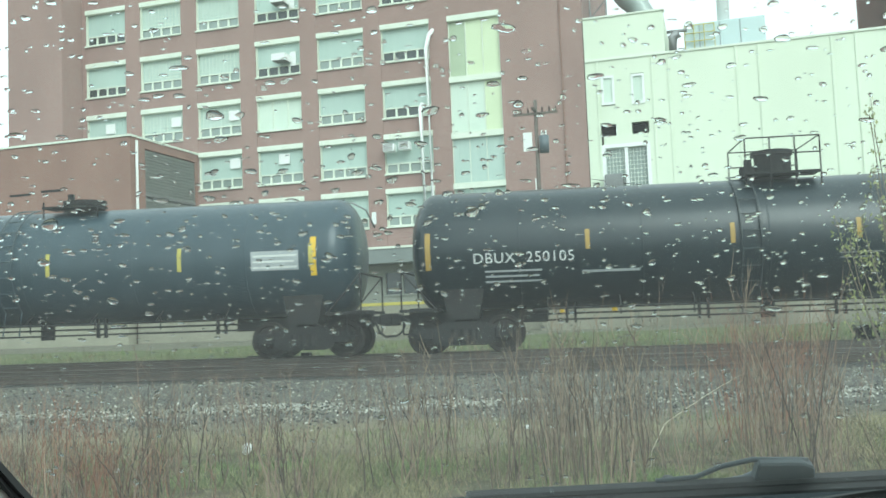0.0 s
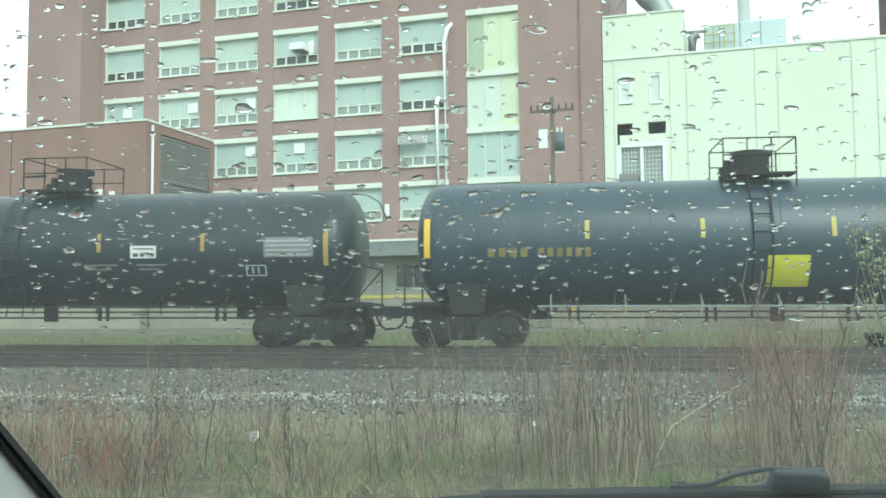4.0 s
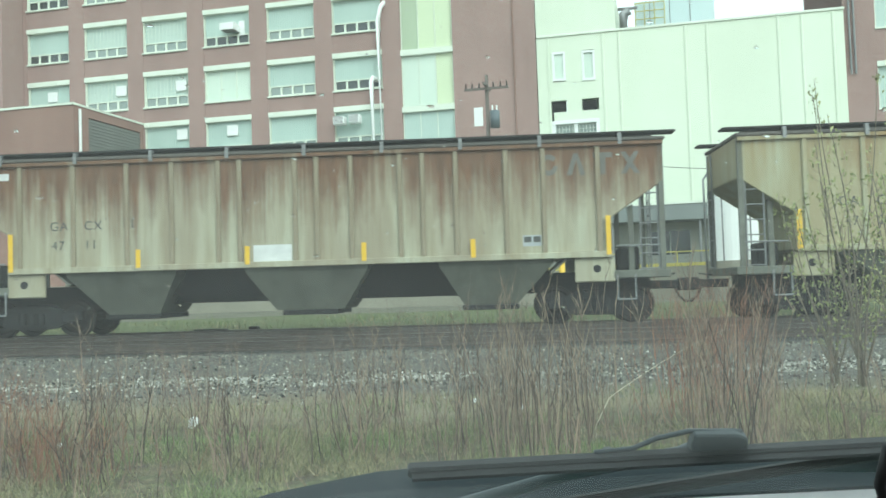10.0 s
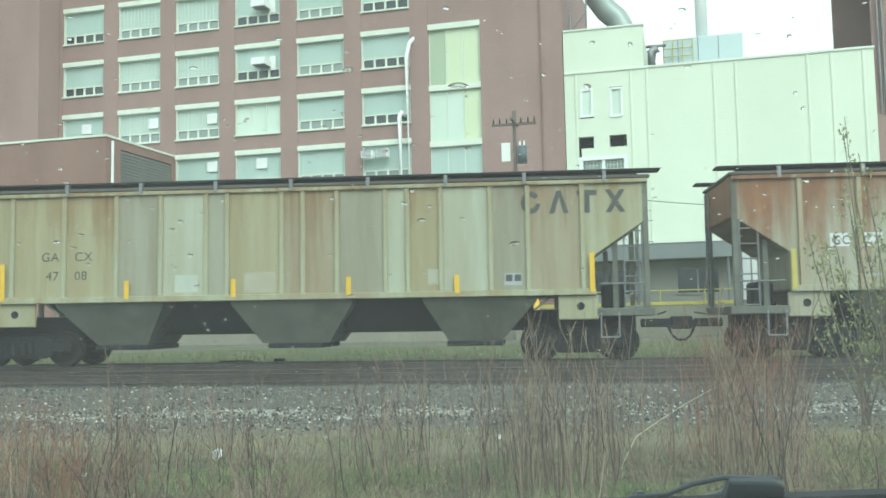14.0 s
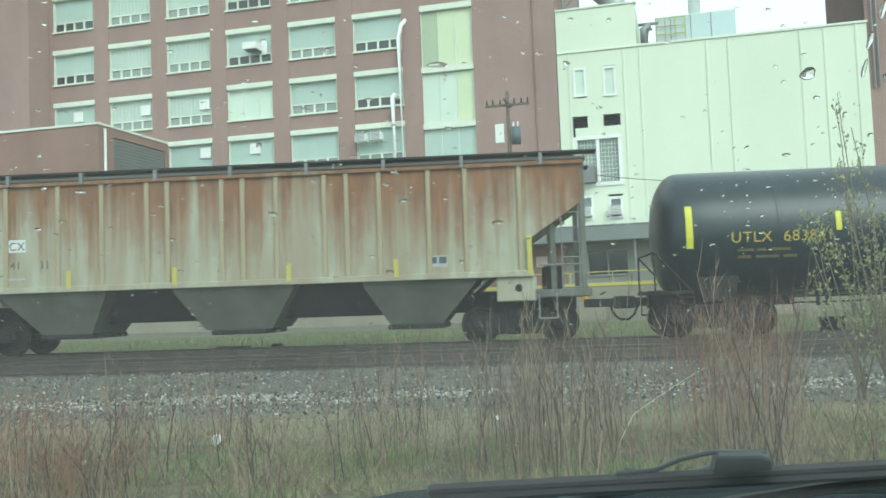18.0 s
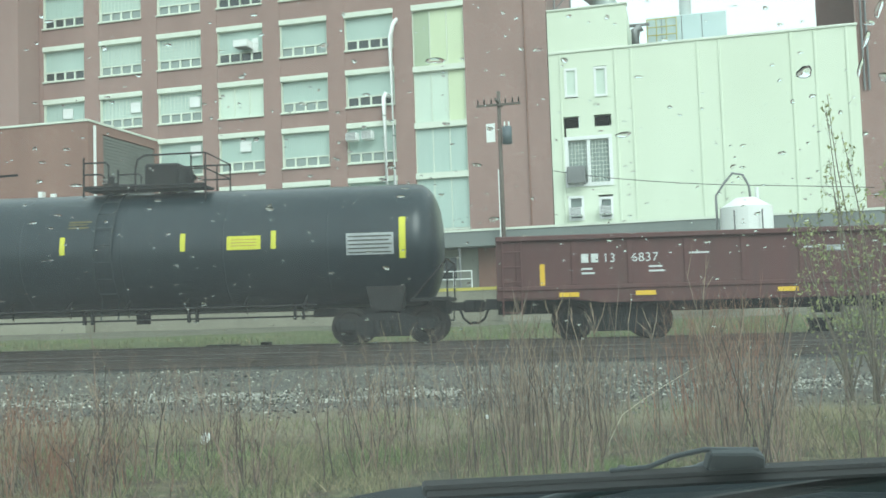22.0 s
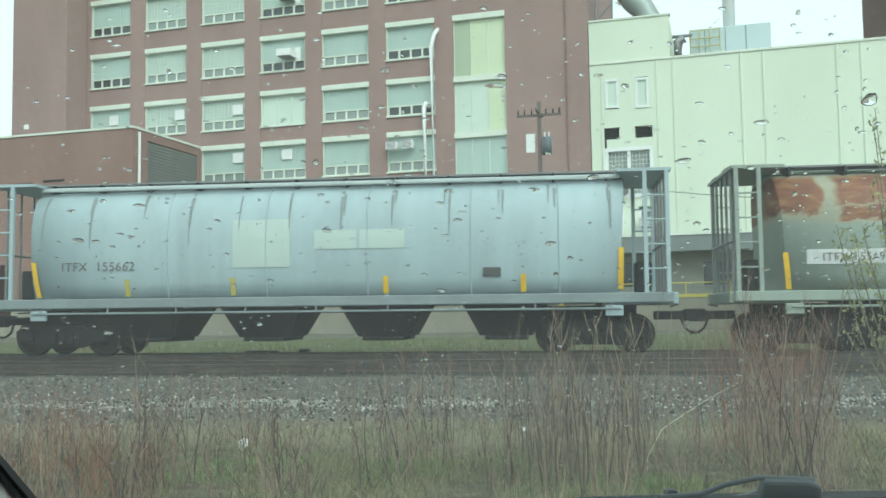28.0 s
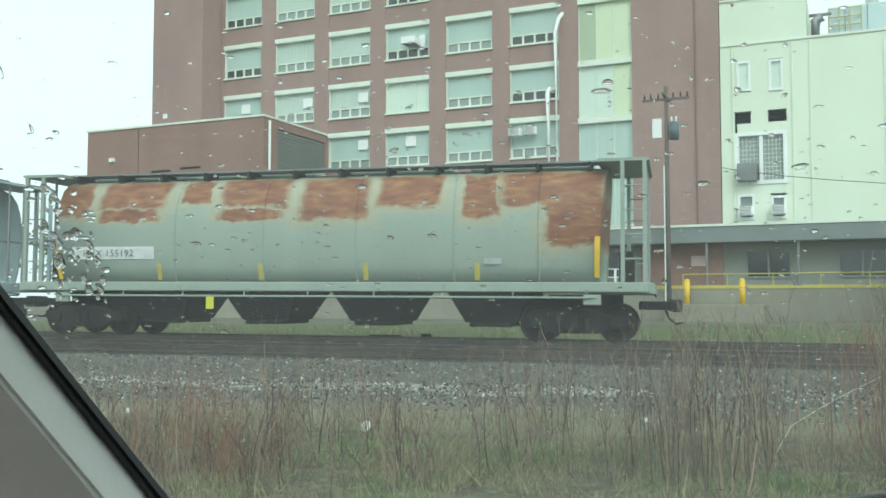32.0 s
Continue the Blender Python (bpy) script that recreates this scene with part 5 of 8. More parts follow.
def far_trees():
    rnd = random.Random(21)
    for tx, ty, th in ((-60, 92, 10), (-69, 96, 12), (-77, 90, 9), (-66, 118, 11), (-90, 110, 13), (-54, 124, 9)):
        t = thing("tree", pose(tx, ty, 0.3), "distant leafing tree beyond the works", "tree", "distant trees")
        wood = [([(0, 0, 0), (0.1, 0, th * 0.3), (0, 0.1, th * 0.6), (0.1, 0, th * 0.9)], 0.3)]
        tips = []
        for _ in range(26):
            z = th * rnd.uniform(0.3, 0.85)
            a, ln = rnd.uniform(0, 6.28), th * rnd.uniform(0.15, 0.34)
            q = (math.cos(a) * ln, math.sin(a) * ln, z + ln * 0.6)
            wood.append(([(0, 0, z), (q[0] * 0.5, q[1] * 0.5, z + ln * 0.2), q], 0.08))
            tips.append(q)
        piece("trunk", twig_mesh("trunk", wood, BARK), t)
        vs, fs = [], []
        for q in tips:
            for _ in range(55):
                c = Vector(q) * rnd.uniform(0.75, 1.05) + Vector((rnd.gauss(0, 0.6), rnd.gauss(0, 0.6), rnd.gauss(0, 0.5)))
                r = rnd.uniform(0.12, 0.26)
                e = Euler((rnd.uniform(0, 6), rnd.uniform(0, 6), 0)).to_matrix()
                k = len(vs)
                for v in ((-r, 0, 0), (0, -r, 0), (r, 0, 0), (0, r, 0)):
                    vs.append(tuple(c + e @ Vector(v)))
                fs.append((k, k + 1, k + 2, k + 3))
        me = bpy.data.meshes.new("crown")
        me.from_pydata(vs, [], fs)
        me.materials.append(plant_paint("far_foliage", (0.09, 0.11, 0.05), (0.16, 0.17, 0.08)))
        piece("crown", me, t)
    p = thing("power_pole", pose(-57, 88, 0.3), "distant wooden power pole with crossarms", "utility pole")
    bm = bmesh.new()
    rod(bm, (0, 0, 0), (0, 0, 15), 0.17, 8, 0.11)
    part("pole", bm, BARK, p)
    for z in (13.2, 14.4):
        part("crossarm", boxes((-1.4, 1.4, -0.08, 0.08, z, z + 0.14)), BARK, p)


far_trees()


# ---- the train ----
CARS = []  # (thing, centre of the car along the train)
WHEELSETS = []
WHEEL_R = 0.44


def lathe(bm, prof, seg=20):
    """Turns (position, radius) about the x axis."""
    rings = []
    for x, r in prof:
        rings.append([bm.verts.new((x, r * math.cos(k * math.tau / seg), r * math.sin(k * math.tau / seg))) for k in range(seg)] if r > 1e-4 else [bm.verts.new((x, 0, 0))])
    for a, b in zip(rings, rings[1:]):
        for k in range(seg):
            p, q = (k, (k + 1) % seg)
            if len(a) == 1:
                bm.faces.new((a[0], b[q], b[p]))
            elif len(b) == 1:
                bm.faces.new((a[p], a[q], b[0]))
            else:
                bm.faces.new((a[p], a[q], b[q], b[p]))
    bmesh.ops.recalc_face_normals(bm, faces=bm.faces)
    return bm


def wheel_mesh():
    bm = bmesh.new()
    prof = [(-0.07, 0.09), (-0.06, 0.14), (-0.02, 0.19), (-0.02, 0.33), (-0.06, 0.36), (-0.07, WHEEL_R), (0.04, WHEEL_R - 0.01), (0.07, WHEEL_R + 0.025), (0.075, 0.36), (0.03, 0.33), (0.03, 0.19), (0.08, 0.14), (0.08, 0.09)]
    for side in (-0.76, 0.76):
        sub = bmesh.new()
        lathe(sub, [(x if side < 0 else -x, r) for x, r in prof], 24)
        bmesh.ops.transform(sub, matrix=Matrix.Rotation(radians(90), 4, "Z") @ Matrix.Translation((side, 0, 0)), verts=sub.verts)
        me = bpy.data.meshes.new("tmp")
        sub.to_mesh(me)
        sub.free()
        bm.from_mesh(me)
        bpy.data.meshes.remove(me)
    rod(bm, (0, -1.05, 0), (0, 1.05, 0), 0.085, 10)
    for s in (-1, 1):
        rod(bm, (0, s * 1.0, 0), (0, s * 1.13, 0), 0.13, 6)
        for k in range(3):
            a = k * math.tau / 3
            box(bm, 0.1 * math.cos(a) - 0.02, 0.1 * math.cos(a) + 0.02, s * 1.12 - 0.03, s * 1.12 + 0.03, 0.1 * math.sin(a) - 0.02, 0.1 * math.sin(a) + 0.02)
    return bm


SHARED = {}


def shared(key, name, make, mat, parent, m=None, label="", smooth=False):
    """A part whose mesh is built once."""
    if key not in SHARED:
        SHARED[key] = part(name, make(), mat, parent, label, smooth, m).data
        return parent.children[-1] if parent.children else None
    return piece(name, SHARED[key], parent, label, m)


def side_frame():
    bm = bmesh.new()
    prism(bm, [(-1.2, 0.62), (-0.75, 0.62), (-0.45, 0.74), (0.45, 0.74), (0.75, 0.62), (1.2, 0.62), (1.2, 0.42), (0.95, 0.38), (0.5, 0.2), (-0.5, 0.2), (-0.95, 0.38), (-1.2, 0.42)], -0.09, 0.09)
    for x in (-0.915, 0.915):
        box(bm, x - 0.2, x + 0.2, -0.13, 0.13, 0.34, 0.6, 0.03)
    for x in (-0.22, 0, 0.22):
        rod(bm, (x, -0.13, 0.3), (x, -0.13, 0.58), 0.085, 10)
    return bm


def truck(car, x):
    t = new("truck")
    t.parent = car
    t.matrix_basis = pose(x, 0, 0)
    for s in (-1, 1):
        shared("side_frame", "side_frame", side_frame, DARK, t, pose(0, s * 1.02, 0))
    shared("bolster", "bolster", lambda: boxes((-0.22, 0.22, -1.0, 1.0, 0.42, 0.78), bevel=0.03), DARK, t, pose(0, 0, 0))
    for w in (-0.915, 0.915):
        m = pose(w, 0, WHEEL_R)
        shared("wheelset", "wheelset", wheel_mesh, WHEEL, t, m)
        ws = [c for c in t.children if c.name.startswith("wheelset")][-1]
        ws.matrix_basis = m
        WHEELSETS.append((ws, w))
    for s in (-1, 1):
        shared("brake_beam", "brake_beam", lambda: boxes((-0.04, 0.04, -0.8, 0.8, 0.3, 0.42)), DARK, t, pose(s * 0.42, 0, 0))
    return t


def coupler_mesh():
    bm = bmesh.new()
    box(bm, -0.1, 0.75, -0.1, 0.1, -0.1, 0.1, 0.02)
    box(bm, 0.6, 0.9, -0.17, 0.12, -0.15, 0.15, 0.03)
    tube(bm, [(0.5, -0.15, -0.05), (0.6, -0.2, -0.3), (0.75, -0.18, -0.42), (0.92, -0.12, -0.4)], 0.03, 6)
    rod(bm, (0.3, -1.3, 0.25), (0.3, 0, 0.2), 0.018, 6)
    return bm


def car(name, left, right, label, group="cars of the freight train", category="railcar"):
    mid = (left + right) / 2
    c = thing(name, TRACK @ pose(mid, 1.55, 0), label, category, group)
    CARS.append((c, mid))
    half = (right - left) / 2
    for s in (-1, 1):
        shared("coupler", "coupler", coupler_mesh, DARK, c, pose(s * (half - 0.85), 0, 0.85, 0, 0, 0 if s > 0 else 180))
    return c, mid


def reflector(c, x, z0, z1, y=-1.6, mat=None, lean=0, roll=0, w=0.11):
    part("reflector_strip", boxes((-w / 2, w / 2, -0.006, 0.002, 0, z1 - z0)), mat or YELLOW, c, m=pose(x, y, z0, roll, lean, 0))


def ladder(c, x, y, z0, z1, w=0.42, turn=0, mat=None):
    bm = bmesh.new()
    for s in (-w / 2, w / 2):
        rod(bm, (s, 0, z0), (s, 0, z1), 0.022, 6)
    n = int((z1 - z0) / 0.34)
    for i in range(n + 1):
        z = z0 + 0.08 + i * 0.34
        rod(bm, (-w / 2, 0, z), (w / 2, 0, z), 0.016, 6)
    part("ladder", bm, mat or STEEL, c, m=pose(x, y, 0, 0, 0, turn))


POSTS = (-6.73, -5.45, -4.17, -3.1, -2.0, -1.5, -0.2, 0.3, 1.1, 2.23, 2.75, 3.51, 4.65, 5.5, 6.73)


def ribbed_hopper(name, left, right, paint, label, marks, strips=YELLOW, roof_mat=None, post_mat=None, panels=()):
    """A three-bay covered hopper with outside posts and sloped ends."""
    c, mid = car(name, left, right, label)
    L, e, y = 8.2, 6.98, 1.5
    bm = bmesh.new()
    prism(bm, [(-L, 4.12), (-L, 3.2), (-e, 2.38), (-e, 1.55), (e, 1.55), (e, 2.38), (L, 3.2), (L, 4.12)], -y, y)
    bmesh.ops.bevel(bm, geom=bm.edges[:], offset=0.02, segments=1, affect="EDGES")
    part("body", bm, paint, c, "weathered steel hopper body")
    rm = roof_mat or DARK
    bm = bmesh.new()
    for a, b, w, z0, z1 in ((-L - 0.05, L + 0.05, 1.58, 4.12, 4.2),):
        box(bm, a, b, -w, w, z0, z1, 0.02)
    prism(bm, [(-L, 4.2), (L, 4.2), (L - 0.2, 4.3), (-L + 0.2, 4.3)], -1.1, 1.1)
    part("roof", bm, worn("rusty_roof", (0.12, 0.105, 0.09), (0.07, 0.065, 0.06), 0.8), c, "dark grimy roof")
    for i in range(9):
        x = -7.2 + i * 1.8
        part("roof_bracket", boxes((x, x + 0.08, -1.62, -1.5, 4.05, 4.3)), STEEL, c)
    part("running_board", boxes((-L - 0.3, L + 0.3, -1.55, -1.05, 4.3, 4.34), (-L - 0.3, L + 0.3, 1.05, 1.55, 4.3, 4.34)), DARK, c, "dark roof walkway")
    for x in (-5.6, -1.9, 1.9, 5.6):
        part("hatch", boxes((x - 1.6, x + 1.6, -0.4, 0.4, 4.3, 4.42), bevel=0.04), rm, c)
    post = None
    for x in POSTS:
        for s in (-1, 1):
            m = pose(x, s * y, 0, 0, 0, 0 if s < 0 else 180)
            if post is None:
                post = part("side_post", boxes((-0.055, 0.055, -0.06, 0, 1.62, 4.05), bevel=0.015), post_mat or paint, c, m=m)
            else:
                piece("side_post", post.data, c, m=m)
    for a, b, mat in zip(POSTS, POSTS[1:], panels):
        part("side_panel", boxes((a + 0.055, b - 0.055, -y - 0.004, -y + 0.01, 1.645, 4.015)), mat, c, "weathered side sheet between two posts")
    for s in (-1, 1):
        part("sill", boxes((-e - 0.02, e + 0.02, min(s * y, s * (y + 0.1)), max(s * y, s * (y + 0.1)), 1.5, 1.64), bevel=0.012), paint, c)
        part("top_chord", boxes((-L, L, min(s * y, s * (y + 0.08)), max(s * y, s * (y + 0.08)), 4.02, 4.11), bevel=0.012), paint, c)
    # discharge bays
    for x0, x1, b0, b1 in ((-5.7, -3.05, -4.85, -3.62), (-1.45, 1.45, -0.8, 0.8), (3.05, 5.7, 3.62, 4.85)):
        bm = bmesh.new()
        h0, h1, x = 1.54, 0.5, (b0 + b1) / 2
        rings = [[bm.verts.new(p) for p in ((u0, -w, z), (u1, -w, z), (u1, w, z), (u0, w, z))] for u0, u1, w, z in ((x0, x1, 1.44, h0), (x0 * 0.96 + b0 * 0.04, x1 * 0.96 + b1 * 0.04, 1.42, h0 - 0.14), (b0, b1, 0.95, h1))]
        for p, q in zip(rings, rings[1:]):
            for i in range(4):
                bm.faces.new((p[i], p[(i + 1) % 4], q[(i + 1) % 4], q[i]))
        bm.faces.new(rings[0])
        bm.faces.new(rings[-1])
        bmesh.ops.recalc_face_normals(bm, faces=bm.faces)
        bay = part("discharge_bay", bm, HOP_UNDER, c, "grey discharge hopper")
        part("gate", boxes((x - 0.66, x + 0.66, -1.0, 1.0, 0.38, 0.5), bevel=0.02), DARK, bay)
    # the second, wide box is added to darken the shaded gaps between bays
    part("center_sill", boxes((-8.0, 8.0, -0.3, 0.3, 0.72, 1.2), (-5.6, 5.6, -0.75, 0.75, 0.92, 1.53)), DARK, c, "dark underframe with a filler block between the bays")
    for s in (-1, 1):
        # slope sheet, end platform and corner irons
        bm = bmesh.new()
        v = [bm.verts.new((s * x, yy, z)) for x, z in ((e - 0.02, 2.36), (5.6, 1.2)) for yy in (-1.45, 1.45)]
        bm.faces.new((v[0], v[1], v[3], v[2]))
        bm.normal_update()
        bmesh.ops.solidify(bm, geom=bm.faces[:], thickness=0.05)
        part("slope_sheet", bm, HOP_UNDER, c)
        for yy in (-1.5, 1.42):
            part("jack_pad", boxes((min(s * 6.15, s * 7.05), max(s * 6.15, s * 7.05), yy, yy + 0.08, 0.95, 1.5), bevel=0.02), paint, c, "pale side bearing plate")
            bm = bmesh.new()
            rod(bm, (s * 6.65, yy - 0.01, 1.25), (s * 6.65, yy + 0.02, 1.25), 0.09, 12)
            part("lift_hole", bm, DARK, c)
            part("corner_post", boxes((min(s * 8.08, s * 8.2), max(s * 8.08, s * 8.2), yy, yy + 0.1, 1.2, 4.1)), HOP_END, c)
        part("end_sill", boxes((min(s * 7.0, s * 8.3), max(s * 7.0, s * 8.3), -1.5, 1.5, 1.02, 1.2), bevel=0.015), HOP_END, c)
        bm = bmesh.new()
        prism(bm, [(s * 7.4, 1.2), (s * 7.52, 1.2), (s * 7.52, 2.7), (s * 7.4, 2.65)], -1.3, -1.22)
        prism(bm, [(s * 7.4, 1.2), (s * 7.52, 1.2), (s * 7.52, 2.7), (s * 7.4, 2.65)], 1.22, 1.3)
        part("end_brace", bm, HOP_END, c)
        ladder(c, s * 7.85, -1.46, 1.15, 4.05, 0.4, mat=STEEL)
        ladder(c, s * 8.25, 1.1, 1.15, 4.05, 0.4, 90, mat=STEEL)
        bm = bmesh.new()
        rod(bm, (s * 7.1, -1.5, 1.75), (s * 8.1, -1.5, 1.75), 0.02, 6)
        rod(bm, (s * 7.1, -1.5, 0.55), (s * 7.1, -1.5, 1.1), 0.02, 6)
        rod(bm, (s * 7.5, -1.5, 0.55), (s * 7.5, -1.5, 1.1), 0.02, 6)
        rod(bm, (s * 7.1, -1.5, 0.55), (s * 7.5, -1.5, 0.55), 0.02, 6)
        part("grab_iron", bm, STEEL, c)
        part("brake_gear", boxes((min(s * 7.2, s * 7.7), max(s * 7.2, s * 7.7), -0.9, -0.35, 1.2, 1.75), bevel=0.05), DARK, c)
        truck(c, s * 6.65)
        reflector(c, s * 6.92, 1.56, 2.44, -1.602, strips)
    for x in (-3.88, -1.32, 1.38, 3.87):
        reflector(c, x, 1.58, 2.0, -1.604, strips)
    marks(c)
    return c


def data_panel(c, x0, x1, z0, z1):
    """A small pale stencilled plate with two dark squares."""
    p = part("stencil_panel", boxes((x0, x1, -1.507, -1.49, z0, z1)), GREY_MARK, c, "small stencilled data panel")
    w = (x1 - x0) / 2
    part("lettering", boxes(*[(x0 + k * w + 0.03, x0 + (k + 1) * w - 0.02, -1.511, -1.507, z0 + 0.09, z1 - 0.03) for k in (0, 1)]), BLACK_MARK, p)


def emblem_row(c, x, z, h, mat, label):
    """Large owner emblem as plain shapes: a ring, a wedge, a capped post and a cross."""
    y, w, t = -1.502, h * 0.86, h * 0.24

    def flat(name, outline, inner=()):
        bm = bmesh.new()
        for poly in (outline, *inner):
            prism(bm, poly, y - 0.006, y)
        part(name, bm, mat, c, label)
    bm = bmesh.new()
    for k in range(11):
        a0, a1 = radians(35 + k * 29), radians(35 + (k + 1) * 29)
        q = [(x + w / 2 + math.cos(a) * r * w, z + h / 2 + math.sin(a) * r * h) for a, r in ((a0, 0.5), (a1, 0.5), (a1, 0.26), (a0, 0.26))]
        prism(bm, q, y - 0.006, y)
    part("emblem", bm, mat, c, label)
    x += w * 1.42
    flat("emblem", [(x, z), (x + t, z), (x + w * 0.62, z + h), (x + w * 0.38, z + h)], [[(x + w - t, z), (x + w, z), (x + w * 0.62, z + h), (x + w * 0.5, z + h * 0.8)]])
    x += w * 1.42
    flat("emblem", [(x + w / 2 - t / 2, z), (x + w / 2 + t / 2, z), (x + w / 2 + t / 2, z + h - t), (x + w / 2 - t / 2, z + h - t)], [[(x, z + h - t), (x + w, z + h - t), (x + w, z + h), (x, z + h)]])
    x += w * 1.42
    flat("emblem", [(x, z), (x + t, z), (x + w, z + h), (x + w - t, z + h)], [[(x + w - t, z), (x + w, z), (x + t, z + h), (x, z + h)]])


def marks_a(c):
    letters(c, "GA", -6.02, -1.505, 2.5, 0.30, BLACK_MARK)
    letters(c, "CX", -5.2, -1.505, 2.5, 0.30, BLACK_MARK)
    letters(c, "47", -5.98, -1.505, 2.05, 0.30, BLACK_MARK)
    letters(c, "11", -5.2, -1.505, 2.05, 0.30, BLACK_MARK)
    bars(c, -4.25, -1.505, 2.5, (0.03, -0.12, 0.03), 0.24, 0.02, BLACK_MARK)
    part("repair_patch", boxes((-1.2, -0.3, -1.507, -1.49, 1.62, 2.02)), WHITE_MARK, c, "white painted stencil panel")
    part("repair_patch", boxes((-8.2, -7.0, -1.507, -1.49, 3.72, 3.88)), WHITE_MARK, c)
    data_panel(c, 5.0, 5.42, 1.8, 2.05)
    emblem_row(c, 5.42, 3.38, 0.5, FADED_MARK, "large faded owner emblem")


def marks_b(c):
    letters(c, "GA", -6.02, -1.505, 2.5, 0.30, BLACK_MARK)
    letters(c, "CX", -5.2, -1.505, 2.5, 0.30, BLACK_MARK)
    letters(c, "47", -5.9, -1.505, 2.05, 0.30, BLACK_MARK)
    letters(c, "08", -5.2, -1.505, 2.05, 0.30, BLACK_MARK)
    part("repair_patch", boxes((-2.75, -2.2, -1.51, -1.49, 1.72, 2.12)), worn("mint_patch", (0.47, 0.51, 0.43), (0.40, 0.43, 0.36), 0.7, big=3), c, "pale green painted patch")
    part("repair_patch", boxes((-1.1, -0.35, -1.51, -1.49, 1.68, 2.15)), worn("cream_patch", (0.41, 0.39, 0.30), (0.34, 0.31, 0.22), 0.7, big=3), c, "cream stencil panel")
    bars(c, -0.75, -1.512, 1.98, (0.0, 0.0), 0.3, 0.02, BLACK_MARK)
    part("repair_patch", boxes((3.2, 3.85, -1.51, -1.49, 1.8, 2.15)), worn("dulled_patch", (0.40, 0.40, 0.31), (0.33, 0.32, 0.23), 0.7, big=3), c)
    data_panel(c, 4.95, 5.35, 1.75, 2.02)
    emblem_row(c, 5.35, 3.36, 0.52, BLACK_MARK, "large dark owner emblem")


def marks_c(c):
    for x in (-6.1, -5.42):
        part("lettering_panel", boxes((x, x + 0.44, -1.507, -1.49, 2.48, 2.78)), WHITE_MARK, c)
    letters(c, "GC", -6.07, -1.51, 2.53, 0.27, BLACK_MARK)
    letters(c, "CX", -5.39, -1.51, 2.53, 0.27, BLACK_MARK)
    letters(c, "11", -6.05, -1.505, 2.08, 0.26, BLACK_MARK)
    letters(c, "41", -5.36, -1.505, 2.08, 0.26, BLACK_MARK)
    letters(c, "31", -4.65, -1.505, 2.08, 0.26, BLACK_MARK)
    data_panel(c, 4.6, 5.05, 1.78, 2.05)
    bars(c, -5.4, -1.506, 1.82, (0.4,), 0.05, 0, GREY_MARK)


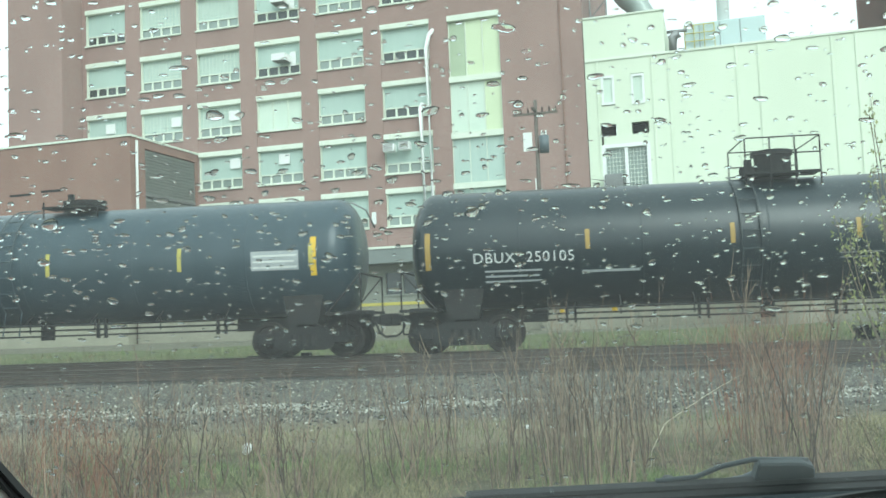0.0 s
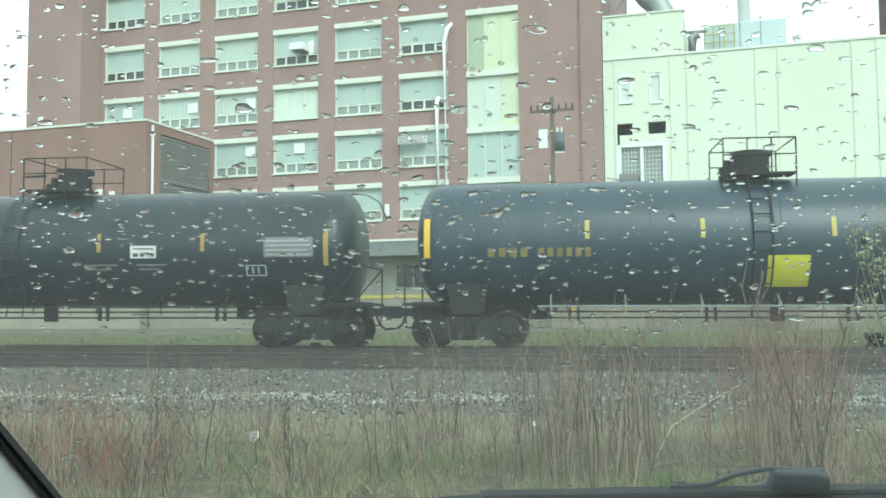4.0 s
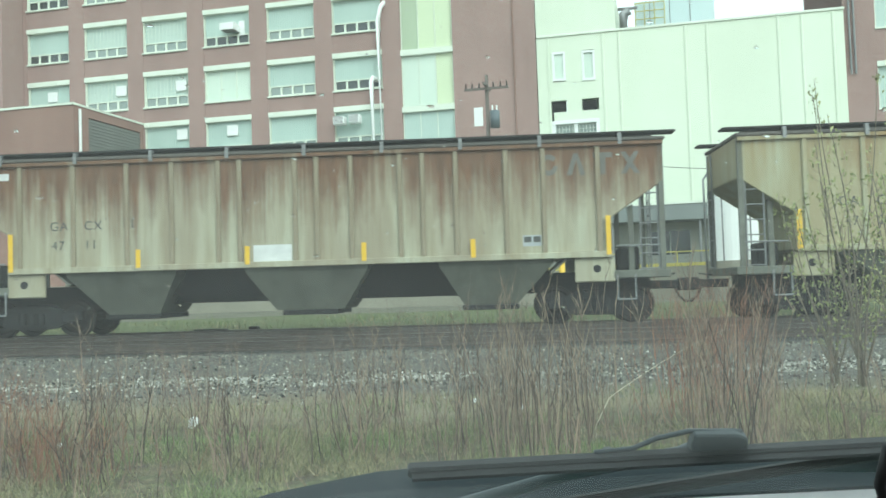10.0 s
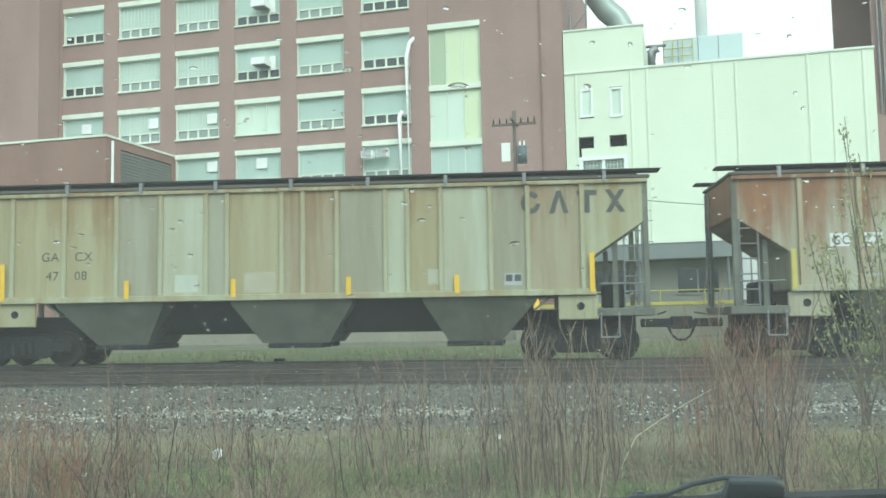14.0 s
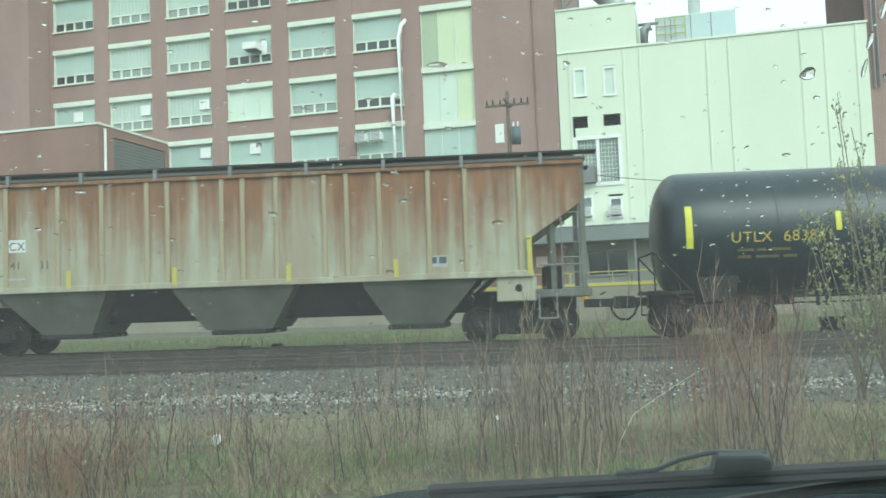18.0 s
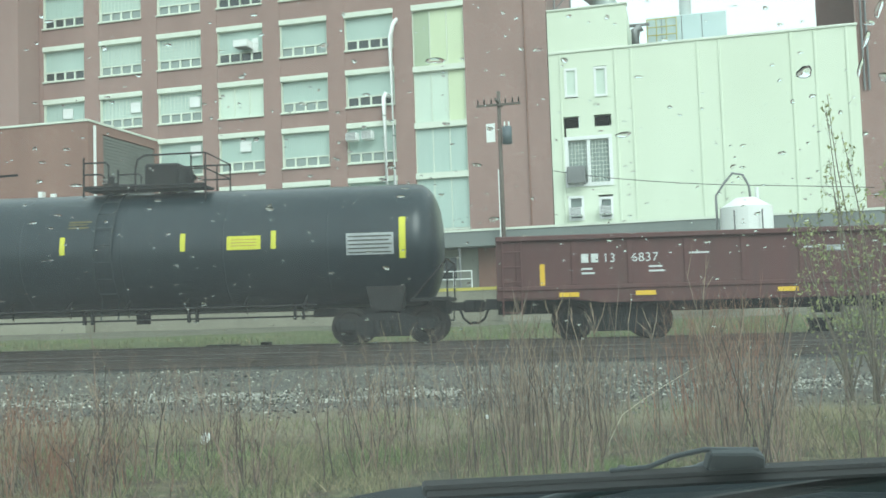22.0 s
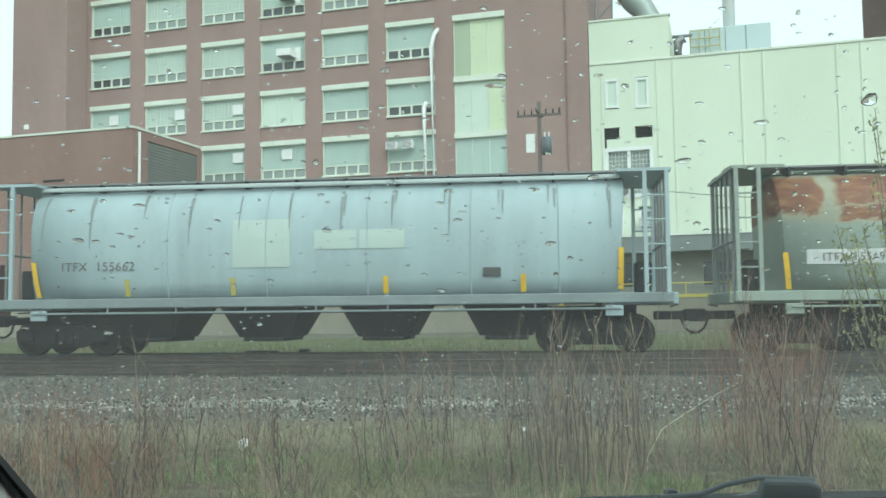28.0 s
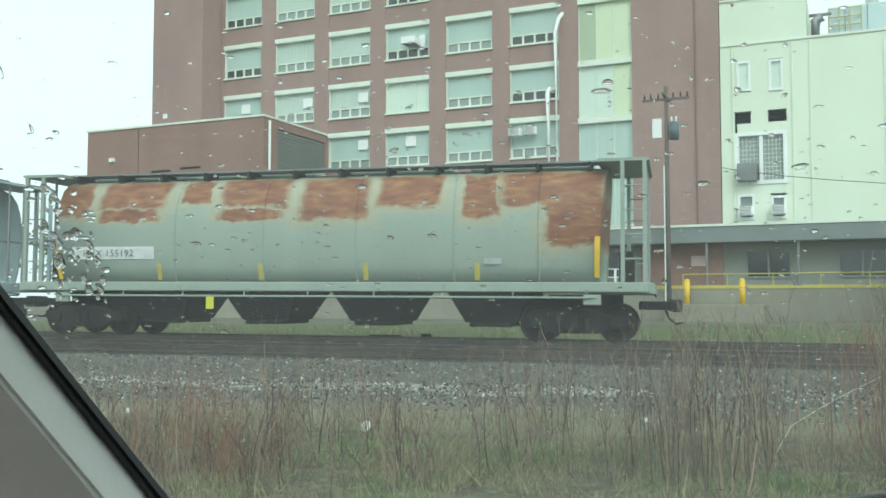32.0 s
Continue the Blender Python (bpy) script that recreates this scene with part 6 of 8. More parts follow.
def tank_car(name, left, right, half, paint, label, bogie, r=1.45, mid_z=2.42, dome="open", span=(-0.35, 1.3), rungs=None, rail=None):
    c, mid = car(name, left, right, label)
    bm = bmesh.new()
    prof = [(-half, 0)] + [(-half + 0.62 * (1 - math.cos(k * math.pi / 14)), r * math.sin(k * math.pi / 14) ** 0.72) for k in range(1, 7)] + [(-half + 0.62 + 0.02, r)]
    body = prof + [(x, r) for x in np.linspace(-half + 1.2, half - 1.2, 9)] + [(-x, q) for x, q in prof[::-1]]
    lathe(bm, body, 48)
    part("tank", bm, paint, c, "smooth cylindrical tank", True, pose(0, 0, mid_z))
    for x in np.linspace(-half + 2.6, half - 2.6, 5):
        bm = bmesh.new()
        lathe(bm, [(-0.02, r - 0.01), (-0.015, r + 0.005), (0.015, r + 0.005), (0.02, r - 0.01)], 40)
        part("weld_seam", bm, paint, c, m=pose(float(x), 0, mid_z), smooth=True)
    for s in (-1, 1):
        part("stub_sill", boxes((min(s * (half - 3.2), s * (half + 0.15)), max(s * (half - 3.2), s * (half + 0.15)), -0.28, 0.28, 0.68, 1.1), bevel=0.02), DARK, c)
        bm = bmesh.new()
        prism(bm, [(-0.55, 1.75), (-0.35, 0.82), (0.35, 0.82), (0.55, 1.75)], -1.12, 1.12)
        part("saddle", bm, DARK, c, m=pose(s * bogie, 0, 0))
        part("end_platform", boxes((min(s * (half - 0.7), s * (half + 0.2)), max(s * (half - 0.7), s * (half + 0.2)), -1.45, 1.45, 1.0, 1.07)), DARK, c)
        bm = bmesh.new()
        for yy in (-1.42, 1.42):
            rod(bm, (s * (half + 0.15), yy, 1.05), (s * (half + 0.15), yy, 1.95), 0.022, 6)
            rod(bm, (s * (half - 0.65), yy, 1.05), (s * (half + 0.15), yy, 1.95), 0.02, 6)
            rod(bm, (s * (half - 0.2), yy, 0.5), (s * (half - 0.2), yy, 1.05), 0.02, 6)
            rod(bm, (s * (half + 0.12), yy, 0.5), (s * (half + 0.12), yy, 1.05), 0.02, 6)
            rod(bm, (s * (half - 0.2), yy, 0.5), (s * (half + 0.12), yy, 0.5), 0.02, 6)
        rod(bm, (s * (half + 0.15), -1.42, 1.95), (s * (half + 0.15), 1.42, 1.95), 0.022, 6)
        part("end_rail", bm, DARK, c)
        truck(c, s * bogie)
    # top platform with railing, manway and valves
    p0, p1 = span
    hub = (p0 + p1) / 2 + (0.45 if dome == "long" else 0)
    deck = mid_z + r + 0.05
    part("platform", boxes((p0, p1, -1.0, -0.35, deck - 0.05, deck), (p0, p1, 0.35, 1.0, deck - 0.05, deck)), DARK, c, "steel grating platform")
    bm = bmesh.new()
    for yy in (-1.0, 1.0) if dome == "open" else ():
        for x in np.linspace(p0, p1, 4):
            rod(bm, (x, yy, deck - 0.35), (x, yy, deck + 0.78), 0.018, 6)
        for z in (0.4, 0.78):
            rod(bm, (p0, yy, deck + z), (p1, yy, deck + z), 0.016, 6)
    for x in (p0, p1):
        if dome == "low":
            rod(bm, (x, -0.9, deck - 0.3), (x, -0.9, deck + 0.12), 0.02, 6)
            continue
        if dome == "long":
            rod(bm, (p1, -1.0 if x == p0 else 1.0, deck - 0.35), (p1, -1.0 if x == p0 else 1.0, deck + 0.78), 0.022, 6)
            continue
        rod(bm, (x, -1.0, deck + 0.78), (x, 1.0, deck + 0.78), 0.016, 6)
    if dome == "long":
        rod(bm, (p1, -1.0, deck + 0.78), (p1, 1.0, deck + 0.78), 0.02, 6)
        rod(bm, (p1, -1.0, deck + 0.4), (p1, 1.0, deck + 0.4), 0.018, 6)
        for yy in (-1.0, 1.0):
            tube(bm, [(p0 + 1.28, yy, deck - 0.1), (p0 + 1.28, yy, deck + 0.45), (p0 + 1.34, yy, deck + 0.66), (p0 + 1.5, yy, deck + 0.76), (p1, yy, deck + 0.78)], 0.024, 6)
            rod(bm, (p1 - 0.75, yy, deck + 0.4), (p1, yy, deck + 0.4), 0.02, 6)
            rod(bm, (p1 - 0.35, yy, deck), (p1 - 0.35, yy, deck + 0.78), 0.02, 6)
            rod(bm, (p0, yy, deck + 0.03), (p1, yy, deck + 0.03), 0.03, 6)
            for z, q in ((0.62, 0.62), (0.34, 0.5)):
                tube(bm, [(p0, yy, deck + z), (p0 + q - 0.08, yy, deck + z), (p0 + q, yy, deck + z - 0.06), (p0 + q, yy, deck - 0.05)], 0.022, 6)
            rod(bm, (p0, yy, deck - 0.2), (p0, yy, deck + 0.75), 0.024, 6)
    part("railing", bm, DARK, c, "thin steel safety railing")
    bm = bmesh.new()
    w = 0.42
    tall = {"low": 0.12, "open": 0.5, "long": 0.3}[dome]
    rod(bm, (hub, 0, deck - 0.25), (hub, 0, deck + tall), w, 18)
    rod(bm, (hub, 0, deck + tall), (hub, 0, deck + tall + 0.1), w + 0.05, 18)
    part("manway", bm, DARK, c, "round valve housing")
    bm = bmesh.new()
    rod(bm, (p0 + 0.25, 0, deck - 0.2), (p0 + 0.25, 0, deck + 0.25), 0.2, 12)
    rod(bm, (p0 + 0.25, 0, deck + 0.25), (p0 + 0.25, 0, deck + 0.42), 0.09, 8)
    part("valve", bm, DARK, c)
    if dome == "long":
        part("valve_box", boxes((0.3, 1.16, -0.75, 0.4, deck + 0.02, deck + 0.6), bevel=0.05), DARK, c, "dark rectangular valve box")
    # ladder down the middle and strap
    bm = bmesh.new()
    for k in range(9):
        a = radians(10 + k * 15)
        q = (-(r + 0.07) * math.sin(a), mid_z + (r + 0.07) * math.cos(a))
        rod(bm, (-0.62, q[0], q[1]), (-0.2, q[0], q[1]), 0.016, 6)
    for x in (-0.62, -0.2):
        tube(bm, [(x, -(r + 0.07) * math.sin(radians(a)), mid_z + (r + 0.07) * math.cos(radians(a))) for a in range(5, 140, 12)] + [(x, -1.15, 0.75)], 0.022, 6)
    part("side_ladder", bm, rungs or paint, c)
    bm = bmesh.new()
    rod(bm, (-half + 2.9, -1.3, 0.98), (half - 2.9, -1.3, 0.98), 0.025, 6)
    for x in np.linspace(-half + 3.2, half - 3.2, 7):
        rod(bm, (x, -1.3, 0.98), (x, -0.85, 1.25), 0.018, 6)
        rod(bm, (x, -1.0, 0.8), (x, -1.0, 1.1), 0.018, 6)
    part("side_rail", bm, rail or DARK, c)
    for z in (0.86, 0.72):
        bm = bmesh.new()
        rod(bm, (-half + 3.0, -0.62, z), (half - 3.0, -0.62, z), 0.022, 6)
        part("brake_pipe", bm, DARK, c)
    for x in np.linspace(-half + 3.6, half - 3.6, 4):
        for d in (0, 0.2):
            part("pipe_hanger", boxes((x + d, x + d + 0.06, -0.67, -0.57, 0.64, 1.12)), DARK, c)
    bm = bmesh.new()
    rod(bm, (0.1, -0.35, 0.62), (0.1, -0.35, 1.05), 0.17, 12)
    part("bottom_outlet", bm, DARK, c)
    return c, mid


def on_tank(c, x0, x1, z0, z1, mat, name="placard", label="", r=1.45, mid_z=2.42):
    """A thin plate that follows the tank's round side."""
    a0, a1 = (math.asin(max(-1, min(1, (z - mid_z) / r))) for z in (z0, z1))
    bm = bmesh.new()
    rows = []
    for k in range(5):
        a = a0 + (a1 - a0) * k / 4
        rows.append([bm.verts.new((x, -(r + 0.009) * math.cos(a), mid_z + (r + 0.009) * math.sin(a))) for x in (x0, x1)])
    for p, q in zip(rows, rows[1:]):
        bm.faces.new((p[0], p[1], q[1], q[0]))
    bm.normal_update()
    bmesh.ops.solidify(bm, geom=bm.faces[:], thickness=-0.006)
    bmesh.ops.recalc_face_normals(bm, faces=bm.faces)
    part(name, bm, mat, c, label)


def stencils(c, x0, x1, z0, z1, n=4, mat=None, r=1.45, mid_z=2.42):
    """Rows of small unreadable print."""
    for i in range(n):
        z = z0 + (i + 0.2) * (z1 - z0) / n
        on_tank(c, x0 + 0.05, x1 - 0.06 * (i % 2) - 0.05, z, z + 0.35 * (z1 - z0) / n, mat or WHITE_MARK, "stencil_line", "", r, mid_z)


def tanks():
    c, m = tank_car("tank_car", -19.0, -1.4, 8.2, TANK_BLUE, "slate grey railway tank car with yellow reflector strips", 6.9, span=(0.3, 1.7), dome="low")
    for s in (-2.92 * 1.03, -6.2, -9.5, -12.6):
        on_tank(c, s - m - 0.05, s - m + 0.05, 2.15, 2.7, YELLOW_OLD, "reflector_strip")
    on_tank(c, -2.95 - m - 0.07, -2.95 - m + 0.07, 1.95, 2.85, YELLOW, "reflector_strip")
    on_tank(c, -4.45 - m, -3.3 - m, 2.1, 2.55, GREY_MARK, "stencil_panel", "faded white stencil panel")
    stencils(c, -4.45 - m, -3.3 - m, 2.12, 2.52, 3)

    c, m = tank_car("tank_car", -1.4, 16.2, 8.15, TANK_BLACK, "black railway tank car with white lettering", 6.9)
    for s in (3.4, 6.6, 9.3, 11.9):
        on_tank(c, s - m - 0.05, s - m + 0.05, 2.3, 2.75, ORANGE_OLD, "reflector_strip")
    for s in (-0.25, 14.9):
        on_tank(c, s - m - 0.06, s - m + 0.06, 1.95, 2.8, ORANGE_OLD, "reflector_strip")
    t = letters(c, "DBUX  250105", 0.78 - m, -1.44, 2.05, 0.34, WHITE_MARK, label="white lettering")
    t.matrix_basis = pose(0.78 - m, -1.438, 2.06, 100, 0, 0)
    stencils(c, 1.0 - m, 2.4 - m, 1.6, 1.95, 3, GREY_MARK)
    on_tank(c, 10.1 - m, 10.75 - m, 2.15, 2.45, WHITE_MARK, "placard", "white placard")
    for k, (u, w) in enumerate(((10.17, 0.5), (10.17, 0.13), (10.35, 0.13), (10.53, 0.17))):
        on_tank(c, u - m, u + w - m, *((2.36, 2.39) if k == 0 else (2.19, 2.27)), BLACK_MARK, "stencil_line", r=1.457)
    for x0, x1, z0, z1 in ((12.95, 13.45, 1.95, 1.975), (12.95, 13.45, 1.72, 1.745), (12.95, 12.98, 1.745, 1.95), (13.42, 13.45, 1.745, 1.95), (13.1, 13.14, 1.78, 1.92), (13.24, 13.28, 1.78, 1.92)):
        on_tank(c, x0 - m, x1 - m, z0, z1, GREY_MARK, "stencil_line")
    for x0, x1, z in ((8.9, 9.75, 1.98), (8.9, 9.6, 1.88), (10.25, 11.0, 1.98), (10.3, 10.8, 1.88)):
        on_tank(c, x0 - m, x1 - m, z, z + 0.03, STEEL, "stencil_line")
    on_tank(c, 13.4 - m, 14.6 - m, 2.15, 2.62, STEEL, "stencil_panel", "dull stencil panel")
    stencils(c, 13.4 - m, 14.6 - m, 2.17, 2.6, 4, GREY_MARK, 1.457)
    stencils(c, 3.2 - m, 4.6 - m, 1.75, 1.9, 1, GREY_MARK)

    c, m = tank_car("tank_car", 16.2, 34.2, 8.28, TANK_BLUE, "dusty slate tank car with a lime yellow placard", 7.0, 1.49, 2.48, span=(-1.15, 0.45), rungs=DARK, rail=worn("dusty_rail", (0.30, 0.33, 0.32), (0.20, 0.22, 0.22), 0.7))
    for s in (20.95, 23.5, 26.3, 29.6):
        on_tank(c, s - m - 0.05, s - m + 0.05, 2.5, 2.93, YELLOW_OLD, "reflector_strip", r=1.49, mid_z=2.48)
    for s in (17.3, 32.55):
        on_tank(c, s - m - 0.07, s - m + 0.07, 2.1, 3.0, YELLOW, "reflector_strip", r=1.49, mid_z=2.48)
    on_tank(c, 24.9 - m, 25.8 - m, 1.42, 2.1, LIME, "placard", "bright lime yellow placard", r=1.49, mid_z=2.48)
    x = 18.7 - m
    for w in (0.2, 0.2, 0.2, 0.2, -0.1, 0.16, 0.16, 0.16, 0.16, 0.16, 0.16):
        if w > 0:
            on_tank(c, x, x + w * 0.8, 2.11, 2.31, OLD_LETTERS, "lettering", "faded yellow lettering", r=1.49, mid_z=2.48)
        x += abs(w) + 0.05
    on_tank(c, 31.1 - m, 32.2 - m, 2.05, 2.55, GREY_MARK, "stencil_panel", "pale stencil panel", r=1.49, mid_z=2.48)
    stencils(c, 31.1 - m, 32.2 - m, 2.07, 2.52, 5, BLACK_MARK, 1.496, 2.48)
    on_tank(c, 31.75 - m, 32.1 - m, 1.2, 1.6, GREY_MARK, "placard", "grey diamond placard", r=1.49, mid_z=2.48)
    for s in (26.9, 28.5, 30.2):
        on_tank(c, s - m - 0.06, s - m + 0.06, 2.3, 2.55, DARK, "bracket", r=1.49, mid_z=2.48)

    c, m = tank_car("tank_car", 88.6, 105.0, 7.5, TANK_BLACK, "black railway tank car with yellow lettering and top platform", 6.2, 1.5, 2.37, dome="long", span=(-1.1, 1.9))
    for s in (93.2, 95.4, 98.3, 100.45):
        on_tank(c, s - m - 0.06, s - m + 0.06, 2.3, 2.72, LIME, "reflector_strip", r=1.5, mid_z=2.37)
    for s in (89.95, 103.45):
        on_tank(c, s - m - 0.075, s - m + 0.075, 2.0, 2.95, LIME, "reflector_strip", r=1.5, mid_z=2.37)
    t = letters(c, "UTLX  683841", 90.85 - m, -1.43, 2.08, 0.34, YELLOW_MARK, label="yellow lettering")
    t.matrix_basis = pose(90.85 - m, -1.482, 2.10, 99, 0, 0)
    for x, w, z in ((91.0, 0.35, 1.9), (91.42, 0.2, 1.9), (91.7, 0.45, 1.9), (91.0, 0.3, 1.75), (91.4, 0.5, 1.75), (92.0, 0.3, 1.75)):
        on_tank(c, x - m, x + w - m, z, z + 0.06, DIM_YELLOW, "stencil_line", r=1.5, mid_z=2.37)
    for z in (2.38, 2.45, 2.52):
        on_tank(c, 99.45 - m, 100.05 - m, z, z + 0.025, YELLOW_MARK, "stencil_line", r=1.507, mid_z=2.37)
    on_tank(c, 99.35 - m, 100.15 - m, 2.3, 2.62, LIME, "placard", "bright yellow placard", r=1.5, mid_z=2.37)
    on_tank(c, 102.15 - m, 103.25 - m, 2.1, 2.6, GREY_MARK, "stencil_panel", r=1.5, mid_z=2.37)
    stencils(c, 102.15 - m, 103.25 - m, 2.12, 2.58, 5, BLACK_MARK, 1.507, 2.37)
    on_tank(c, 95.5 - m, 96.05 - m, 3.06, 3.1, DIM_YELLOW, "stencil_line", r=1.5, mid_z=2.37)
    on_tank(c, 95.5 - m, 95.95 - m, 3.0, 3.03, DIM_YELLOW, "stencil_line", r=1.5, mid_z=2.37)
    on_tank(c, 95.5 - m, 96.0 - m, 2.92, 2.96, DIM_YELLOW, "stencil_line", r=1.5, mid_z=2.37)


def gondola():
    c, m = car("gondola_car", 105.0, 122.2, "oxide brown open gondola car with white lettering")
    L, y = 8.02, 1.5
    for s in (-1, 1):
        part("side", boxes((-L, L, min(s * y, s * (y - 0.05)), max(s * y, s * (y - 0.05)), 0.95, 2.32)), GOND, c, "brown steel side")
        part("top_chord", boxes((-L, L, min(s * (y - 0.08), s * (y + 0.1)), max(s * (y - 0.08), s * (y + 0.1)), 2.28, 2.40), bevel=0.02), GOND, c)
        part("side_sill", boxes((-L, L, min(s * y, s * (y + 0.09)), max(s * y, s * (y + 0.09)), 1.16, 1.26), bevel=0.015), GOND, c)
        bm = bmesh.new()
        prism(bm, [(-L, 1.16), (-L, 0.98), (-6.6, 0.98), (-5.6, 0.86), (5.6, 0.86), (6.6, 0.98), (L, 0.98), (L, 1.16)], s * (y + 0.02) - 0.03, s * (y + 0.02) + 0.03)
        part("fish_belly_sill", bm, GOND, c)
        post = None
        for i in range(13):
            x = -L + 0.5 + i * (2 * L - 1.0) / 12
            mm = pose(x, s * y, 0, 0, 0, 0 if s < 0 else 180)
            if post is None:
                post = part("side_post", boxes((-0.06, 0.06, -0.03, 0, 1.27, 2.27), bevel=0.012), GOND, c, m=mm)
            else:
                piece("side_post", post.data, c, m=mm)
        part("end_wall", boxes((min(s * L, s * (L - 0.08)), max(s * L, s * (L - 0.08)), -1.44, 1.44, 0.95, 2.36)), GOND, c)
        ladder(c, s * (L - 0.35), -1.6, 0.6, 2.3, 0.42, mat=GOND)
        part("end_sill", boxes((min(s * L, s * (L + 0.25)), max(s * L, s * (L + 0.25)), -1.45, 1.45, 0.8, 1.0)), DARK, c)
        truck(c, s * 5.35)
    part("floor", boxes((-L + 0.1, L - 0.1, -1.44, 1.44, 0.98, 1.06)), GOND, c)
    part("center_sill", boxes((-L, L, -0.3, 0.3, 0.62, 0.95)), DARK, c)
    for x in (-0.8, 0.5):
        part("brake_cylinder", boxes((x, x + 0.6, -1.0, -0.5, 0.5, 0.85), bevel=0.08), DARK, c)
    for s in (106.62, 120.63):
        reflector(c, s - m, 1.27, 1.75, -1.51, YELLOW)
    for s in (107.2, 108.9, 112.0, 115.15, 118.35):
        part("reflector_strip", boxes((s - m - 0.22, s - m + 0.22, -1.62, -1.59, 1.0 if s < 107.5 else 1.0, 1.1)), YELLOW, c)
    bars(c, 107.5 - m, -1.51, 1.76, (0.16, 0.16), 0.2, 0.06, WHITE_MARK, label="white owner marks")
    letters(c, "13", 107.98 - m, -1.504, 1.76, 0.28, WHITE_MARK)
    letters(c, "6837", 108.62 - m, -1.504, 1.76, 0.28, WHITE_MARK)
    for x, z, w in ((107.5, 1.6, 0.25), (107.5, 1.5, 0.3), (109.0, 1.62, 0.3), (109.0, 1.52, 0.35), (109.85, 1.9, 0.5), (112.3, 1.95, 0.45), (113.0, 1.9, 0.3), (114.1, 1.95, 0.6)):
        bars(c, x - m, -1.505, z, (w,), 0.04, 0, WHITE_MARK, "stencil_line")
    part("stencil_panel", boxes((112.9 - m, 113.3 - m, -1.508, -1.497, 1.87, 2.0)), GREY_MARK, c)
    part("stencil_panel", boxes((119.1 - m, 119.6 - m, -1.506, -1.497, 1.85, 1.88), (119.1 - m, 119.6 - m, -1.506, -1.497, 1.58, 1.61), (119.1 - m, 119.13 - m, -1.506, -1.497, 1.61, 1.85), (119.57 - m, 119.6 - m, -1.506, -1.497, 1.61, 1.85), (119.25 - m, 119.5 - m, -1.506, -1.497, 1.65, 1.69)), WHITE_MARK, c, "outlined data panel")
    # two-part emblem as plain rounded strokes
    x, z = 117.0 - m, 1.62
    bm = bmesh.new()
    t = 0.13
    # a bracket with cut corners, and a folded band of three strokes
    for q in ([(0.12, 0), (0.80, 0), (0.80, t), (0.17, t)], [(0.12, 0), (0.17, t), (t, 0.18), (0, 0.13)], [(0, 0.13), (t, 0.18), (0.17, 0.47), (0.04, 0.5)], [(0.04, 0.5), (0.17, 0.47), (0.22, 0.5), (0.16, 0.63)], [(0.16, 0.63), (0.22, 0.5), (0.86, 0.5), (0.86, 0.63)],
              [(0.84, 0), (0.98, 0), (1.08, 0.45), (0.98, 0.5)], [(0.98, 0.5), (1.08, 0.45), (1.18, 0.63), (1.06, 0.63)], [(1.06, 0.63), (1.18, 0.63), (1.66, 0.14), (1.58, 0)], [(1.58, 0), (1.70, 0), (1.80, 0.63), (1.67, 0.63)]):
        prism(bm, [(x + u, z + w) for u, w in q], -1.512, -1.502)
    part("emblem", bm, WHITE_MARK, c, "white painted company emblem")
    bars(c, 116.9 - m, -1.506, 1.34, (0.14, 0.14, 0.14, -0.25, 0.12, 0.12, -0.02, 0.12, 0.12), 0.13, 0.05, WHITE_MARK, label="white web address as bars")


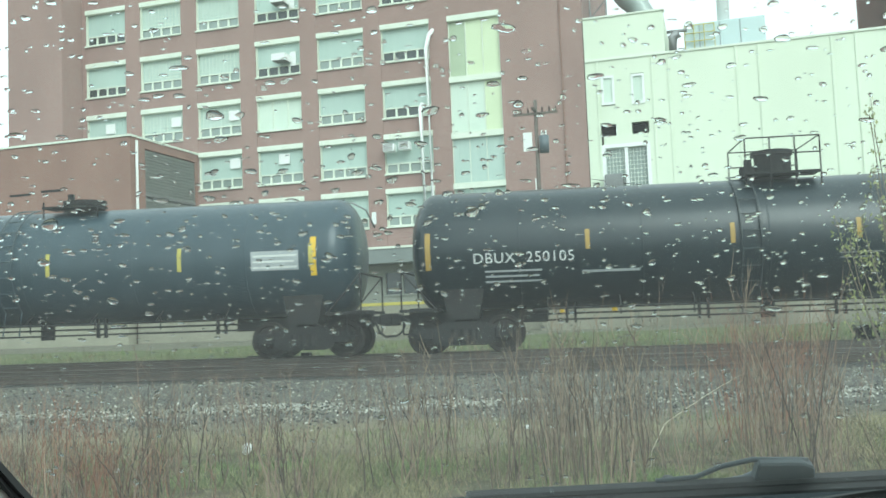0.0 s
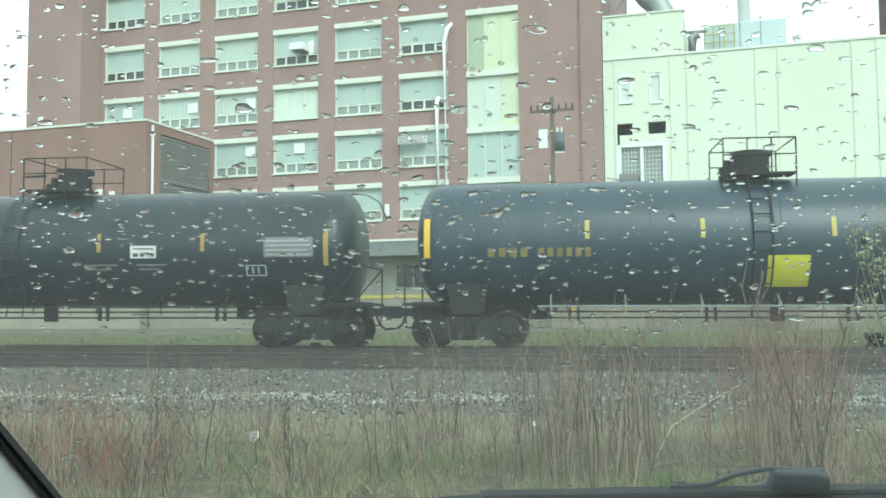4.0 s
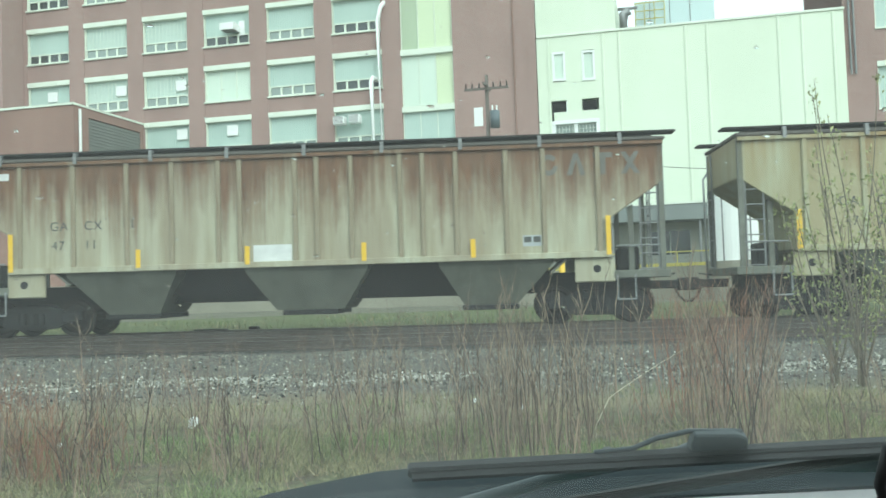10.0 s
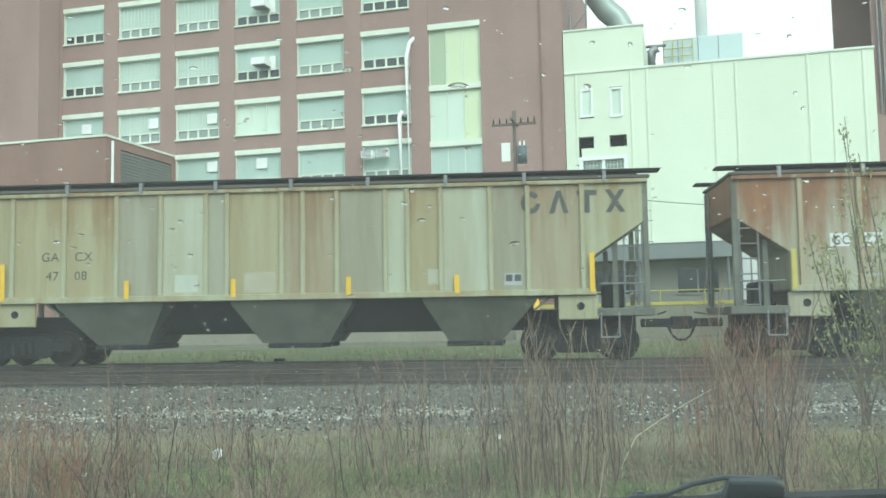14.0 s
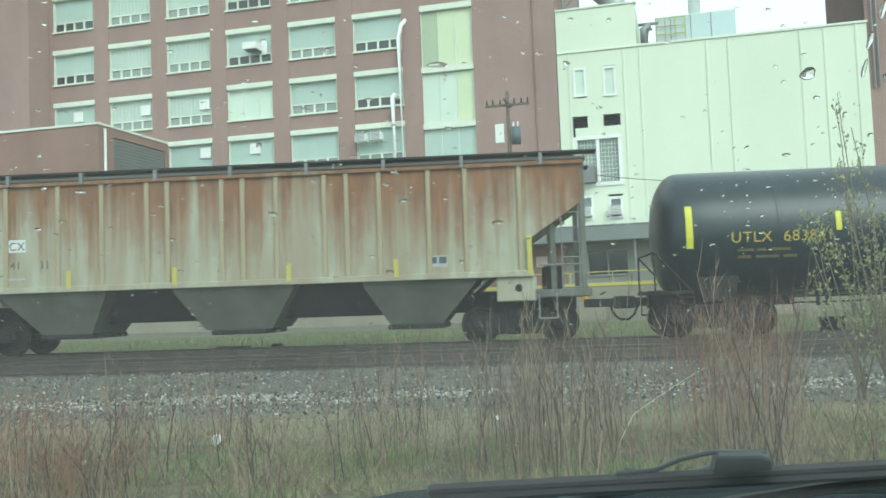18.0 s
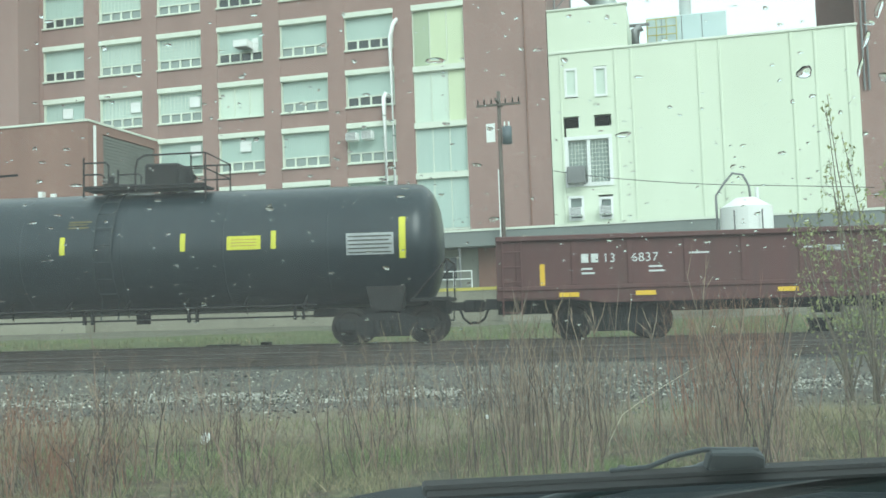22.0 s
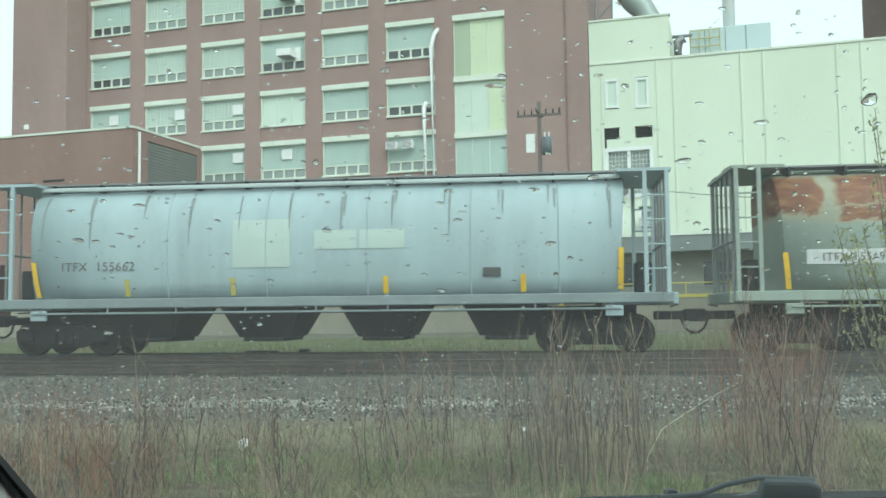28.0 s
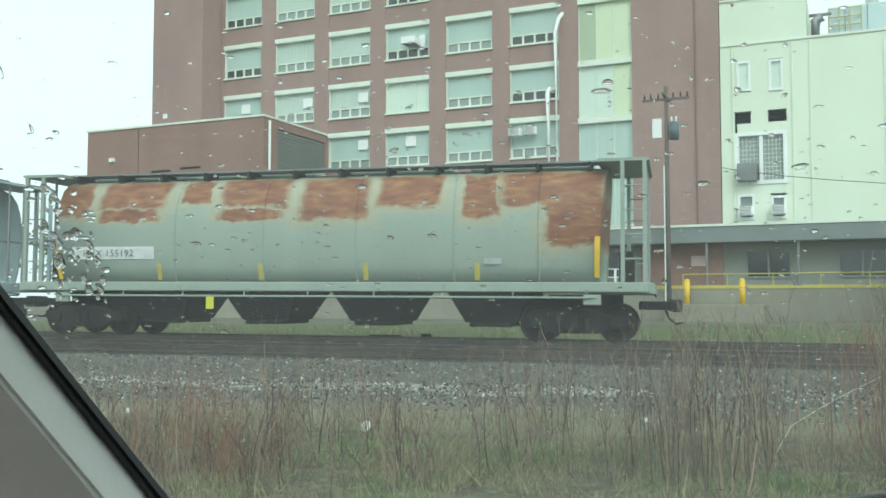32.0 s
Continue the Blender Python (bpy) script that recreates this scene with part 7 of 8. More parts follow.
def flow_hopper(name, left, right, paint, label, marks, sill=None, edge=None):
    """A round-sided covered hopper with open end platforms."""
    c, m = car(name, left, right, label)
    half = (right - left) / 2
    e, L = 7.12, half - 0.65
    prof = [(1.42, 1.36), (1.52, 1.75), (1.57, 2.2), (1.57, 2.7), (1.53, 3.1), (1.43, 3.45), (1.25, 3.75), (0.98, 3.96), (0.6, 4.07), (0, 4.1)]
    ring = prof + [(-a, b) for a, b in prof[-2::-1]]
    bm = bmesh.new()
    rings = []
    for x, inset, low in ((-e, 0.03, 0.25), (-e + 0.06, 0.0, 0.12), (-4.8, 0, 0), (-2.4, 0, 0), (0, 0, 0), (2.4, 0, 0), (4.8, 0, 0), (e - 0.06, 0.0, 0.12), (e, 0.03, 0.25)):
        rings.append([bm.verts.new((x - math.copysign(low, x) * (4.1 - z) * 0.35 if x else x, -a * (1 - inset), z)) for a, z in ring])
    n = len(ring)
    for a, b in zip(rings, rings[1:]):
        for k in range(n - 1):
            bm.faces.new((a[k], b[k], b[k + 1], a[k + 1]))
        bm.faces.new((a[n - 1], b[n - 1], b[0], a[0]))
    bm.faces.new(rings[0])
    bm.faces.new(rings[-1][::-1])
    bmesh.ops.recalc_face_normals(bm, faces=bm.faces)
    part("body", bm, paint, c, "round-sided steel body", True)
    for x in (-3.6, -1.2, 1.2, 3.6, 5.6):
        bm = bmesh.new()
        pts = [Vector((x, -a * 1.006, z + 0.004)) for a, z in prof]
        for p, q in zip(pts, pts[1:]):
            rod(bm, p, q, 0.018, 5)
        part("weld_seam", bm, paint, c)
    for s in (-1, 1):
        part("side_sill", boxes((-L, L, min(s * 1.46, s * 1.58), max(s * 1.46, s * 1.58), 1.14, 1.37), bevel=0.02), sill or paint, c, "grimy side sill")
        bm = bmesh.new()
        rod(bm, (-L + 1.2, s * 1.6, 1.02), (L - 1.2, s * 1.6, 1.02), 0.025, 6)
        for x in np.linspace(-L + 1.4, L - 1.4, 9):
            rod(bm, (x, s * 1.6, 1.02), (x, s * 1.58, 1.14), 0.018, 6)
        part("air_pipe", bm, sill or paint, c)
        # end frames
        for yy in (-1.5, 1.5):
            for x in (L - 0.06, L - 0.55):
                part("end_post", boxes((min(s * x, s * (x - 0.09)), max(s * x, s * (x - 0.09)), yy - 0.045, yy + 0.045, 1.37, 4.12)), paint, c)
        part("end_frame_top", boxes((min(s * (e - 0.2), s * L), max(s * (e - 0.2), s * L), -1.55, 1.55, 4.1, 4.17)), paint, c)
        bm = bmesh.new()
        for z in (1.9, 2.45, 3.0, 3.55):
            rod(bm, (s * (L - 0.1), -1.5, z), (s * (L - 0.6), -1.5, z), 0.02, 6)
            rod(bm, (s * (L - 0.1), 1.5, z), (s * (L - 0.6), 1.5, z), 0.02, 6)
        part("rungs", bm, paint, c)
        bm = bmesh.new()
        for yy in (-0.9, -0.3, 0.3, 0.9):
            rod(bm, (s * (L - 0.1), yy, 1.37), (s * (L - 0.1), yy, 4.1), 0.035, 6)
        rod(bm, (s * (L - 0.1), -1.5, 2.5), (s * (L - 0.1), 1.5, 2.5), 0.03, 6)
        part("end_bars", bm, STEEL, c)
        part("end_sill", boxes((min(s * (e - 0.6), s * (L + 0.1)), max(s * (e - 0.6), s * (L + 0.1)), -1.45, 1.45, 1.1, 1.36), bevel=0.02), paint, c)
        part("brake_gear", boxes((min(s * 7.35, s * 7.7), max(s * 7.35, s * 7.7), -0.8, -0.2, 1.37, 2.1), bevel=0.05), DARK, c)
        part("jack_pad", boxes((min(s * 6.6, s * 7.0), max(s * 6.6, s * 7.0), -1.56, -1.47, 0.85, 1.09), bevel=0.02), paint, c)
        truck(c, s * 6.4)
    part("running_board", boxes((-L, L, -1.05, -0.45, 4.16, 4.2), (-L, L, 0.45, 1.05, 4.16, 4.2)), STEEL, c, "grating walkway along the roof")
    if edge:
        part("walkway_edge", boxes((-e + 0.1, e - 0.1, -1.16, -1.10, 4.0, 4.1), bevel=0.02), edge, c, "pale rounded edge of the walkway")
    for x in np.linspace(-e + 0.4, e - 0.4, 12):
        part("roof_bracket", boxes((x - 0.03, x + 0.03, -1.12, -0.4, 3.98, 4.16)), DARK, c)
    for x in (-5.2, -1.8, 1.8, 5.2):
        part("hatch", boxes((x - 1.5, x + 1.5, -0.35, 0.35, 4.1, 4.26), bevel=0.05), paint, c)
    for x in (-4.35, -1.45, 1.45, 4.35):
        bm = bmesh.new()
        t, b, h0, h1 = 1.05, 0.62, 1.3, 0.42
        v = [bm.verts.new(p) for p in ((x - t, -1.3, h0), (x + t, -1.3, h0), (x + t, 1.3, h0), (x - t, 1.3, h0), (x - b, -0.8, h1), (x + b, -0.8, h1), (x + b, 0.8, h1), (x - b, 0.8, h1))]
        for f in ((0, 1, 2, 3), (4, 7, 6, 5), (0, 4, 5, 1), (1, 5, 6, 2), (2, 6, 7, 3), (3, 7, 4, 0)):
            bm.faces.new([v[i] for i in f])
        bmesh.ops.recalc_face_normals(bm, faces=bm.faces)
        bay = part("discharge_bay", bm, DARK, c)
        part("gate", boxes((x - 0.5, x + 0.5, -0.9, 0.9, 0.32, 0.42), bevel=0.02), DARK, bay)
    part("stub_sill", boxes((-7.4, -5.1, -0.3, 0.3, 0.7, 1.1), (5.1, 7.4, -0.3, 0.3, 0.7, 1.1)), DARK, c)
    marks(c, m)
    return c


def flow_plate(c, x0, x1, z0, z1, mat, name, label="", lean=0.0, taper=1.0):
    """A thin plate that follows the round side of a flow hopper."""
    def side(z):
        pr = [(1.42, 1.36), (1.52, 1.75), (1.57, 2.2), (1.57, 2.7), (1.53, 3.1), (1.43, 3.45), (1.25, 3.75), (0.98, 3.96)]
        return np.interp(z, [b for a, b in pr], [a for a, b in pr])
    bm = bmesh.new()
    rows, xm = [], (x0 + x1) / 2
    for k in range(6):
        z = z0 + (z1 - z0) * k / 5
        dx = lean * (z1 - z)
        f = taper + (1 - taper) * k / 5
        rows.append([bm.verts.new((xm + (x - xm) * f + dx, -side(z) - 0.014, z)) for x in (x0, x1)])
    for p, q in zip(rows, rows[1:]):
        bm.faces.new((p[0], p[1], q[1], q[0]))
    bm.normal_update()
    bmesh.ops.solidify(bm, geom=bm.faces[:], thickness=-0.006)
    bmesh.ops.recalc_face_normals(bm, faces=bm.faces)
    part(name, bm, mat, c, label)


def flow_strip(c, x, z0, z1, mat, lean=0):
    flow_plate(c, x - 0.06, x + 0.06, z0, z1, mat, "reflector_strip", lean=lean)


def marks_i(c, m):
    for s in (126.38, 128.97, 132.6, 135.76):
        flow_strip(c, s - m, 1.42, 1.82, YELLOW_OLD if s < 129 else YELLOW)
    flow_strip(c, 124.05 - m, 1.42, 2.25, YELLOW, 0.12)
    flow_strip(c, 137.95 - m, 1.45, 2.38, YELLOW, -0.02)
    pale = worn("pale_cream_patch", (0.50, 0.585, 0.535), (0.44, 0.53, 0.49), 0.5, big=2)
    for x0, x1, z0, z1 in ((128.98, 130.36, 2.06, 3.18), (130.93, 131.92, 2.46, 2.9), (132.0, 133.05, 2.46, 2.9)):
        flow_plate(c, x0 - m, x1 - m, z0, z1, pale, "overpainted_patch", "paler overpainted panel")
    grime = worn("sooty_run", (0.19, 0.21, 0.205), (0.26, 0.30, 0.30), 0.7, big=3)
    rnd = random.Random(12)
    for x in np.linspace(-6.72, 6.72, 12):
        for _ in range(2):
            w, top = rnd.uniform(0.02, 0.045), rnd.uniform(3.75, 3.9)
            a = float(x) + rnd.gauss(0, 0.05)
            flow_plate(c, a - w, a + w, top - rnd.uniform(0.3, 1.3), top, grime, "grime_run", "dark sooty run below the walkway", taper=0.25)
    letters(c, "ITFX  155662", 124.75 - m, -1.585, 2.03, 0.30, FADED_MARK, label="faint grey lettering")
    part("stencil_panel", boxes((134.85 - m, 135.25 - m, -1.57, -1.545, 1.78, 1.98)), BLACK_MARK, c)


def marks_j(c, m):
    for s in (144.44, 147.2, 149.91, 152.63):
        flow_strip(c, s - m, 1.42, 1.82, YELLOW_OLD)
    flow_strip(c, 141.5 - m, 1.4, 2.2, YELLOW, 0.1)
    flow_strip(c, 155.4 - m, 1.48, 2.4, YELLOW, -0.02)
    flow_plate(c, 141.95 - m, 144.3 - m, 1.94, 2.26, WHITE_MARK, "lettering_panel", "white panel behind the number")
    letters(c, "ITFX 155192", 142.28 - m, -1.592, 2.01, 0.25, FADED_MARK, label="faded dark lettering")
    part("stencil_panel", boxes((152.8 - m, 153.2 - m, -1.57, -1.545, 1.78, 1.92)), GREY_MARK, c)
    part("tag", boxes((145.8 - m, 146.0 - m, -1.62, -1.6, 0.7, 1.0)), LIME, c)


tanks()
ribbed_hopper("covered_hopper", 34.2, 52.1, HOP_A, "cream covered hopper car streaked with brown rust", marks_a, post_mat=worn("stained_cream_post", (0.31, 0.285, 0.205), (0.18, 0.12, 0.07), 0.7, big=0.8, scale=(1, 1, 0.3)))
ribbed_hopper("covered_hopper", 52.1, 70.3, HOP_B, "grey-tan covered hopper car with large owner marks", marks_b, panels=(SIDE_TAN, SIDE_TAN, SIDE_GREY, SIDE_PALE, SIDE_GREY, SIDE_TAN, SIDE_RUST, SIDE_RUST, SIDE_GREY, SIDE_PALE, SIDE_TAN, SIDE_PALE, SIDE_GREY, SIDE_RUST))
ribbed_hopper("covered_hopper", 70.3, 88.6, HOP_C, "white covered hopper car heavily streaked with orange rust", marks_c, YELLOW_OLD, post_mat=worn("rubbed_cream_post", (0.40, 0.37, 0.26), (0.29, 0.20, 0.11), 0.7, big=0.8, scale=(1, 1, 0.3)))
gondola()
flow_hopper("round_hopper", 122.2, 139.75, FLOW_GREY, "pale blue-grey round-sided covered hopper car", marks_i, worn("grimy_sill", (0.25, 0.30, 0.305), (0.17, 0.20, 0.20), 0.7, big=1), worn("pale_walkway_edge", (0.52, 0.58, 0.57), (0.40, 0.45, 0.45), 0.5, big=2))
flow_hopper("round_hopper", 139.75, 157.2, FLOW_SAGE, "sage round-sided covered hopper car with rust patches", marks_j)


def roll_train():
    for c, mid in CARS:
        walk(c, [(i * 0.5, TRACK @ pose(mid - s, 1.55, 0)) for i, s in enumerate(ROLLED)])
    times = [i * 0.1 for i in range(321)]
    rolled = np.interp(times, [i * 0.5 for i in range(len(ROLLED))], ROLLED)
    for ws, w in WHEELSETS:
        walk(ws, [(t, pose(w, 0, WHEEL_R, 0, -math.degrees(s / WHEEL_R), 0)) for t, s in zip(times, rolled)])


# ---- the parked car's windscreen ----
RAKE = 58.62
GLASS = pose(0, 0.62, EYE, 180 - RAKE, 0, 1.1)  # x to the right, y up the glass, z into the cabin
PIVOT = Vector((-0.123, -0.341))
SWEEP = ((0, 0.4), (5.75, 0.4), (5.9, 9.4), (6.0, 17.5), (6.1, 26.7), (6.2, 37.7), (6.3, 52.6), (6.4, 69.7), (6.5, 85.0), (6.6, 88.3), (6.7, 86.5), (6.8, 69.5), (6.9, 43.2), (7.0, 27.8), (7.1, 15.7), (7.2, 8.9), (7.3, 3.0), (7.4, 0.4), (32.0, 0.4))
# play of the sprung arm in the sweep: how far the blade shifts across and along itself
PLAY = ((0, 0, 0), (5.75, 0, 0), (5.9, 0.0165, -0.03), (6.2, 0.0215, -0.03), (6.4, 0.0115, -0.03), (6.5, -0.02, -0.03), (6.7, -0.036, -0.03), (6.8, -0.01, -0.03), (6.9, 0.032, -0.03), (7.1, 0.034, -0.03), (7.2, 0.028, -0.02), (7.4, 0, 0), (32.0, 0, 0))


def wet_glass():
    """Greenish windscreen glass with a thin film of grime and water that scatters daylight."""
    m = bpy.data.materials.new("wet_windscreen_glass")
    m.use_nodes = True
    n, l = m.node_tree.nodes, m.node_tree.links
    n.clear()
    out, mix, mix2 = n.new("ShaderNodeOutputMaterial"), n.new("ShaderNodeMixShader"), n.new("ShaderNodeMixShader")
    clear, film, shine = n.new("ShaderNodeBsdfTransparent"), n.new("ShaderNodeBsdfTranslucent"), n.new("ShaderNodeBsdfGlossy")
    clear.inputs["Color"].default_value = (0.80, 0.975, 0.945, 1)
    film.inputs["Color"].default_value = (0.84, 0.98, 0.94, 1)
    shine.inputs["Roughness"].default_value = 0.02
    v = coords(n, l)
    f = ramp(n, l, noise_of(n, l, v, 5.0, 4, 0.5), [(0.3, (FILM * 0.8,) * 3), (0.75, (FILM * 1.25,) * 3)])
    l.new(f, mix.inputs["Fac"])
    l.new(clear.outputs[0], mix.inputs[1])
    l.new(film.outputs[0], mix.inputs[2])
    mix2.inputs["Fac"].default_value = 0.03
    l.new(mix.outputs[0], mix2.inputs[1])
    l.new(shine.outputs[0], mix2.inputs[2])
    l.new(mix2.outputs[0], out.inputs["Surface"])
    return m


FILM = 0.07


def water():
    m = bpy.data.materials.new("rain_water")
    m.use_nodes = True
    n, l = m.node_tree.nodes, m.node_tree.links
    n.clear()
    g, out = n.new("ShaderNodeBsdfGlass"), n.new("ShaderNodeOutputMaterial")
    g.inputs["IOR"].default_value, g.inputs["Roughness"].default_value = 1.33, 0.0
    l.new(g.outputs[0], out.inputs["Surface"])
    return m


WATER = water()
WIPERS = []


def car_shell(c):
    """The plain rest of the parked car round the seat: bonnet, sides, roof, tail and wheels."""
    paint = worn("dark_silver_car_paint", (0.20, 0.21, 0.215), (0.17, 0.18, 0.185), 0.35, 0.3, big=2)
    liner = worn("grey_headliner", (0.34, 0.35, 0.33), (0.29, 0.30, 0.28), 0.9, big=4, small=40)
    carpet = worn("dark_carpet", (0.05, 0.05, 0.05), (0.03, 0.03, 0.03), 0.95, big=5)
    x0, x1 = -0.73, 1.13
    bm = bmesh.new()
    prism(bm, [(0.80, 0.90), (1.2, 0.85), (1.7, 0.76), (2.05, 0.64), (2.22, 0.5), (2.25, 0.28), (0.80, 0.28)], x0 + 0.02, x1 - 0.02)
    bmesh.ops.transform(bm, matrix=Matrix(((0, 1, 0, 0), (1, 0, 0, 0), (0, 0, 1, 0), (0, 0, 0, 1))), verts=bm.verts)
    bmesh.ops.recalc_face_normals(bm, faces=bm.faces)
    bmesh.ops.bevel(bm, geom=bm.edges[:], offset=0.05, segments=3, affect="EDGES")
    part("bonnet", bm, paint, c, "dark silver bonnet and nose", True)
    for s, x in ((-1, x0), (1, x1 - 0.06)):
        part("door", boxes((x, x + 0.06, -0.65, 0.78, 0.26, 0.93), bevel=0.02), paint, c)
        part("rear_quarter", boxes((x, x + 0.06, -1.95, -0.67, 0.28, 0.95), bevel=0.02), paint, c)
        part("roof_rail", boxes((x + 0.02, x + 0.06, -1.55, 0.44, 1.47, 1.53), bevel=0.012), paint, c)
        part("door_pillar", boxes((x + 0.01, x + 0.06, -0.76, -0.66, 0.93, 1.48), bevel=0.012), paint, c)
        bm = bmesh.new()
        tube(bm, [(x + 0.03, -1.95, 0.94), (x + 0.03, -1.72, 1.28), (x + 0.03, -1.52, 1.49)], 0.045, 8)
        part("rear_pillar", bm, paint, c, "", True)
    part("roof", boxes((x0 + 0.05, x1 - 0.05, -1.58, 0.44, 1.515, 1.55), bevel=0.014), paint, c)
    part("headliner", boxes((x0 + 0.06, x1 - 0.06, -1.56, 0.43, 1.498, 1.512)), liner, c, "pale grey headliner")
    part("floor_pan", boxes((x0 + 0.06, x1 - 0.06, -1.9, 0.80, 0.22, 0.27)), carpet, c, "dark carpeted floor")
    part("bulkhead", boxes((x0 + 0.07, x1 - 0.07, 0.72, 0.79, 0.28, 0.80)), carpet, c)
    part("tailgate", boxes((x0 + 0.02, x1 - 0.02, -2.02, -1.955, 0.28, 0.96), bevel=0.02), paint, c)
    for x in (x0 + 0.11, x1 - 0.11):
        for y in (1.45, -1.3):
            bm = bmesh.new()
            rod(bm, (x - 0.1, y, 0.31), (x + 0.1, y, 0.31), 0.31, 24)
            bmesh.ops.bevel(bm, geom=[e for e in bm.edges if len(e.link_faces) == 2 and e.calc_face_angle() > 1], offset=0.03, segments=2, affect="EDGES")
            wheel = part("wheel", bm, BLACKISH, c)
            bm = bmesh.new()
            rod(bm, (x - 0.106, y, 0.31), (x + 0.106, y, 0.31), 0.19, 16)
            part("rim", bm, STEEL, wheel)


def parked_car():
    c = thing("parked_car", pose(0, 0, 0), "inside of a parked car behind its wet windscreen", "car")
    bm = bmesh.new()
    v = [bm.verts.new(p) for p in ((-0.62, -0.34, 0), (0.95, -0.34, 0), (0.95, 0.31, 0), (-0.42, 0.31, 0))]
    bm.faces.new(v)
    pane = part("windscreen", bm, wet_glass(), c, "wet greenish windscreen glass", m=GLASS)
    pane.visible_shadow = False
    # trim of the screen pillar: dark seal and pale cover
    a, b = Vector((-0.392, 0.0726)), Vector((-0.2624, -0.2273))
    d = (b - a).normalized()
    side = Vector((d.y, -d.x))
    if side.x > 0:
        side = -side

    def strip(o0, o1, z0, z1, mat, name, label="", ext=0.25):
        bm = bmesh.new()
        p0, p1 = a - d * ext, b + d * 0.12
        q = [p0 + side * o0, p1 + side * o0, p1 + side * o1, p0 + side * o1]
        lo = [bm.verts.new((p.x, p.y, z0)) for p in q]
        hi = [bm.verts.new((p.x, p.y, z1)) for p in q]
        bm.faces.new(lo)
        bm.faces.new(hi[::-1])
        for i in range(4):
            bm.faces.new((lo[i], lo[(i + 1) % 4], hi[(i + 1) % 4], hi[i]))
        bmesh.ops.recalc_face_normals(bm, faces=bm.faces)
        bmesh.ops.bevel(bm, geom=bm.edges[:], offset=0.003, segments=2, affect="EDGES")
        return part(name, bm, mat, c, label, False, GLASS)
    strip(0.0, 0.0095, 0.004, 0.016, BLACKISH, "pillar_seal", "black rubber seal")
    strip(0.0085, 0.30, 0.010, 0.050, TRIM, "pillar_cover", "pale grey pillar cover")
    car_shell(c)
    # black border of the glass, scuttle and dashboard
    # the scuttle slopes up from the foot of the glass towards the bonnet
    bm = bmesh.new()
    eye = Vector((0, 0, EYE))
    rows = []
    for x, y in ((-0.32, -0.32), (-0.24, -0.243), (-0.17, -0.194), (-0.1, -0.167), (-0.02, -0.151), (0.1, -0.144), (0.36, -0.145), (0.74, -0.148)):
        far = eye + (GLASS @ Vector((x, y, 0)) - eye) * 1.43
        near = eye + (GLASS @ Vector((x, y - 0.045, 0)) - eye) * 1.16
        low = eye + (GLASS @ Vector((x, y - 0.12, 0)) - eye) * 1.10
        rows.append((bm.verts.new(far), bm.verts.new(near), bm.verts.new(low)))
    for p, q in zip(rows, rows[1:]):
        bm.faces.new((p[0], q[0], q[1], p[1]))
        bm.faces.new((p[1], q[1], q[2], p[2]))
    bmesh.ops.recalc_face_normals(bm, faces=bm.faces)
    bm.normal_update()
    bmesh.ops.solidify(bm, geom=bm.faces[:], thickness=0.008)
    matt = worn("grained_scuttle_plastic", (0.026, 0.036, 0.041), (0.019, 0.027, 0.031), 0.95, big=5)
    matt.node_tree.nodes["Principled BSDF"].inputs["Specular IOR Level"].default_value = 0.12
    part("scuttle_panel", bm, matt, c, "black plastic scuttle below the glass")
    bm = bmesh.new()
    prism(bm, [(0.97, 0.84), (0.995, 1.035), (1.3, 0.96), (1.7, 0.85), (1.95, 0.72), (1.95, 0.6)], 0.02, 1.05)
    bmesh.ops.transform(bm, matrix=Matrix(((0, 1, 0, 0), (1, 0, 0, 0), (0, 0, 1, 0), (0, 0, 0, 1))), verts=bm.verts)
    bmesh.ops.recalc_face_normals(bm, faces=bm.faces)
    part("bonnet_bulge", bm, worn("wet_dark_bonnet", (0.030, 0.040, 0.046), (0.024, 0.031, 0.036), 0.55, big=4), c, "raised dark middle of the bonnet")
    bm = bmesh.new()
    prism(bm, [(-0.0065, -0.004), (0.0065, -0.004), (0.0055, 0.006), (0.003, 0.008), (-0.003, 0.008), (-0.0055, 0.006)], -0.006, 0.006)
    part("washer_nozzle", bm, BLACKISH, c, "small black washer nozzle", m=pose(0.212, 0.985, 1.074))
    bm = bmesh.new()
    prism(bm, [(-0.35, -0.6), (1.0, -0.6), (1.0, -0.186), (0.36, -0.185), (0.2, -0.184), (0.06, -0.187), (-0.04, -0.187), (-0.15, -0.20), (-0.35, -0.26)], 0.0, 0.02)
    bmesh.ops.transform(bm, matrix=Matrix(((1, 0, 0, 0), (0, 0, 1, 0), (0, 1, 0, 0.004), (0, 0, 0, 1))), verts=bm.verts)
    bmesh.ops.recalc_face_normals(bm, faces=bm.faces)
    bmesh.ops.bevel(bm, geom=bm.edges[:], offset=0.004, segments=2, affect="EDGES")
    dash = part("dashboard", bm, DASH, c, "pale grey dashboard edge", m=GLASS)
    part("vent_slot", boxes((0.19, 0.9, -0.203, -0.195, 0.0245, 0.0275), bevel=0.001), STEEL, dash)
    # phone cradle on the dashboard
    bm = bmesh.new()
    tube(bm, [(0.344, -0.122, 0.03), (0.3465, -0.16, 0.03), (0.358, -0.186, 0.03), (0.40, -0.192, 0.03), (0.50, -0.194, 0.03)], 0.0045, 8)
    cradle = part("phone_cradle", bm, BLACKISH, c, "black dashboard cradle", True, GLASS)
    part("cradle_arm", boxes((0.343, 0.46, -0.128, -0.112, 0.026, 0.04), (0.363, 0.50, -0.112, -0.100, 0.026, 0.045), bevel=0.002), BLACKISH, cradle)
    bm = bmesh.new()
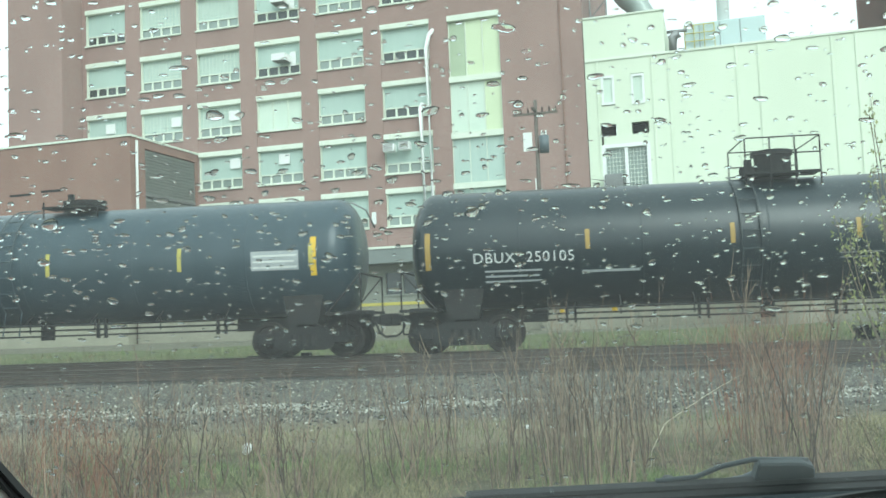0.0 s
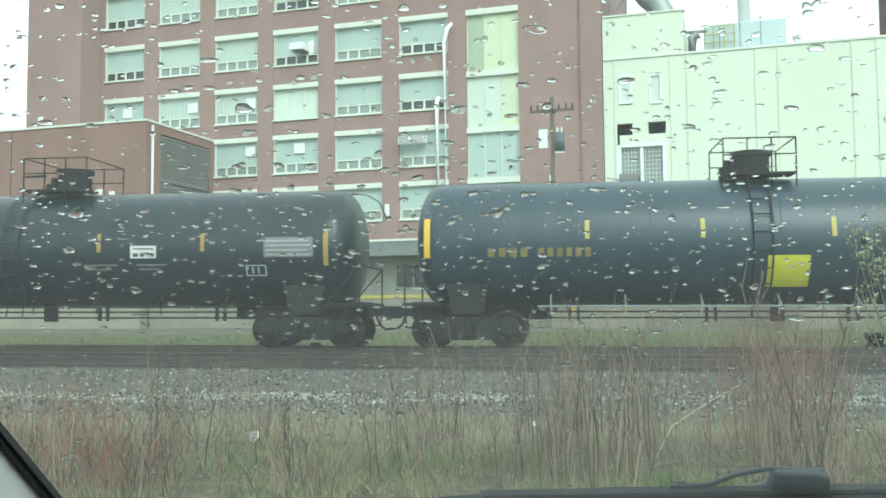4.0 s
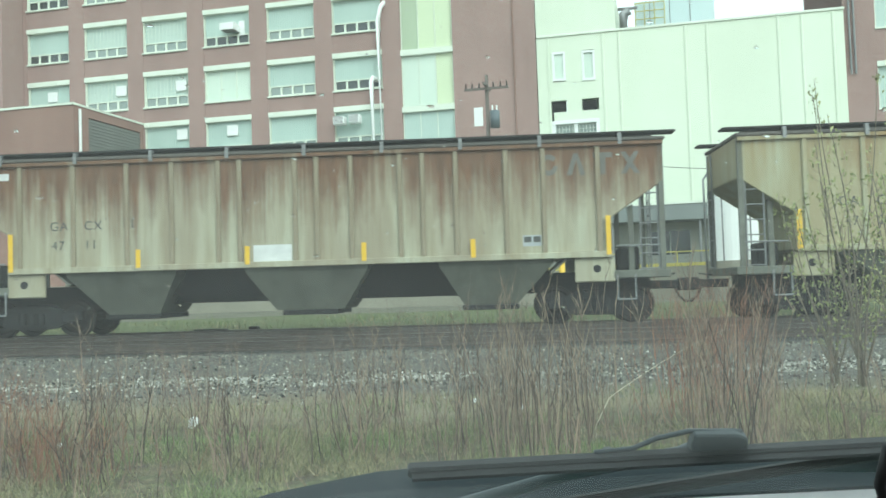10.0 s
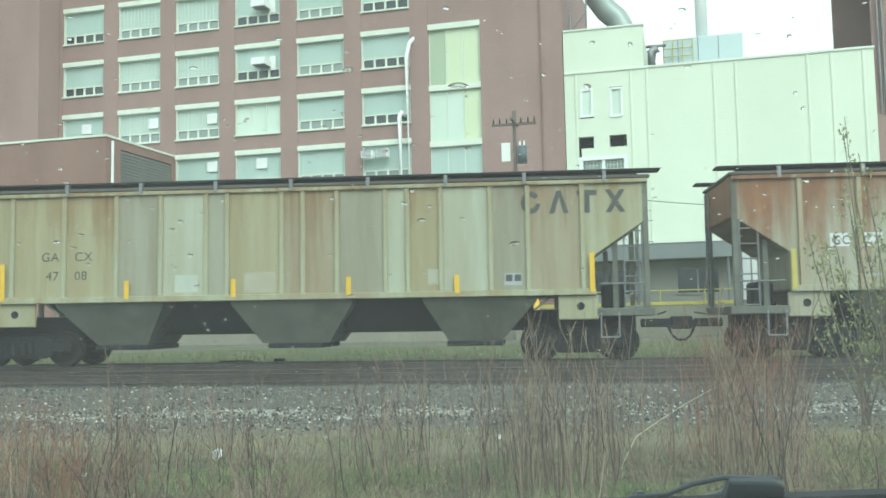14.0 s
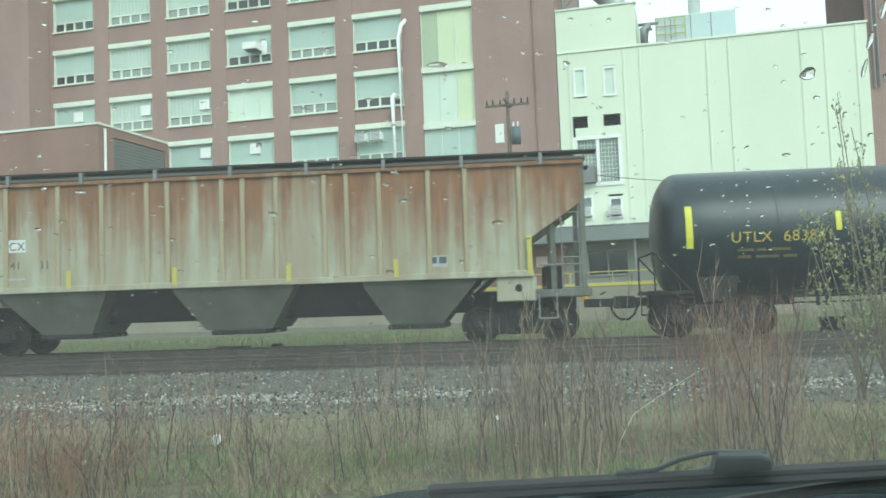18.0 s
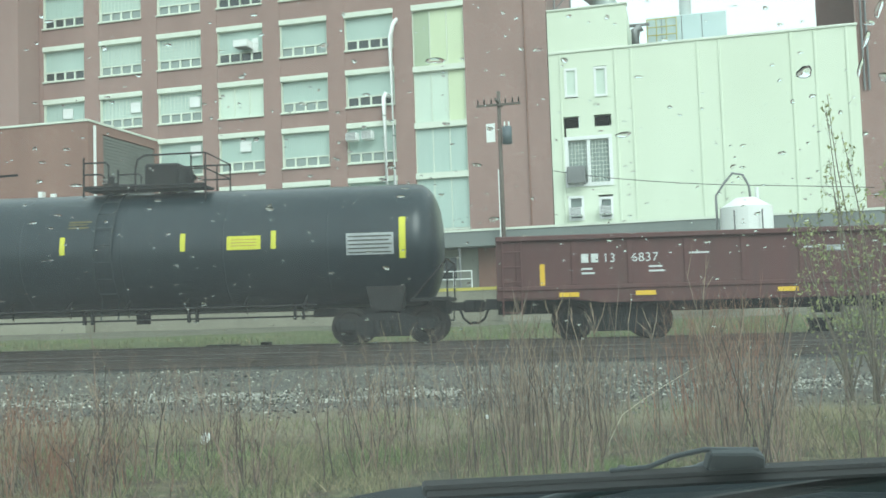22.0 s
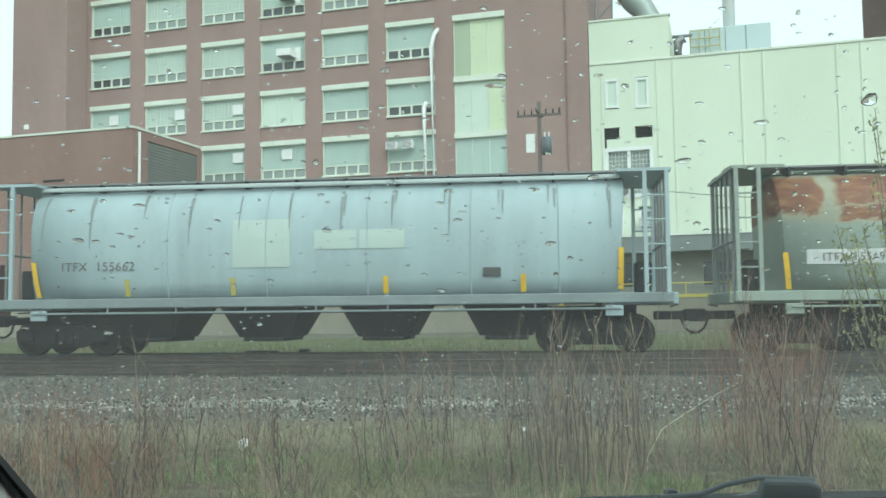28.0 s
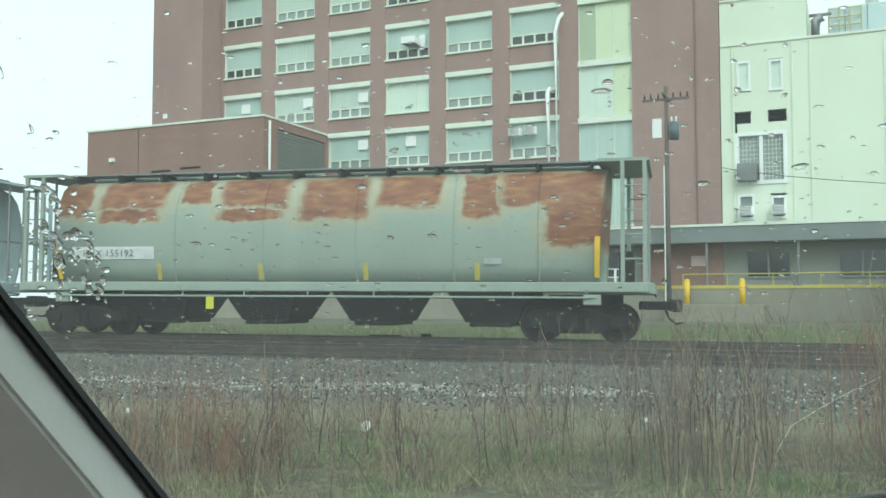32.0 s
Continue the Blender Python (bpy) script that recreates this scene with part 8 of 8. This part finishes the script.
    tube(bm, [(0.356, -0.197, 0.035), (0.362, -0.205, 0.035), (0.372, -0.214, 0.035), (0.395, -0.212, 0.035), (0.47, -0.215, 0.035)], 0.006, 8)
    part("cradle_clip", bm, BLACKISH, cradle)
    # wipers: the long one before the driver, the other from the far side
    w = place(new("wiper"), GLASS @ pose(PIVOT.x, PIVOT.y, -0.012))
    w.parent = c
    y = 0.1785
    bm = boxes((0.123, 0.74, y - 0.005, y + 0.005, -0.006, 0.004), bevel=0.002)
    box(bm, 0.126, 0.74, y - 0.0015, y + 0.0015, 0.004, 0.010)
    part("blade", bm, BLACKISH, w, "black rubber wiper blade")
    bm = bmesh.new()
    prism(bm, [(0.339, y + 0.001), (0.386, y + 0.001), (0.384, y + 0.014), (0.376, y + 0.0185), (0.341, y + 0.0205)], -0.009, 0.001)
    bmesh.ops.transform(bm, matrix=Matrix(((1, 0, 0, 0), (0, 0, 1, 0), (0, 1, 0, 0), (0, 0, 0, 1))), verts=bm.verts)
    bmesh.ops.recalc_face_normals(bm, faces=bm.faces)
    bmesh.ops.bevel(bm, geom=bm.edges[:], offset=0.0015, segments=1, affect="EDGES")
    part("bracket", bm, PLASTIC, w)
    bm = bmesh.new()
    tube(bm, [(0.266, y + 0.005, -0.004), (0.296, y + 0.006, -0.005), (0.314, y + 0.014, -0.006), (0.338, y + 0.0195, -0.006), (0.38, y + 0.0165, -0.006)], 0.002, 8)
    tube(bm, [(0.0, 0.02, -0.006), (0.03, 0.075, -0.008), (0.1, 0.115, -0.008), (0.25, 0.16, -0.008), (0.335, 0.175, -0.008), (0.35, y + 0.004, -0.008)], 0.0052, 8)
    part("arm", bm, PLASTIC, w, "black wiper arm", True)
    WIPERS.append((w, PIVOT, 1))
    w2 = place(new("wiper"), GLASS @ pose(P2.x, P2.y, -0.012))
    w2.parent = c
    t2 = radians(TIP2)
    e = Vector((math.cos(t2), math.sin(t2), 0)) * R2
    run = Vector((math.cos(radians(RUN2)), math.sin(radians(RUN2)), 0))
    bm = bmesh.new()
    rod(bm, e, e + run * 0.5, 0.005, 8)
    part("blade", bm, BLACKISH, w2)
    bm = bmesh.new()
    tube(bm, [e + run * 0.25, e + run * 0.4 + Vector((0, -0.03, 0)), Vector((0.25, -0.05, 0))], 0.005, 8)
    part("arm", bm, PLASTIC, w2, smooth=True)
    WIPERS.append((w2, P2, -1))


P2, R2, TIP2, RUN2 = Vector((0.52, -0.462)), 0.523, 151.7, 8.3

DROPS = []  # (object, angle on the sweep or None, time of landing or None)


def drop_mesh(name, items):
    """Water lenses lying on the outside of the glass: (x, y, width, height, thickness)."""
    vs, fs = [], []
    seg = 10
    for x, y, a, b, h, sk in items:
        k = len(vs)
        for r, z in ((1.0, 0.0), (0.84, 0.30), (0.6, 0.64), (0.3, 0.91)):
            for i in range(seg):
                t = i * math.tau / seg
                wob = 1 + 0.18 * math.sin(2 * t + sk) + 0.10 * math.sin(3 * t + 2 * sk)
                vs.append((x + a * r * wob * math.cos(t), y + b * r * wob * math.sin(t), -0.0012 - h * z))
        vs.append((x, y, -0.0012 - h))
        for j in range(3):
            for i in range(seg):
                p, q = k + j * seg + i, k + j * seg + (i + 1) % seg
                fs.append((p, p + seg, q + seg, q))
        top = k + 4 * seg
        for i in range(seg):
            fs.append((k + 3 * seg + i, top, k + 3 * seg + (i + 1) % seg))
        fs.append(tuple(k + i for i in range(seg)))
    me = bpy.data.meshes.new(name)
    me.from_pydata(vs, [], fs)
    me.materials.append(WATER)
    me.shade_smooth()
    # the side that lies on the glass is flat
    for p in me.polygons:
        if len(p.vertices) == seg:
            p.use_smooth = False
    return me


def rain():
    rnd = random.Random(31)

    def one(big=1.0):
        x, y = rnd.uniform(-0.50, 0.50), rnd.triangular(-0.10, 0.30, 0.08) if rnd.random() < 0.85 else rnd.uniform(-0.2, 0.1)
        up = max(0, y) / 0.25
        s = math.exp(rnd.gauss(-6.98, 0.42)) * big * (1 + 0.35 * up)
        a, b = s * rnd.uniform(0.95, 1.75), s * rnd.uniform(0.5, 0.95)
        if rnd.random() < 0.06 + 0.10 * up:
            a, b = a * rnd.uniform(1.1, 1.8), b * rnd.uniform(1.0, 1.9)
        return (x, y, a, b, min(a, b) * rnd.choice((0.25, 0.35, 0.45, 0.55)), rnd.uniform(0, 6))

    def polar(x, y):
        v = Vector((x, y)) - PIVOT
        # angle at which the blade, which runs beside its pivot, reaches the drop
        r = v.length
        if r < 0.2:
            return None
        return math.degrees(math.atan2(v.y, v.x) - math.asin(0.19 / r)), math.sqrt(max(0, r * r - 0.19 ** 2))

    def swept(x, y):
        p = polar(x, y)
        return p is not None and p[0] < 86.5 and 0.1 < p[1] < 0.735
    sectors = {}
    rest = []
    for _ in range(3500):
        d = one()
        if swept(d[0], d[1]):
            sectors.setdefault(int(max(0, polar(d[0], d[1])[0]) // 3.5), []).append(d)
        elif d[0] > -0.2 or d[0] < -0.31 and rnd.random() < 0.4:
            rest.append(d)
    for key, items in sorted(sectors.items()):
        ob = new("raindrops", drop_mesh("raindrops", items))
        ob.matrix_basis = GLASS
        DROPS.append((ob, key * 3.5, None))
        tagged(ob, "clear raindrops on the windscreen", "raindrops", kind="stuff")
    # drops and runs that the blade does not reach
    for _ in range(130):
        x, y = rnd.uniform(0.24, 0.55), rnd.uniform(0.12, 0.30)
        if not swept(x, y):
            s = rnd.uniform(0.0014, 0.0042)
            rest.append((x, y, s, s * rnd.uniform(1.2, 3.2), s * 0.4, rnd.uniform(0, 6)))
    for _ in range(14):
        x, y = rnd.uniform(-0.47, -0.30), rnd.uniform(0.14, 0.30)
        if not swept(x, y):
            s = 0.35 * rnd.uniform(0.003, 0.006)
            rest.append((x, y, s, s * rnd.uniform(1.2, 3.0), s * 0.4, rnd.uniform(0, 6)))
    # tangled runs at the edges of the swept field
    for x0, x1, y0, y1, n in ((-0.350, -0.314, 0.03, 0.12, 60),):
        for _ in range(n):
            s = rnd.uniform(0.0007, 0.0019)
            rest.append((rnd.uniform(x0, x1), rnd.uniform(y0, y1), s * rnd.uniform(0.8, 2.4), s * rnd.uniform(1.0, 3.2), s * rnd.uniform(0.3, 0.6), rnd.uniform(0, 6)))
    ob = new("raindrops", drop_mesh("raindrops", rest))
    ob.matrix_basis = GLASS
    tagged(ob, "raindrops and runs beyond the wiper's reach", "raindrops", kind="stuff")
    # rain that falls after the wipe
    lands = [8.3 + 22.5 * (i / 17) ** 1.15 for i in range(18)]
    for i, t in enumerate(lands):
        items = [d for d in (one(0.60 + 0.012 * i) for _ in range(115)) if swept(d[0], d[1])]
        ob = new("raindrops", drop_mesh("raindrops", items))
        ob.matrix_basis = GLASS
        DROPS.append((ob, None, t))
        tagged(ob, "fresh raindrops landed on the windscreen", "raindrops", kind="stuff")


def late_runs():
    """Water that gathers in the upper corner of the glass and creeps in later on."""
    rnd = random.Random(77)
    items = []
    for _ in range(34):
        s = rnd.uniform(0.0008, 0.0022)
        items.append((rnd.uniform(0.255, 0.325), rnd.uniform(0.13, 0.235), s * rnd.uniform(0.8, 2.2), s * rnd.uniform(1.2, 3.4), s * rnd.uniform(0.3, 0.6), rnd.uniform(0, 6)))
    ob = new("raindrops", drop_mesh("raindrops", items))
    ob.matrix_basis = GLASS
    DROPS.append((ob, None, 14.6))
    tagged(ob, "tangled water runs in the corner of the windscreen", "raindrops", kind="stuff")


parked_car()
rain()
late_runs()

def glass_turn(pivot, degrees, z=0.0):
    """A turn about a wiper's pivot, in the plane of the glass."""
    return GLASS @ Matrix.Translation((pivot.x, pivot.y, z)) @ Matrix.Rotation(radians(degrees), 4, "Z")


def sweep_wipers():
    for w, pivot, way in WIPERS:
        rows = []
        for t, a in SWEEP:
            off, along = (float(np.interp(t, [p[0] for p in PLAY], [p[k] for p in PLAY])) if way > 0 else 0.0 for k in (1, 2))
            rows.append((t, glass_turn(pivot, way * a, -0.012) @ Matrix.Translation((along, off, 0))))
        walk(w, rows)
    ts, angles = [t for t, a in SWEEP if t <= 6.6], [a for t, a in SWEEP if t <= 6.6]
    for ob, at, lands in DROPS:
        if lands is None:
            # lies still until the blade reaches it, then is pushed along ahead of the blade
            rows = [(0, GLASS)]
            start = float(np.interp(at, angles, ts)) if at > angles[0] else 5.75
            rows.append((start, GLASS))
            for t, a in SWEEP:
                if start < t <= 6.6:
                    rows.append((t, glass_turn(PIVOT, max(0.0, a - at) * 1.4) @ Matrix.Translation((-PIVOT.x, -PIVOT.y, 0))))
            end = glass_turn(PIVOT, max(87.5 - at + 30, (87.5 - at) * 1.4 + 8)) @ Matrix.Translation((-PIVOT.x, -PIVOT.y, 0))
            rows += [(6.8, end), (32.0, end)]
        else:
            high = Matrix.Translation((0.3, 1.2, 6.0)) @ GLASS
            rows = [(0, high), (lands - 0.3, high), (lands, GLASS), (32.0, GLASS)]
        walk(ob, rows)


def motions():
    roll_train()
    sweep_wipers()


motions()
